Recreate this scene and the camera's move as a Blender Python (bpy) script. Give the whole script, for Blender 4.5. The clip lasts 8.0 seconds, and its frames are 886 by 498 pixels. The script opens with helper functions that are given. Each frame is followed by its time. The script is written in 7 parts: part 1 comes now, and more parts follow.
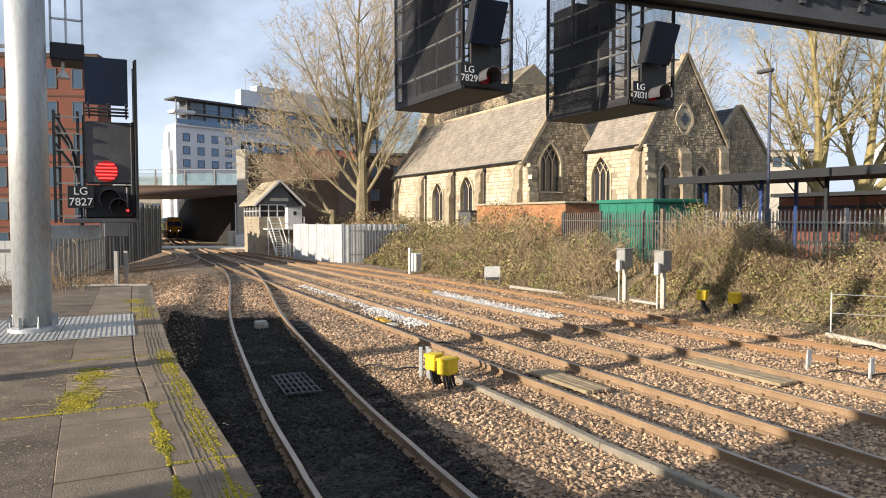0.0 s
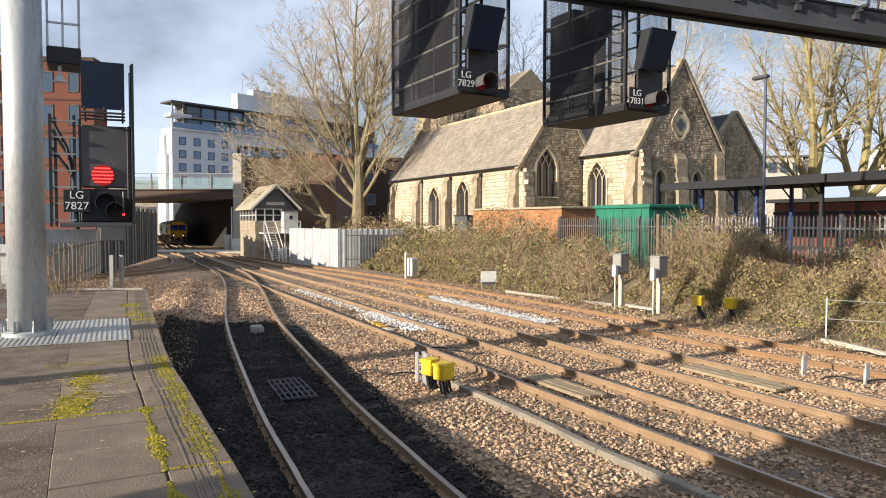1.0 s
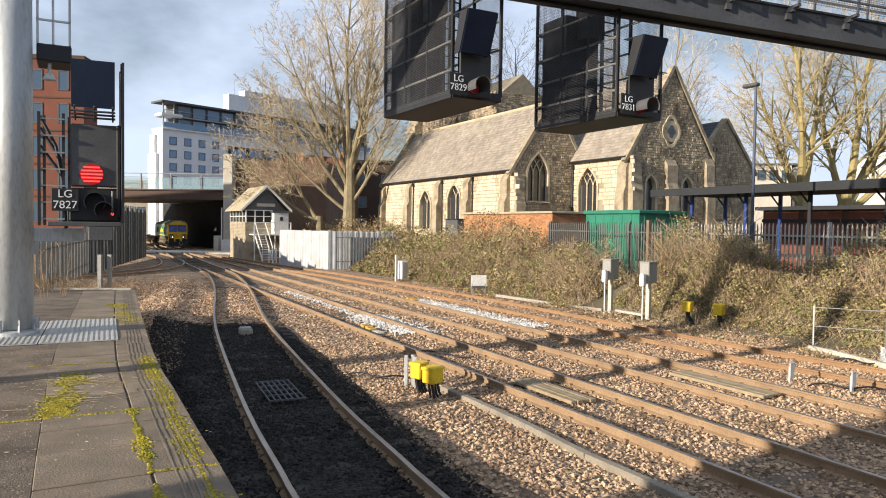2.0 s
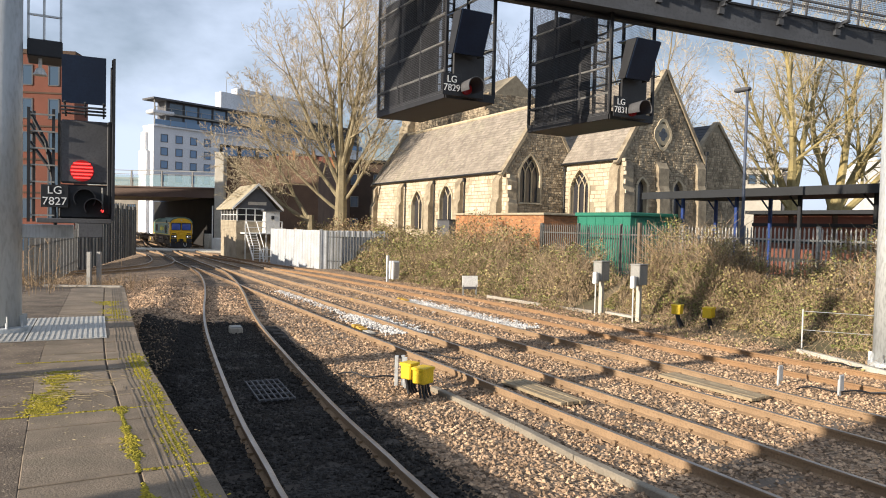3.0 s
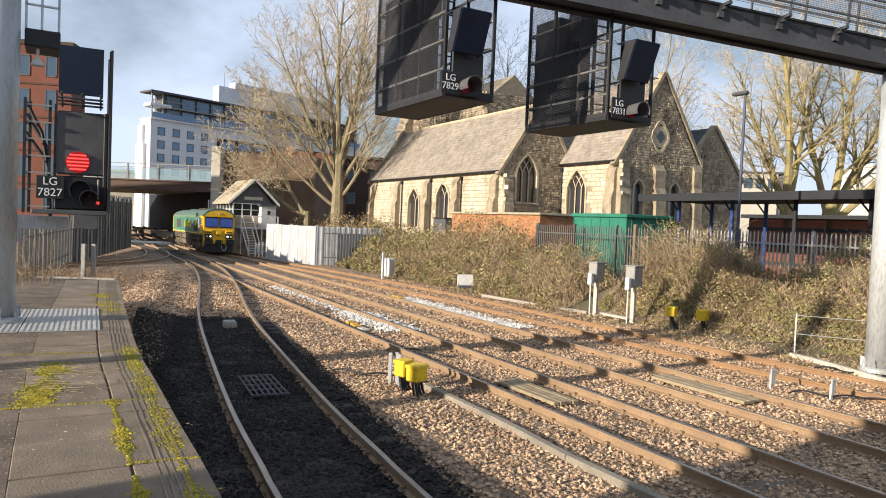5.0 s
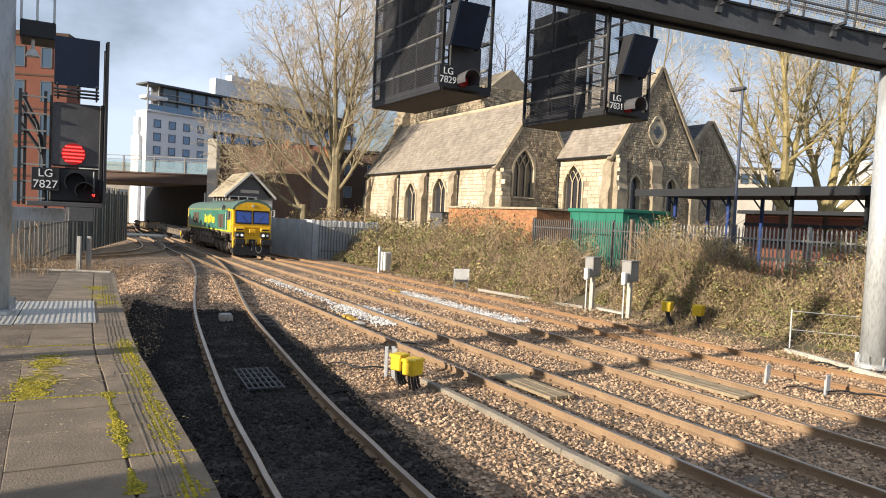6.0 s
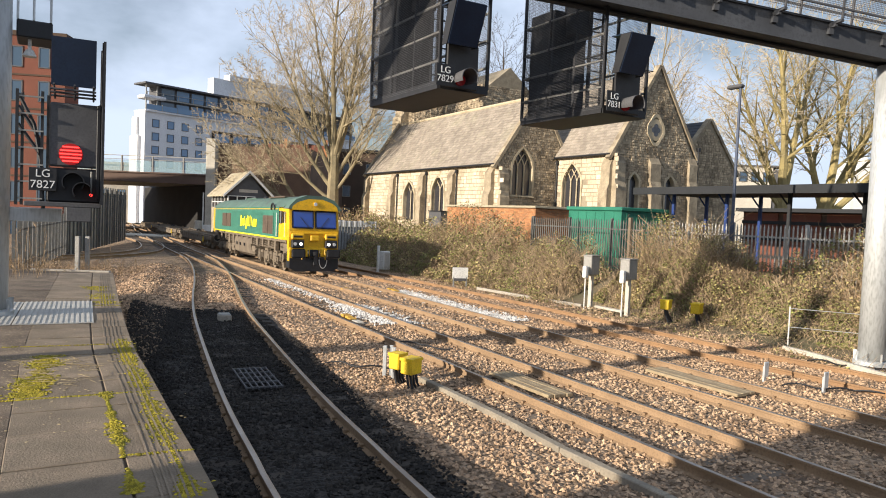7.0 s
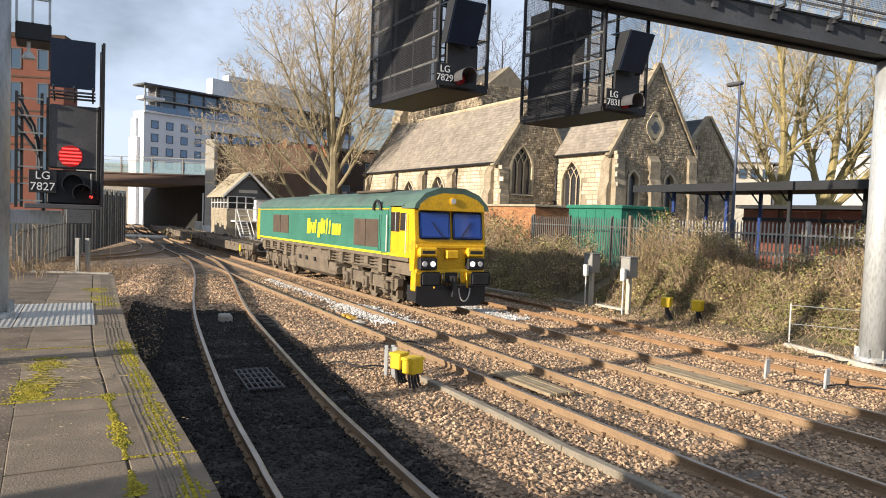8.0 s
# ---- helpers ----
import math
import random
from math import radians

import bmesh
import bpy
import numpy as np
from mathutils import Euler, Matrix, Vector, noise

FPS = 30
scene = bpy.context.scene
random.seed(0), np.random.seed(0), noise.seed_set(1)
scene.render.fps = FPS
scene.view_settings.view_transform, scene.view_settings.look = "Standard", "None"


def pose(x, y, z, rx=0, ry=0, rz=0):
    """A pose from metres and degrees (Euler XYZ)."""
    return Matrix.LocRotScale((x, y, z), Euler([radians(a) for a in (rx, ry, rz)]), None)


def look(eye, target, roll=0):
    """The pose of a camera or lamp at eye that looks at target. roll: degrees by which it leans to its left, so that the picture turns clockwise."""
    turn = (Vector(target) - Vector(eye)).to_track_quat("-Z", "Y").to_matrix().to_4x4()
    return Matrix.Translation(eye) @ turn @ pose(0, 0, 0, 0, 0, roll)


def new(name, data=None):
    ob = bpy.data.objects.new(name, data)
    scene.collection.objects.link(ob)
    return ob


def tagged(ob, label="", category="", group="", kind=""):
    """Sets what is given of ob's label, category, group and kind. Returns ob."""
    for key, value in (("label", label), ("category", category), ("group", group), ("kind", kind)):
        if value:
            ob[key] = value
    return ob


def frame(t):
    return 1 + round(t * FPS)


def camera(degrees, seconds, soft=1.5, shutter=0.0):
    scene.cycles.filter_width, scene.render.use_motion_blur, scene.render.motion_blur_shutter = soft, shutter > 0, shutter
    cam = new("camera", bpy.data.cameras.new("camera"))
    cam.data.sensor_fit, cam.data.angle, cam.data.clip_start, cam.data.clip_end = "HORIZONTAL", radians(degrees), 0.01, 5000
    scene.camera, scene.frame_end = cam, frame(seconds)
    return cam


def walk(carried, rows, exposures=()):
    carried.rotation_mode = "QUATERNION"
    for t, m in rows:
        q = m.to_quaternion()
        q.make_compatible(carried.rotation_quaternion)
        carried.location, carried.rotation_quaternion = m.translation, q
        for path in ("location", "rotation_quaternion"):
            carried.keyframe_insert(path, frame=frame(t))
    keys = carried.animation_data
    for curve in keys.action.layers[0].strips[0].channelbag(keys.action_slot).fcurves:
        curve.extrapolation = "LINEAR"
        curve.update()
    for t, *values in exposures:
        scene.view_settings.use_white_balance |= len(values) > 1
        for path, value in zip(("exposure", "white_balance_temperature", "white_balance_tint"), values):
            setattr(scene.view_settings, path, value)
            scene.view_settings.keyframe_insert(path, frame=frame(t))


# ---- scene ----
cam = camera(64.2, 8.0, 1.0)
PATH = [
    (0, (0.009, -0.021, 2.945), (-0.43, 9.959, 2.488), -0.06),
    (0.5, (-0.0, -0.023, 2.946), (-0.43, 9.96, 2.532), -0.02),
    (1, (0.001, -0.024, 2.954), (-0.383, 9.961, 2.561), 0.11),
    (1.5, (0.002, -0.021, 2.953), (-0.32, 9.967, 2.59), 0.43),
    (3, (-0.003, -0.013, 2.953), (-0.132, 9.981, 2.619), 1.38),
    (3.5, (-0.001, -0.017, 2.953), (-0.124, 9.977, 2.619), 1.66),
    (4, (0.003, -0.019, 2.955), (-0.126, 9.975, 2.62), 1.93),
    (4.5, (0.001, -0.017, 2.952), (-0.108, 9.977, 2.617), 2.16),
    (6, (-0.009, -0.003, 2.946), (-0.023, 9.987, 2.511), 2.69),
    (6.5, (0.007, -0.01, 2.947), (-0.008, 9.98, 2.498), 2.59),
    (7, (0.013, -0.007, 2.947), (0.012, 9.982, 2.496), 2.48),
    (7.5, (0.009, -0.006, 2.95), (0.004, 9.984, 2.494), 2.25),
    (8, (0.0, 0.0, 2.951), (0.0, 9.989, 2.487), 2.08),
]
walk(cam, [(t, look(eye, target, roll)) for t, eye, target, roll in PATH])

# ---- light ----
SUN_FROM = Vector((-0.82, -0.57, 0.0)).normalized()
SUN_HEIGHT = radians(16)
world = bpy.data.worlds.new("sky")
scene.world = world
world.use_nodes = True
wn, wl = world.node_tree.nodes, world.node_tree.links
wn.clear()
sky = wn.new("ShaderNodeTexSky")
sky.sky_type, sky.sun_disc = "NISHITA", False
sky.sun_elevation, sky.sun_rotation = SUN_HEIGHT, math.atan2(SUN_FROM.x, SUN_FROM.y)
sky.air_density, sky.dust_density = 1.0, 0.8
coord = wn.new("ShaderNodeTexCoord")
stretch = wn.new("ShaderNodeMapping")
stretch.inputs["Scale"].default_value = (1.5, 1.5, 3.0)
wl.new(coord.outputs["Generated"], stretch.inputs["Vector"])
cloud = wn.new("ShaderNodeTexNoise")
cloud.inputs["Scale"].default_value, cloud.inputs["Detail"].default_value = 1.9, 7.0
cloud.inputs["Roughness"].default_value = 0.52
wl.new(stretch.outputs["Vector"], cloud.inputs["Vector"])
cover = wn.new("ShaderNodeValToRGB")
cover.color_ramp.elements[0].position, cover.color_ramp.elements[1].position = 0.30, 0.64
wl.new(cloud.outputs["Fac"], cover.inputs["Fac"])
cloud_mix = wn.new("ShaderNodeMix")
cloud_mix.data_type = "RGBA"
cloud_mix.inputs[7].default_value = (8.9, 10.3, 12.9, 1)
wl.new(cover.outputs["Color"], cloud_mix.inputs[0])
wl.new(sky.outputs["Color"], cloud_mix.inputs[6])
back = wn.new("ShaderNodeBackground")
back.inputs["Strength"].default_value = 0.054
wl.new(cloud_mix.outputs[2], back.inputs["Color"])
out = wn.new("ShaderNodeOutputWorld")
wl.new(back.outputs["Background"], out.inputs["Surface"])
sun = new("sun", bpy.data.lights.new("sun", "SUN"))
sun.data.energy, sun.data.angle, sun.data.color = 5.0, radians(0.6), (1.0, 0.885, 0.74)
sun.matrix_world = look(SUN_FROM * 60 + Vector((0, 0, 60 * math.tan(SUN_HEIGHT))), (0, 0, 0))
scene.view_settings.exposure = 0.71

# ---- materials ----


def mat(name, base, other=None, rough=0.8, metal=0.0, scale=3.0, bump=0.2, fine=40.0, contrast=(0.35, 0.65), emit=None, power=0.0, each=0.0,
        spec=0.4, stretch=(1, 1, 1), depth=0.01, stain=None, stain_scale=0.6, stain_at=(0.55, 0.75), cells=0.0):
    """A surface: two tones in broad patches, fine grain in colour and relief, and an optional stain."""
    m = bpy.data.materials.new(name)
    m.use_nodes = True
    n, l = m.node_tree.nodes, m.node_tree.links
    b = n["Principled BSDF"]
    other = other or tuple(c * 0.7 for c in base)
    tc = n.new("ShaderNodeTexCoord")
    mp = n.new("ShaderNodeMapping")
    mp.inputs["Scale"].default_value = stretch
    l.new(tc.outputs["Object"], mp.inputs["Vector"])

    def grain(s, detail=4.0):
        g = n.new("ShaderNodeTexNoise")
        g.inputs["Scale"].default_value, g.inputs["Detail"].default_value = s, detail
        l.new(mp.outputs["Vector"], g.inputs["Vector"])
        return g

    def ramp(src, lo, hi):
        r = n.new("ShaderNodeMapRange")
        r.inputs["From Min"].default_value, r.inputs["From Max"].default_value = lo, hi
        l.new(src, r.inputs["Value"])
        return r.outputs["Result"]

    def mix(fac, a, c):
        x = n.new("ShaderNodeMix")
        x.data_type = "RGBA"
        for slot, v in ((0, fac), (6, a), (7, c)):
            if isinstance(v, (tuple, float)):
                x.inputs[slot].default_value = (*v, 1) if isinstance(v, tuple) else v
            else:
                l.new(v, x.inputs[slot])
        return x.outputs[2]

    broad, small = grain(scale), grain(fine)
    col = mix(ramp(broad.outputs["Fac"], *contrast), base, other)
    col = mix(ramp(small.outputs["Fac"], 0.45, 0.75), col, tuple(c * 0.62 for c in base))
    lumps = None
    if cells:
        lumps = n.new("ShaderNodeTexVoronoi")
        lumps.inputs["Scale"].default_value = cells
        l.new(mp.outputs["Vector"], lumps.inputs["Vector"])
        tone = n.new("ShaderNodeSeparateColor")
        l.new(lumps.outputs["Color"], tone.inputs["Color"])
        hs = n.new("ShaderNodeHueSaturation")
        l.new(ramp2(n, l, tone.outputs["Red"], 0.35, 1.5), hs.inputs["Value"])
        l.new(col, hs.inputs["Color"])
        col = hs.outputs["Color"]
    if stain:
        col = mix(ramp(grain(stain_scale, 6.0).outputs["Fac"], *stain_at), col, stain)
    if each:
        info = n.new("ShaderNodeObjectInfo")
        geo = n.new("ShaderNodeNewGeometry")
        add = n.new("ShaderNodeMath")
        add.operation = "ADD"
        l.new(info.outputs["Random"], add.inputs[0])
        l.new(geo.outputs["Random Per Island"], add.inputs[1])
        frac = n.new("ShaderNodeMath")
        frac.operation = "FRACT"
        l.new(add.outputs[0], frac.inputs[0])
        h = n.new("ShaderNodeHueSaturation")
        l.new(ramp2(n, l, frac.outputs[0], 1 - each, 1 + each), h.inputs["Value"])
        l.new(col, h.inputs["Color"])
        col = h.outputs["Color"]
    l.new(col, b.inputs["Base Color"])
    b.inputs["Roughness"].default_value, b.inputs["Metallic"].default_value = rough, metal
    b.inputs["Specular IOR Level"].default_value = spec
    if bump:
        bp = n.new("ShaderNodeBump")
        bp.inputs["Strength"].default_value, bp.inputs["Distance"].default_value = bump, depth
        if lumps:
            bp.invert = True
            l.new(lumps.outputs["Distance"], bp.inputs["Height"])
        else:
            l.new(small.outputs["Fac"], bp.inputs["Height"])
        l.new(bp.outputs["Normal"], b.inputs["Normal"])
    if emit:
        b.inputs["Emission Color"].default_value, b.inputs["Emission Strength"].default_value = (*emit, 1), power
    return m


def ramp2(n, l, src, lo, hi):
    r = n.new("ShaderNodeMapRange")
    r.inputs["To Min"].default_value, r.inputs["To Max"].default_value = lo, hi
    l.new(src, r.inputs["Value"])
    return r.outputs["Result"]


def glass_mat(name, tint, rough=0.05):
    m = bpy.data.materials.new(name)
    m.use_nodes = True
    b = m.node_tree.nodes["Principled BSDF"]
    b.inputs["Base Color"].default_value, b.inputs["Roughness"].default_value = (*tint, 1), rough
    b.inputs["Specular IOR Level"].default_value = 0.8
    return m


M_BALLAST = mat("ballast", (0.36, 0.255, 0.165), (0.25, 0.17, 0.108), 0.95, scale=0.7, fine=22, bump=1.0, depth=0.04, stain=(0.15, 0.10, 0.065), stain_scale=0.35, cells=17.0)
M_STONE = mat("ballast_stone", (0.45, 0.313, 0.20), (0.30, 0.195, 0.12), 0.95, scale=1.1, fine=60, bump=0.3, each=0.7)
M_WHITESTONE = mat("fresh_stone", (0.62, 0.60, 0.57), (0.45, 0.43, 0.40), 0.95, scale=2.0, fine=60, bump=0.3, each=0.35)
M_GROUND = mat("soil", (0.16, 0.12, 0.075), (0.10, 0.09, 0.045), 0.98, scale=0.4, fine=9, bump=0.8, depth=0.05)
M_DARKSOIL = mat("dark_cinder", (0.085, 0.066, 0.05), (0.05, 0.04, 0.032), 0.97, scale=0.7, fine=22, bump=1.0, depth=0.04, cells=14.0)
M_RAILTOP = mat("rail_head", (0.42, 0.38, 0.34), (0.30, 0.25, 0.21), 0.32, 0.85, scale=2, fine=30, bump=0.05)
M_RAIL = mat("rail_rust", (0.31, 0.21, 0.125), (0.235, 0.155, 0.09), 0.9, 0.0, scale=1.5, fine=35, bump=0.3)
M_RUST = mat("rail_rust_bright", (0.31, 0.185, 0.095), (0.235, 0.14, 0.075), 0.9, 0.0, scale=1.5, fine=35, bump=0.3)
M_SLEEPER = mat("sleeper", (0.20, 0.16, 0.12), (0.13, 0.10, 0.075), 0.95, scale=3, fine=30, bump=0.5, stretch=(1, 1, 1))
M_DARKSLEEPER = mat("dark_track_sleeper", (0.062, 0.051, 0.042), (0.04, 0.034, 0.028), 0.95, scale=3, fine=30, bump=0.5)
M_BOARD = mat("timber_board", (0.34, 0.27, 0.17), (0.24, 0.18, 0.11), 0.9, scale=4, fine=25, bump=0.4, each=0.2)
M_SLAB = mat("platform_slab", (0.175, 0.135, 0.098), (0.10, 0.075, 0.054), 0.95, scale=2.4, contrast=(0.40, 0.60), fine=60, bump=0.9, each=0.14, depth=0.012, stain=(0.34, 0.27, 0.19), stain_scale=38.0, stain_at=(0.60, 0.68))
M_COPING = mat("coping_slab", (0.25, 0.195, 0.14), (0.16, 0.127, 0.09), 0.95, scale=2.4, fine=55, bump=0.8, each=0.14, stain=(0.16, 0.13, 0.09), stain_scale=2.0)
M_TROUGH = mat("trough_concrete", (0.30, 0.26, 0.20), (0.20, 0.175, 0.14), 0.95, scale=2.5, fine=30, bump=0.5)
M_MOSS = mat("moss", (0.34, 0.27, 0.026), (0.17, 0.155, 0.016), 1.0, scale=3, fine=80, bump=0.3, depth=0.01, each=0.45)
M_STRAW = mat("straw", (0.42, 0.34, 0.20), (0.30, 0.23, 0.13), 1.0, scale=3, fine=40, bump=0.0, each=0.4)
# oil-dark ballast and stone; both colours also carry the platform's shade
M_DARKBALLAST = mat("oily_shaded_ballast", (0.035, 0.03, 0.026), (0.022, 0.019, 0.017), 0.9, scale=1.0, fine=24, bump=1.0, depth=0.04, cells=19.0)
M_DARKSTONE = mat("oily_shaded_stone", (0.030, 0.025, 0.020), (0.016, 0.0135, 0.012), 0.85, scale=1.1, fine=60, bump=0.3, each=0.7)
# wall brick set dark so that the colour holds the shade below the edge
M_PLATWALL = mat("platform_brick", (0.10, 0.072, 0.05), (0.06, 0.046, 0.034), 0.95, scale=3, fine=30)
M_MAT = mat("ribbed_plate", (0.50, 0.49, 0.45), (0.40, 0.39, 0.36), 0.7, 0.1, scale=3, fine=60, bump=0.2)
M_GALV = mat("galvanised", (0.58, 0.60, 0.60), (0.47, 0.49, 0.50), 0.5, 0.35, scale=1.2, fine=25, bump=0.08, stretch=(1, 1, 0.25), stain=(0.38, 0.39, 0.38), stain_scale=1.5)
M_POSTMETAL = mat("grey_paint", (0.33, 0.325, 0.30), (0.25, 0.245, 0.23), 0.6, 0.1, scale=3, fine=40, bump=0.1)
M_BLACK = mat("black_paint", (0.022, 0.023, 0.026), (0.014, 0.014, 0.016), 0.55, 0.0, scale=3, fine=30, bump=0.08)
M_HOOD = mat("hood_paint", (0.014, 0.026, 0.055), (0.010, 0.018, 0.04), 0.3, 0.0, scale=2, fine=30, bump=0.06)
M_SIGGREY = mat("signal_board", (0.10, 0.10, 0.105), (0.075, 0.075, 0.08), 0.6, 0.0, scale=2, fine=30, bump=0.05)
M_GANTRY = mat("gantry_steel", (0.07, 0.075, 0.085), (0.05, 0.053, 0.06), 0.6, 0.1, scale=1.2, fine=20, bump=0.08)
M_MESH = mat("mesh_wire", (0.10, 0.10, 0.105), (0.07, 0.07, 0.075), 0.6, 0.2, scale=3, fine=30, bump=0.0)
M_WHITE = mat("white_paint", (0.78, 0.77, 0.73), (0.66, 0.65, 0.61), 0.7, scale=2, fine=30, bump=0.1)
M_SHEET = mat("pale_sheet", (0.46, 0.475, 0.49), (0.37, 0.385, 0.40), 0.6, 0.1, scale=1.5, fine=20, bump=0.1, stain=(0.36, 0.34, 0.31), stain_scale=1.2)
M_LETTER = mat("white_letter", (0.85, 0.85, 0.83), (0.8, 0.8, 0.78), 0.6, bump=0.0)
M_YELLOW = mat("yellow_box", (0.80, 0.56, 0.02), (0.66, 0.44, 0.02), 0.5, scale=4, fine=40, bump=0.08)
M_AMBER = mat("faded_amber", (0.62, 0.36, 0.05), (0.45, 0.27, 0.06), 0.7, scale=5, fine=40, bump=0.1, stain=(0.25, 0.17, 0.09), stain_scale=4.0)
M_REDLIT = mat("red_lamp", (0.4, 0.01, 0.01), (0.3, 0.0, 0.0), 0.4, emit=(1.0, 0.035, 0.03), power=2.4, bump=0.0)
M_REDDISC = mat("red_lamp_disc", (0.3, 0.01, 0.01), (0.2, 0.0, 0.0), 0.4, emit=(1.0, 0.01, 0.01), power=0.1, bump=0.0)
M_REDGLASS = mat("red_lens", (0.14, 0.008, 0.008), (0.09, 0.006, 0.006), 0.25, emit=(1.0, 0.03, 0.03), power=0.02, bump=0.0)
M_ASHLAR = mat("limestone", (0.62, 0.53, 0.40), (0.47, 0.385, 0.27), 0.95, scale=0.8, fine=14, bump=0.4, each=0.16, stain=(0.26, 0.20, 0.12), stain_scale=0.7, stain_at=(0.56, 0.8))
M_RUBBLE = mat("rubble_stone", (0.46, 0.375, 0.26), (0.30, 0.24, 0.165), 0.95, scale=2.5, fine=9, bump=1.0, depth=0.06, each=0.3, stain=(0.15, 0.12, 0.085), stain_scale=0.8, stain_at=(0.52, 0.72))
M_MORTAR = mat("mortar", (0.33, 0.28, 0.20), (0.24, 0.20, 0.14), 0.98, scale=2, fine=20, bump=0.4)
M_SLATE = mat("roof_slate", (0.33, 0.285, 0.23), (0.25, 0.215, 0.175), 0.85, scale=0.8, fine=12, bump=0.5, each=0.18, stain=(0.30, 0.27, 0.2), stain_scale=0.5)
M_DARKSLATE = mat("dark_slate", (0.06, 0.065, 0.075), (0.045, 0.05, 0.055), 0.7, scale=1, fine=12, bump=0.3)
M_DRESSED = mat("dressed_stone", (0.53, 0.445, 0.31), (0.42, 0.345, 0.23), 0.9, scale=1.5, fine=20, bump=0.2, stain=(0.27, 0.22, 0.15), stain_scale=1.1)
M_WORNSTONE = mat("worn_dressed_stone", (0.40, 0.335, 0.235), (0.27, 0.22, 0.15), 0.93, scale=2.2, fine=14, bump=0.5, depth=0.03, stain=(0.17, 0.135, 0.095), stain_scale=1.2, stain_at=(0.5, 0.7))
M_LEADED = glass_mat("leaded_glass", (0.035, 0.035, 0.04), 0.25)
M_BRICK = mat("orange_brick", (0.44, 0.20, 0.085), (0.33, 0.14, 0.06), 0.93, scale=2, fine=30, bump=0.3, each=0.25)
M_REDBRICK = mat("red_brick", (0.20, 0.075, 0.05), (0.16, 0.06, 0.04), 0.93, scale=0.6, fine=16, bump=0.2)
M_BROWNBRICK = mat("brown_brick", (0.10, 0.065, 0.045), (0.075, 0.05, 0.036), 0.93, scale=0.6, fine=16, bump=0.2)
M_ABUT = mat("abutment_brick", (0.19, 0.115, 0.075), (0.13, 0.08, 0.055), 0.93, scale=0.6, fine=16, bump=0.3, stain=(0.10, 0.065, 0.05), stain_scale=0.4)
M_GREEN = mat("green_cladding", (0.03, 0.20, 0.13), (0.022, 0.15, 0.10), 0.5, scale=1.0, fine=20, bump=0.05)
M_RENDER = mat("white_render", (0.76, 0.77, 0.79), (0.68, 0.69, 0.71), 0.8, scale=0.3, fine=8, bump=0.05)
M_WINDOW = glass_mat("window_glass", (0.05, 0.085, 0.13), 0.08)
M_BLUEWIN = glass_mat("blue_window", (0.10, 0.20, 0.34), 0.06)
M_PARAPET = glass_mat("parapet_glass", (0.35, 0.50, 0.55), 0.1)
M_PARAPET.node_tree.nodes["Principled BSDF"].inputs["Alpha"].default_value = 0.4
M_CONC = mat("concrete", (0.40, 0.36, 0.30), (0.31, 0.275, 0.225), 0.9, scale=1, fine=18, bump=0.2)
M_PALECONC = mat("pale_concrete", (0.56, 0.52, 0.44), (0.45, 0.41, 0.34), 0.9, scale=1, fine=18, bump=0.2)
M_BRIDGE = mat("bridge_girder", (0.13, 0.085, 0.065), (0.10, 0.065, 0.05), 0.8, scale=0.5, fine=10, bump=0.1)
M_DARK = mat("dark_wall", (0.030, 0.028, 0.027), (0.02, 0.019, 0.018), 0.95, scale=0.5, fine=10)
M_BARK = mat("bark", (0.30, 0.25, 0.15), (0.19, 0.155, 0.095), 0.95, scale=1.5, fine=14, bump=0.6, depth=0.03)
M_MOSSBARK = mat("mossy_bark", (0.37, 0.30, 0.13), (0.24, 0.20, 0.10), 0.95, scale=1.2, fine=14, bump=0.6, depth=0.03)
M_TWIG = mat("twig", (0.48, 0.40, 0.27), (0.37, 0.305, 0.20), 0.95, scale=0.4, fine=8, bump=0.0, each=0.3)
M_DARKBARK = mat("dark_bark", (0.09, 0.075, 0.06), (0.06, 0.05, 0.04), 0.95, scale=1.5, fine=14, bump=0.4)
M_LEAF = mat("bramble_leaf", (0.21, 0.22, 0.065), (0.36, 0.29, 0.13), 0.85, scale=0.5, fine=5, bump=0.0, each=0.6, contrast=(0.4, 0.6))
M_DRYLEAF = mat("dry_stem", (0.34, 0.245, 0.145), (0.23, 0.155, 0.09), 0.95, scale=0.6, fine=6, bump=0.0, each=0.5)
M_STEM = mat("bramble_stem", (0.36, 0.27, 0.17), (0.22, 0.155, 0.095), 0.95, scale=0.6, fine=6, bump=0.0, each=0.5)
M_CANOPY = mat("canopy_roof", (0.022, 0.024, 0.028), (0.016, 0.018, 0.02), 0.7, scale=0.8, fine=14, bump=0.1)
M_BLUE = mat("blue_paint", (0.02, 0.05, 0.20), (0.015, 0.04, 0.15), 0.5, scale=2, fine=20, bump=0.05)
M_LAMPPOST = mat("lamp_post_paint", (0.07, 0.09, 0.14), (0.05, 0.065, 0.10), 0.5, scale=2, fine=20, bump=0.05)
M_FENCE = mat("fence_steel", (0.16, 0.16, 0.15), (0.11, 0.11, 0.105), 0.6, 0.3, scale=2, fine=20, bump=0.05)
M_FENCEGALV = mat("fence_galvanised", (0.50, 0.49, 0.46), (0.40, 0.39, 0.36), 0.6, 0.3, scale=2, fine=20, bump=0.05)
M_CREAM = mat("cream_boarding", (0.42, 0.36, 0.26), (0.28, 0.23, 0.16), 0.85, scale=1.5, fine=20, bump=0.2, stain=(0.16, 0.125, 0.085), stain_scale=1.2)
M_BOXROOF = mat("box_roof", (0.42, 0.36, 0.25), (0.31, 0.27, 0.19), 0.9, scale=1.2, fine=14, bump=0.3)
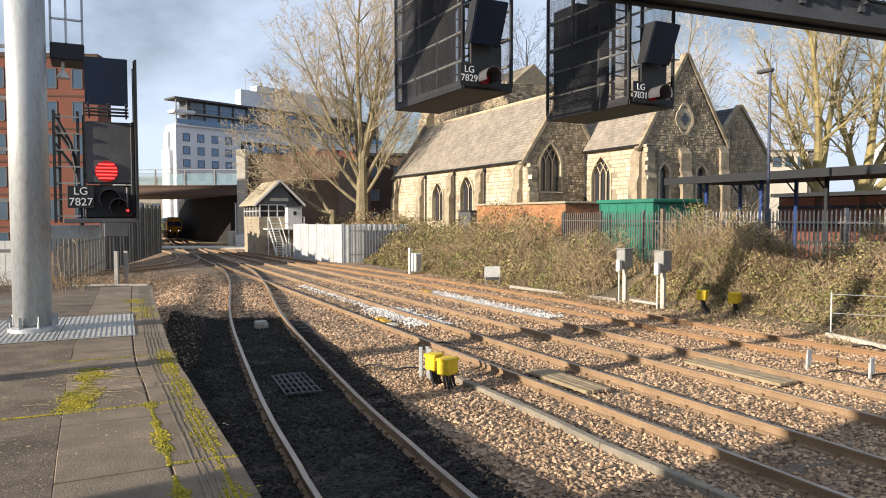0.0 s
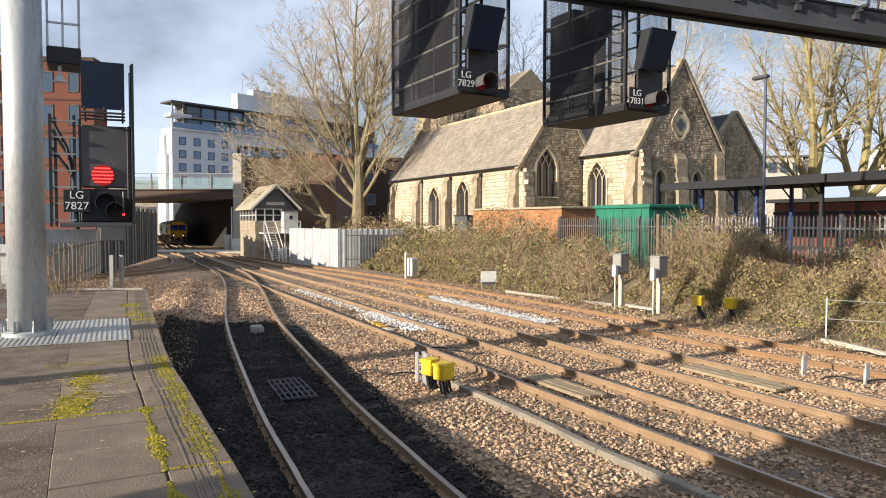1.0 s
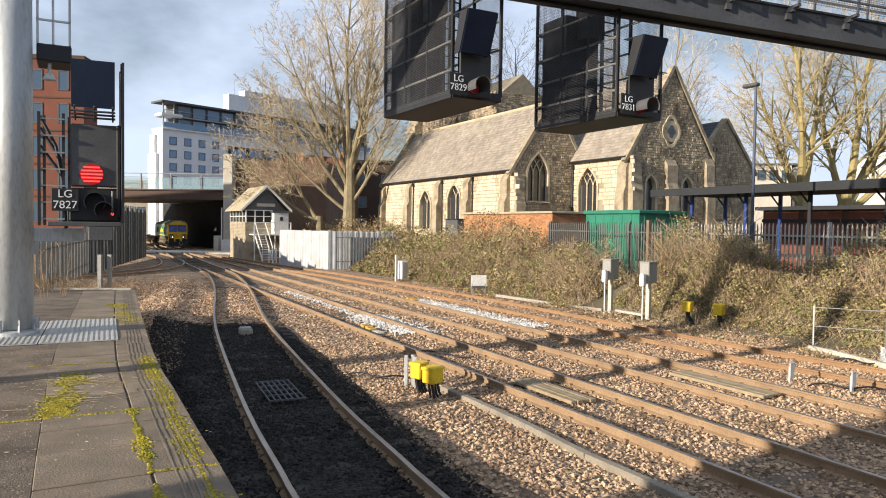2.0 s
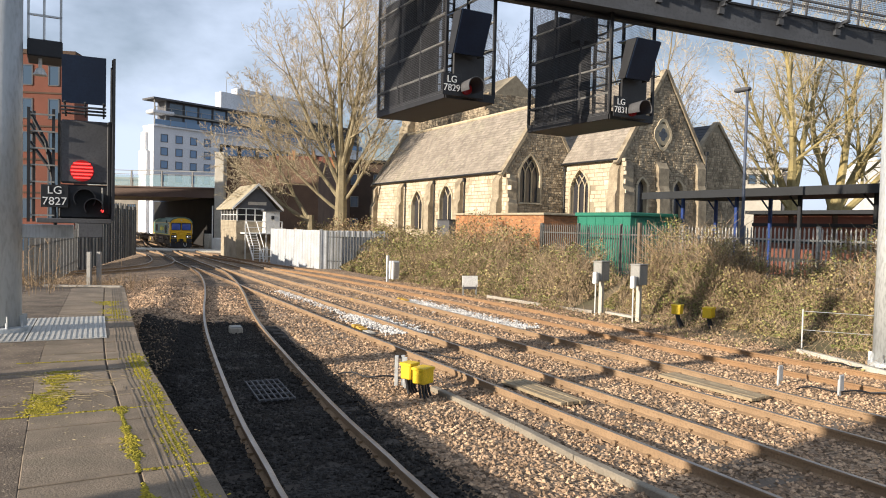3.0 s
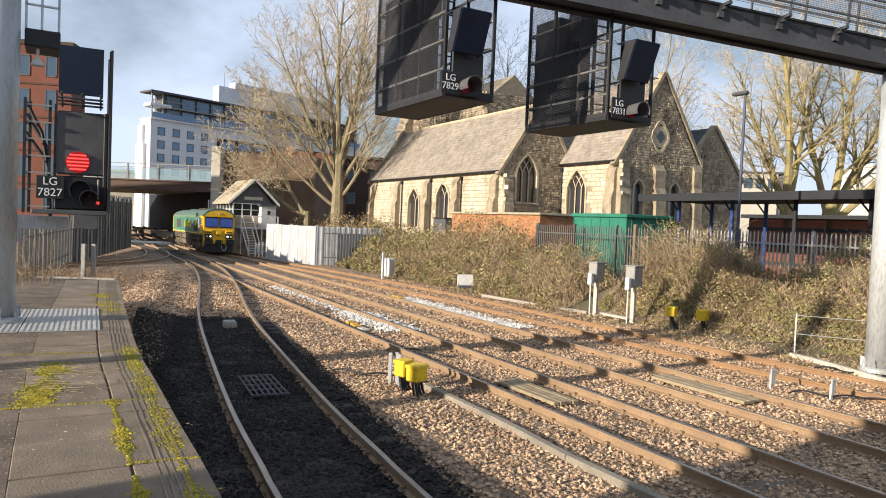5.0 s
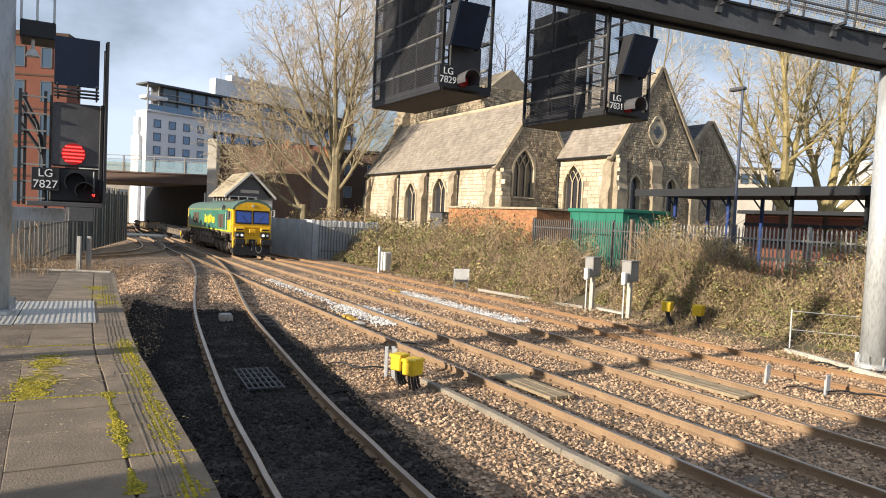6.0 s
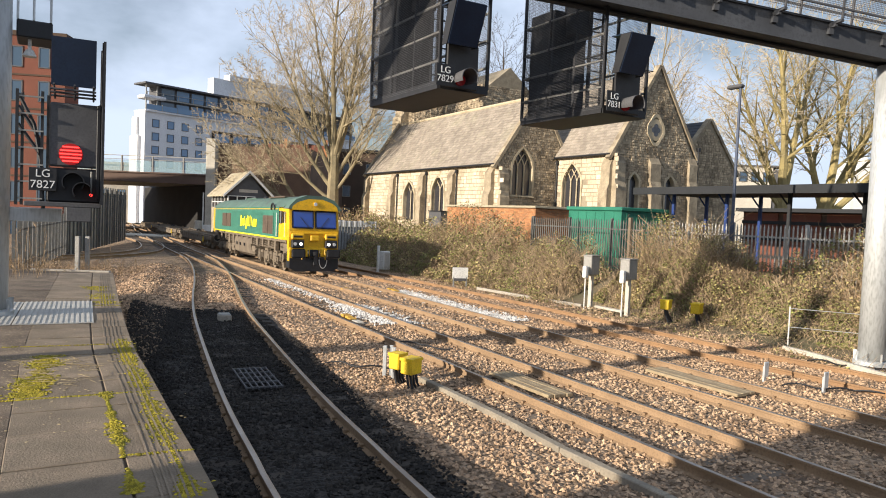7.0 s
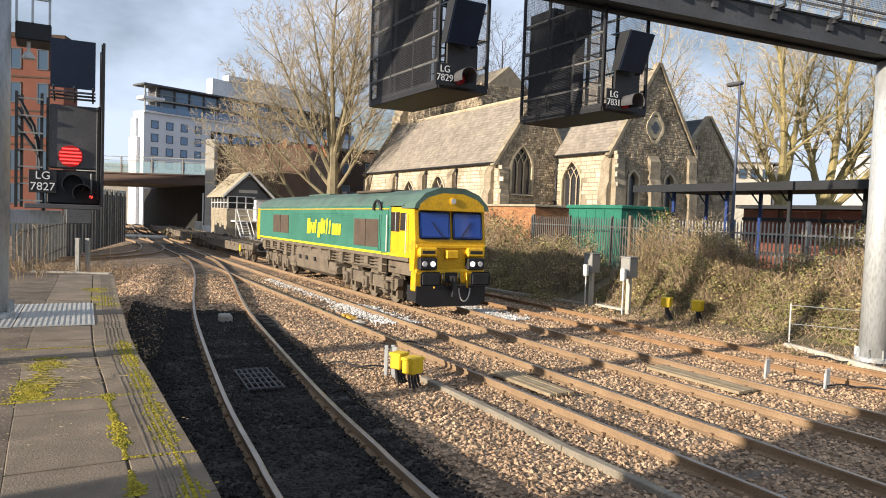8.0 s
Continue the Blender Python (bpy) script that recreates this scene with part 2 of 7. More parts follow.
# train
M_LGREEN = mat("loco_green", (0.065, 0.225, 0.165), (0.05, 0.185, 0.135), 0.4, scale=0.8, fine=14, bump=0.03, stain=(0.02, 0.13, 0.09), stain_scale=1.0)
M_LROOF = mat("loco_roof", (0.10, 0.17, 0.135), (0.07, 0.12, 0.095), 0.6, stain=(0.055, 0.07, 0.06), stain_scale=0.9, scale=0.8, fine=14, bump=0.05)
M_LYELLOW = mat("loco_yellow", (0.80, 0.47, 0.015), (0.68, 0.38, 0.012), 0.45, scale=1.2, fine=18, bump=0.03, stain=(0.50, 0.27, 0.02), stain_scale=2.0)
M_LSTRIPE = mat("loco_stripe", (0.85, 0.78, 0.03), (0.78, 0.70, 0.03), 0.5, bump=0.0)
M_UNDER = mat("underframe", (0.20, 0.16, 0.115), (0.125, 0.10, 0.075), 0.9, scale=2, fine=20, bump=0.3)
M_GRILLE = mat("grille", (0.115, 0.085, 0.062), (0.08, 0.058, 0.043), 0.8, scale=2, fine=60, bump=0.4)
M_SIDEGLASS = glass_mat("cab_side_glass", (0.03, 0.025, 0.02), 0.2)
M_CABGLASS = glass_mat("cab_glass", (0.008, 0.05, 0.30), 0.08)
M_HEADLIT = mat("headlamp", (0.9, 0.9, 0.9), (0.8, 0.8, 0.8), 0.2, emit=(1.0, 0.95, 0.85), power=0.9, bump=0.0)
M_LENS = mat("lens_clear", (0.6, 0.6, 0.6), (0.5, 0.5, 0.5), 0.15, bump=0.0)

# ---- building kit ----
AX, BX = Vector((-0.495, 0.869, 0)), Vector((0.869, 0.495, 0))  # along the line away, and across it to the far side
LINE = -60.3  # degrees: local x runs along the line towards the station, local y across it


def ab(a, b, z=0.0):
    return AX * a + BX * b + Vector((0, 0, z))


def at(a, b, z=0.0, turn=0.0):
    p = ab(a, b, z)
    return pose(p.x, p.y, p.z, 0, 0, LINE + turn)


EYE_Z = 2.95


def fall(y):
    """The line drops gently past the platform: how far a level plan is carried out along the view at depth y."""
    return 1 + max(0.0, 0.0046 * (y - 24))


def graded(p):
    k = fall(p[1])
    return (p[0] * k, p[1] * k, EYE_Z + (p[2] - EYE_Z) * k)


def carry(m, k):
    return Matrix.Translation((0, 0, EYE_Z)) @ Matrix.Scale(k, 4) @ Matrix.Translation((0, 0, -EYE_Z)) @ m


def thing(name, m, label, category, group="", kind=""):
    ob = new(name)
    ob.empty_display_size = 0.2
    ob.matrix_world = carry(m, fall(m.translation.y))
    return tagged(ob, label, category, group, kind)


def data(bm, name, material, smooth=False):
    me = bpy.data.meshes.new(name)
    bm.to_mesh(me)
    bm.free()
    me.materials.append(material)
    if smooth:
        for p in me.polygons:
            p.use_smooth = True
    return me


def part(name, bm, material, parent=None, label="", smooth=False, kind=""):
    ob = new(name, bm if isinstance(bm, bpy.types.Mesh) else data(bm, name, material, smooth))
    if parent:
        ob.parent = parent
    return tagged(ob, label, "", "", kind)


def box(bm, x0, x1, y0, y1, z0, z1, bevel=0.0, m=None):
    v = [bm.verts.new((x, y, z)) for x in (x0, x1) for y in (y0, y1) for z in (z0, z1)]
    f = [bm.faces.new([v[i] for i in q]) for q in ((0, 1, 3, 2), (4, 6, 7, 5), (0, 4, 5, 1), (2, 3, 7, 6), (0, 2, 6, 4), (1, 5, 7, 3))]
    if bevel:
        edges = list({e for q in f for e in q.edges})
        got = bmesh.ops.bevel(bm, geom=edges, offset=bevel, segments=1, affect="EDGES")
        v = list({w for q in got["faces"] for w in q.verts} | {w for w in v if w.is_valid})
    if m is not None:
        for w in v:
            w.co = m @ w.co
    return bm


def boxes(*rows, bevel=0.0):
    bm = bmesh.new()
    for r in rows:
        box(bm, *r, bevel=bevel)
    return bm


def tube(bm, p, q, r0, r1=None, sides=8, caps=True):
    p, q = Vector(p), Vector(q)
    r1 = r0 if r1 is None else r1
    d = (q - p).normalized()
    u = d.orthogonal().normalized()
    w = d.cross(u)
    rings = []
    for c, r in ((p, r0), (q, r1)):
        rings.append([bm.verts.new(c + (u * math.cos(k * math.tau / sides) + w * math.sin(k * math.tau / sides)) * r) for k in range(sides)])
    for k in range(sides):
        bm.faces.new((rings[0][k], rings[0][(k + 1) % sides], rings[1][(k + 1) % sides], rings[1][k]))
    if caps:
        bm.faces.new(rings[0][::-1])
        bm.faces.new(rings[1])
    return bm


def prism(bm, outline, axis, lo, hi):
    """An outline of (u, v) pairs pushed along an axis: x: (y, z), y: (x, z), z: (x, y)."""
    def put(u, v, w):
        return {"x": (w, u, v), "y": (u, w, v), "z": (u, v, w)}[axis]
    a = [bm.verts.new(put(u, v, lo)) for u, v in outline]
    b = [bm.verts.new(put(u, v, hi)) for u, v in outline]
    n = len(outline)
    for k in range(n):
        bm.faces.new((a[k], a[(k + 1) % n], b[(k + 1) % n], b[k]))
    bm.faces.new(a[::-1])
    bm.faces.new(b)
    bmesh.ops.recalc_face_normals(bm, faces=bm.faces[:])
    return bm


def letters(text, size, m, parent, material, name="lettering", depth=0.004):
    """Built-in font text as a mesh part; m places it in its parent's space."""
    cu = bpy.data.curves.new(name, "FONT")
    cu.body, cu.size, cu.align_x, cu.align_y, cu.extrude = text, size, "CENTER", "CENTER", depth
    tmp = bpy.data.objects.new(name, cu)
    me = bpy.data.meshes.new_from_object(tmp)
    bpy.data.objects.remove(tmp)
    me.transform(m)
    me.materials.clear()
    me.materials.append(material)
    return part(name, me, material, parent)


def soup(name, verts, faces, material):
    me = bpy.data.meshes.new(name)
    me.from_pydata(verts, [], faces)
    me.materials.append(material)
    return me

# ---- ground and tracks ----


def spline(points, step=0.6):
    """Points along a smooth curve through the given (x, y) pairs."""
    p = [Vector((x, y, 0)) for x, y in points]
    p = [2 * p[0] - p[1]] + p + [2 * p[-1] - p[-2]]
    res = []
    for i in range(1, len(p) - 2):
        n = max(1, int((p[i + 1] - p[i]).length / step))
        for k in range(n):
            t = k / n
            res.append(0.5 * (2 * p[i] + (p[i + 1] - p[i - 1]) * t + (2 * p[i - 1] - 5 * p[i] + 4 * p[i + 1] - p[i + 2]) * t * t + (3 * p[i] - p[i - 1] - 3 * p[i + 1] + p[i + 2]) * t ** 3))
    res.append(p[-2])
    return res


def normals(line):
    res = []
    for i in range(len(line)):
        d = (line[min(i + 1, len(line) - 1)] - line[max(i - 1, 0)]).normalized()
        res.append(Vector((d.y, -d.x, 0)))
    return res


def main_x(y):
    """The running line that the train takes: across as a function of depth."""
    return 12.86 - 0.57 * y


def rail_mesh(line, off, top, bot, z=0.0):
    """A rail with foot, web and head swept along a line, and its bright head."""
    prof = [(-0.07, -0.159), (0.07, -0.159), (0.07, -0.148), (0.012, -0.125), (0.012, -0.045), (0.035, -0.035), (0.035, -0.004), (-0.035, -0.004), (-0.035, -0.035), (-0.012, -0.045), (-0.012, -0.125), (-0.07, -0.148)]
    nor, n = normals(line), len(prof)
    verts = [graded(c + w * (off + u) + Vector((0, 0, v + z))) for c, w in zip(line, nor) for u, v in prof]
    faces = [(i * n + k, i * n + (k + 1) % n, (i + 1) * n + (k + 1) % n, (i + 1) * n + k) for i in range(len(line) - 1) for k in range(n)]
    web = soup("rail", verts, faces, bot)
    hv = [graded(c + w * (off + u) + Vector((0, 0, v + z))) for c, w in zip(line, nor) for u, v in ((-0.034, -0.004), (-0.026, 0.0), (0.026, 0.0), (0.034, -0.004))]
    hf = [(i * 4 + k, i * 4 + k + 1, (i + 1) * 4 + k + 1, (i + 1) * 4 + k) for i in range(len(line) - 1) for k in range(3)]
    return web, soup("rail_head", hv, hf, top)


SLEEPER = data(boxes((-1.28, 1.28, -0.125, 0.125, -0.30, -0.165), bevel=0.012), "sleeper", M_SLEEPER)
CLIP = data(boxes((-0.09, 0.09, -0.06, 0.06, -0.165, -0.145), (-0.075, -0.02, -0.03, 0.03, -0.15, -0.105), (0.02, 0.075, -0.03, 0.03, -0.15, -0.105)), "rail_chair", M_RAIL)


DARK_SLEEPER = data(boxes((-1.28, 1.28, -0.125, 0.125, -0.30, -0.165), bevel=0.012), "sleeper", M_DARKSLEEPER)


def track(points, label, top, bot, z=0.0, block=None):
    line = spline(points)
    tr = thing("railway_track", Matrix(), label, "railway track", "tracks", "structure")
    for off in (-0.752, 0.752):
        web, head = rail_mesh(line, off, top, bot, z)
        r = part("rail", web, bot, tr, "rusty steel rail")
        part("rail_head", head, top, r, "worn running surface")
    gone, last = 0.0, None
    for i in range(1, len(line)):
        d = line[i] - line[i - 1]
        while gone < d.length:
            c = line[i - 1] + d.normalized() * gone
            if c.y > 2.5 and c.y < 90:
                s = new("sleeper", block or SLEEPER)
                s.parent = tr
                s.matrix_local = Matrix.Translation(graded((c.x, c.y, z))) @ Matrix.Rotation(math.atan2(d.y, d.x) - math.pi / 2, 4, "Z")
                if c.y < 32:
                    for off in (-0.752, 0.752):
                        ch = new("rail_chair", CLIP)
                        ch.parent = s
                        ch.matrix_local = Matrix.Translation((off, 0, 0))
            gone += 0.65
        gone -= d.length
    return line


PLATFORM_LINE = [(5.4, -5), (2.12, 1.3), (-0.78, 7.2), (-1.42, 8.57), (-2.6, 11.15), (-4.58, 15.9), (-6.17, 19.9), (-7.69, 24.1), (-9.23, 28.6), (-11.4, 34.5), (-13.9, 40.5), (-16.5, 45.5), (-19.3, 50.8), (-25, 62), (-34, 80), (-41, 95), (-47, 108)]
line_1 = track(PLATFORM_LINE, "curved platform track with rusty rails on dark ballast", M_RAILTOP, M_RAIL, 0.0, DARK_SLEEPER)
line_2 = track([(12.2, -6), (8.9, 0), (3.41, 10), (-2.08, 20), (-7.57, 30), (-13.06, 40), (-15.9, 45)], "straight brown track beside the platform line", M_RAILTOP, M_RAIL, 0.002)
line_3 = track([(main_x(y), y) for y in (-6, 2, 10, 20, 30, 40, 50, 60, 70, 80, 90, 100, 112)], "middle running line with brown rails", M_RAILTOP, M_RAIL)
line_4 = track([(21.5, -6), (16.6, 1.8), (12.3, 9), (9.1, 14.2), (6.9, 17.4), (5.36, 20), (-0.34, 30), (-6.7, 40), (-11.1, 46), (-15.7, 52.5), (-20.0, 58.8), (-23.2, 63.8)], "outer running line with orange rust", M_RUST, M_RUST, -0.03)
line_5 = track([(-32, 26), (-25.5, 31), (-20.6, 37), (-19.0, 43), (-20.2, 49), (-24.2, 57.5), (-29.5, 66), (-36, 78), (-48, 100)], "bay track curving away behind the platform", M_RAILTOP, M_RAIL, -0.004)


LINE_YS, LINE_XS = [q.y for q in line_1], [q.x for q in line_1]


def LINE_X(y):
    return float(np.interp(y, LINE_YS, LINE_XS))


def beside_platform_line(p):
    """Whether a place lies in the platform track's strip of oily, shade-darkened ballast."""
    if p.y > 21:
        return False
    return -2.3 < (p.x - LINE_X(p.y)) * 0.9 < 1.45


def heap(x, y):
    """Ballast shouldered up between the platform end and the curved line, and sunk under the dark strip."""
    if not -8 < y < 42:
        return 0.0
    u = (x - LINE_X(y)) * 0.93
    k = min(1.0, max(0.0, (y - 13) / 6)) * min(1.0, max(0.0, (42 - y) / 10))
    low = -0.07 * min(1.0, max(0.0, (21.5 - y) / 1.5)) if -2.2 < u < 1.5 else 0.0
    return 0.26 * k * math.exp(-((u + 2.35) / 0.75) ** 2) + low


def bed(a, b):
    """Height of the trackbed and the banks."""
    p = ab(a, b)
    z = -0.165 + 0.03 * noise.noise((p.x * 0.9, p.y * 0.9, 0)) + 0.015 * noise.noise((p.x * 3, p.y * 3, 4)) + heap(p.x, p.y)
    if b > 17.2:
        k = min(1.0, (b - 17.2) / 3.6)
        z += 1.15 * k * k * (3 - 2 * k) + 0.12 * noise.noise((p.x * 0.5, p.y * 0.5, 7)) * k
    return z


def grid(name, a0, a1, b0, b1, step, material, label, lift=0.0):
    na, nb = int((a1 - a0) / step), int((b1 - b0) / step)
    verts = []
    for i in range(na + 1):
        for j in range(nb + 1):
            a, b = a0 + i * step, b0 + j * step
            verts.append(graded(ab(a, b, bed(a, b) + lift)))
    faces = [(i * (nb + 1) + j, (i + 1) * (nb + 1) + j, (i + 1) * (nb + 1) + j + 1, i * (nb + 1) + j + 1) for i in range(na) for j in range(nb)]
    me = soup(name, verts, faces, material)
    for p in me.polygons:
        p.use_smooth = True
    return tagged(new(name, me), label, name.replace("_", " "), "", "structure")


grid("trackbed", -6, 40, 0, 17.2, 0.2, M_BALLAST, "brown stone ballast between the tracks")
grid("trackbed", 40, 118, -30, 17.2, 0.6, M_BALLAST, "brown stone ballast towards the crossing")
grid("trackbed", 14, 40, -20, 0, 0.4, M_DARKSOIL, "dark ballast beyond the platform end")
grid("embankment", -6, 118, 17.2, 60, 0.6, M_GROUND, "earth bank rising to the churchyard")
g = bmesh.new()
bmesh.ops.create_grid(g, x_segments=40, y_segments=40, size=1500)
tagged(new("ground", data(g, "ground", M_GROUND)), "flat earth reaching the horizon", "ground", "", "structure").location = (0, 0, -1.7)

# oily ballast in and beside the platform track, platform shade deepened in its colour
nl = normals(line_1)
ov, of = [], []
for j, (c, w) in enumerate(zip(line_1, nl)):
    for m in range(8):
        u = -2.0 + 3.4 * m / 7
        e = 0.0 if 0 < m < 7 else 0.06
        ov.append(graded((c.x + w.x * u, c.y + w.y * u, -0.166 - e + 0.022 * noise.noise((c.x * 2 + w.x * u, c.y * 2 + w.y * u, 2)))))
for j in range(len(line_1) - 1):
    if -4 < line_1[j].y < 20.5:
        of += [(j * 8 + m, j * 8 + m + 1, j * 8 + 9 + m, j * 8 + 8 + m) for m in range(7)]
tagged(new("platform_trackbed", soup("platform_trackbed", ov, of, M_DARKBALLAST)), "oily ballast in the platform track, coloured blacker for the platform's shade", "trackbed", "", "structure")

# ---- platform ----
PZ = 0.915
EDGE = [(3.9, -6), (0.9, 0.0), (-0.4, 2.6), (-1.52, 4.87), (-2.1, 5.93), (-2.62, 6.85), (-3.42, 8.3), (-4.5, 10.24), (-6.5, 14.2), (-9.6, 20.5)]
edge_line = spline(EDGE, 0.2)
edge_nor = normals(edge_line)


def edge_at(s):
    """The place on the platform's edge s metres along it, and the way inwards."""
    for i in range(1, len(edge_line)):
        d = (edge_line[i] - edge_line[i - 1]).length
        if s <= d or i == len(edge_line) - 1:
            return edge_line[i - 1].lerp(edge_line[i], s / d), -edge_nor[i]
        s -= d
    return edge_line[-1], -edge_nor[-1]


EDGE_LEN = sum((edge_line[i] - edge_line[i - 1]).length for i in range(1, len(edge_line)))
platform = thing("platform", Matrix(), "worn concrete-slab railway platform with mossy joints", "platform", "", "structure")
rim = [tuple(p + i * 0.03) for p, i in zip(edge_line, [-n for n in edge_nor])]
pv, pf = [], []
k = len(rim)
for z in (PZ - 0.016, -0.4):
    pv += [(x, y, z) for x, y, _ in rim]
pv += [(x - 40, y if y < 20 else 20.5, PZ - 0.016) for x, y, _ in rim]
for i in range(k - 1):
    pf += [(i, i + 1, k + i + 1, k + i), (i, 2 * k + i, 2 * k + i + 1, i + 1)]
pv += [(rim[-1][0] - 40, 20.5, -0.4)]
pf += [(k - 1, 2 * k - 1, 3 * k, 3 * k - 1)]
part("platform_body", soup("platform_body", pv, pf, M_PLATWALL), M_PLATWALL, platform, "brick platform wall, its shade put into a dark colour")


def slab(s0, s1, w0, w1, material, name="slab", lift=0.0, gap=0.011, dip=0.0):
    """One paving slab between two stations along the edge and two distances in from it."""
    a, ia = edge_at(s0 + gap)
    b, ib = edge_at(s1 - gap)
    top = [a + ia * (w0 + gap), b + ib * (w0 + gap), b + ib * (w1 - gap), a + ia * (w1 - gap)]
    c = sum(top, Vector()) / 4
    zs = [PZ + lift + random.uniform(-dip, dip) for _ in top]
    verts = [(p.x, p.y, PZ - 0.12) for p in top] + [(p.x, p.y, z - 0.006) for p, z in zip(top, zs)]
    verts += [tuple(Vector((p.x, p.y, z)) + Vector((c.x - p.x, c.y - p.y, 0)).normalized() * 0.012) for p, z in zip(top, zs)]
    faces = [(8, 9, 10, 11)] + [(i, (i + 1) % 4, 4 + (i + 1) % 4, 4 + i) for i in range(4)] + [(4 + i, 4 + (i + 1) % 4, 8 + (i + 1) % 4, 8 + i) for i in range(4)]
    return part(name, soup(name, verts, faces, material), material, platform)


s = 0.0
while s < EDGE_LEN - 0.4:
    n = random.choice((0.6, 0.75, 0.9))
    slab(s, s + n, -0.04, 0.5, M_COPING, "coping_stone", 0.004, dip=0.004)
    slab(s, s + n, 0.5, 1.35, M_COPING, "edge_slab", 0.0, dip=0.005)
    s += n
s = 0.0
while s < EDGE_LEN - 0.5:
    for w0, w1 in ((1.335, 2.5), (2.5, 4.0), (4.0, 6.0), (6.0, 9.0), (9.0, 14.0)):
        slab(s, s + 2.1, w0, w1, M_SLAB, "paving_slab", 0.0, 0.005, dip=0.005)
    s += 2.1


# ribbed grip lines in the coping near the edge
for q in range(5):
    w = 0.10 + q * 0.055
    rv, rf = [], []
    for j in range(int(EDGE_LEN / 0.3)):
        for side in (0, 0.018):
            p, i = edge_at(j * 0.3)
            c = p + i * (w + side)
            rv.append((c.x, c.y, PZ + 0.0115))
        if j:
            rf.append((2 * j - 2, 2 * j, 2 * j + 1, 2 * j - 1))
    part("grip_rib", soup("grip_rib", rv, rf, M_COPING), M_COPING, platform, "worn raised grip rib")


def tufts(name, rows, material, label, category, r0, r1, h0, h1):
    """Small flat tufts strewn along strips: (s0, s1, w0, w1, spread, how many)."""
    verts, faces = [], []
    for s0, s1, w0, w1, spread, count in rows:
        for _ in range(count):
            f = random.random()
            p, i = edge_at(s0 + (s1 - s0) * f)
            lump = 0.9 + 1.5 * noise.noise((f * (s1 - s0) * 2.6 + w0 * 3 * f, s0, w0))
            if random.random() > lump:
                continue
            c = p + i * random.gauss(w0 + (w1 - w0) * f, spread * min(1.0, max(0.2, lump)))
            r, h, o = random.uniform(r0, r1), random.uniform(h0, h1), len(verts)
            for q in range(5):
                t = q * math.tau / 5 + f * 40
                verts.append((c.x + r * math.cos(t) * random.uniform(0.5, 1.6), c.y + r * math.sin(t) * random.uniform(0.5, 1.6), PZ + 0.003))
            verts.append((c.x, c.y, PZ + 0.004 + h))
            faces += [(o + q, o + (q + 1) % 5, o + 5) for q in range(5)]
    return tagged(new(name, soup(name, verts, faces, material)), label, category, "", "stuff")


tufts("moss", [(12.4, 15.4, 0.5, 0.5, 0.03, 1500), (12.2, 18.6, 0.14, 0.11, 0.05, 3400), (15.4, 17.6, 1.25, 1.02, 0.085, 3000), (15.3, 15.36, 0.0, 2.6, 0.015, 700),
               (22.4, 22.5, 0.0, 1.6, 0.03, 700), (22.6, 26.0, 0.2, 0.4, 0.12, 1500), (18.2, 18.3, 0.1, 1.6, 0.02, 160), (13.2, 13.25, 0.0, 0.5, 0.02, 160)],
      M_MOSS, "yellow-green moss in the platform joints", "moss", 0.009, 0.026, 0.003, 0.014)
tufts("straw_litter", [(16.4, 17.7, 0.4, 1.3, 0.25, 380), (15.5, 17.5, 1.2, 1.2, 0.2, 260), (14.0, 21.0, 1.0, 1.6, 0.6, 380), (10.5, 17, 3.5, 3.0, 1.2, 500)],
      M_STRAW, "pale straw and grit on the slabs", "litter", 0.004, 0.02, 0.001, 0.004)
litter = []
rng = random.Random(4)
for _ in range(90):
    p, i = edge_at(rng.uniform(15.8, 17.6))
    c = p + i * rng.gauss(1.05, 0.28)
    t = rng.gauss(0.0, 0.5)
    v = Vector((math.cos(t), math.sin(t), 0)) * rng.uniform(0.06, 0.3)
    litter.append((Vector((c.x, c.y, PZ + 0.012)), Vector((c.x, c.y, PZ + 0.016)) + v, 0.0035, 0.002))

# ---- signal gantry ----
gantry = thing("signal_gantry", Matrix(), "tall steel signal gantry on two round galvanised posts", "signal gantry")


def gantry_post(x, y, z0, z1, r, label):
    bm = bmesh.new()
    tube(bm, (x, y, z0), (x, y, z1), r, r, 40)
    p = part("post", bm, M_GALV, gantry, label, smooth=False)
    for f in p.data.polygons:
        f.use_smooth = abs(f.normal.z) < 0.5
    bm = bmesh.new()
    tube(bm, (x, y, z0), (x, y, z0 + 0.09), r + 0.09, r + 0.09, 40)
    tube(bm, (x, y, z0 + 0.09), (x, y, z0 + 0.12), r + 0.09, r + 0.01, 40, caps=False)
    part("base_flange", bm, M_GALV, p)
    for q in range(8):
        t = q * math.tau / 8
        c = Vector((x + (r + 0.05) * math.cos(t), y + (r + 0.05) * math.sin(t), z0))
        bm = bmesh.new()
        tube(bm, c, c + Vector((0, 0, 0.2)), 0.018, 0.018, 6)
        prism(bm, [(c.x + math.cos(t) * 0.04, c.y + math.sin(t) * 0.04), (c.x - math.cos(t) * 0.04, c.y - math.sin(t) * 0.04), (c.x - math.cos(t) * 0.035 + 0.004, c.y - math.sin(t) * 0.035 + 0.004)], "z", z0, z0 + 0.3)
        part("bolt", bm, M_GALV, p)


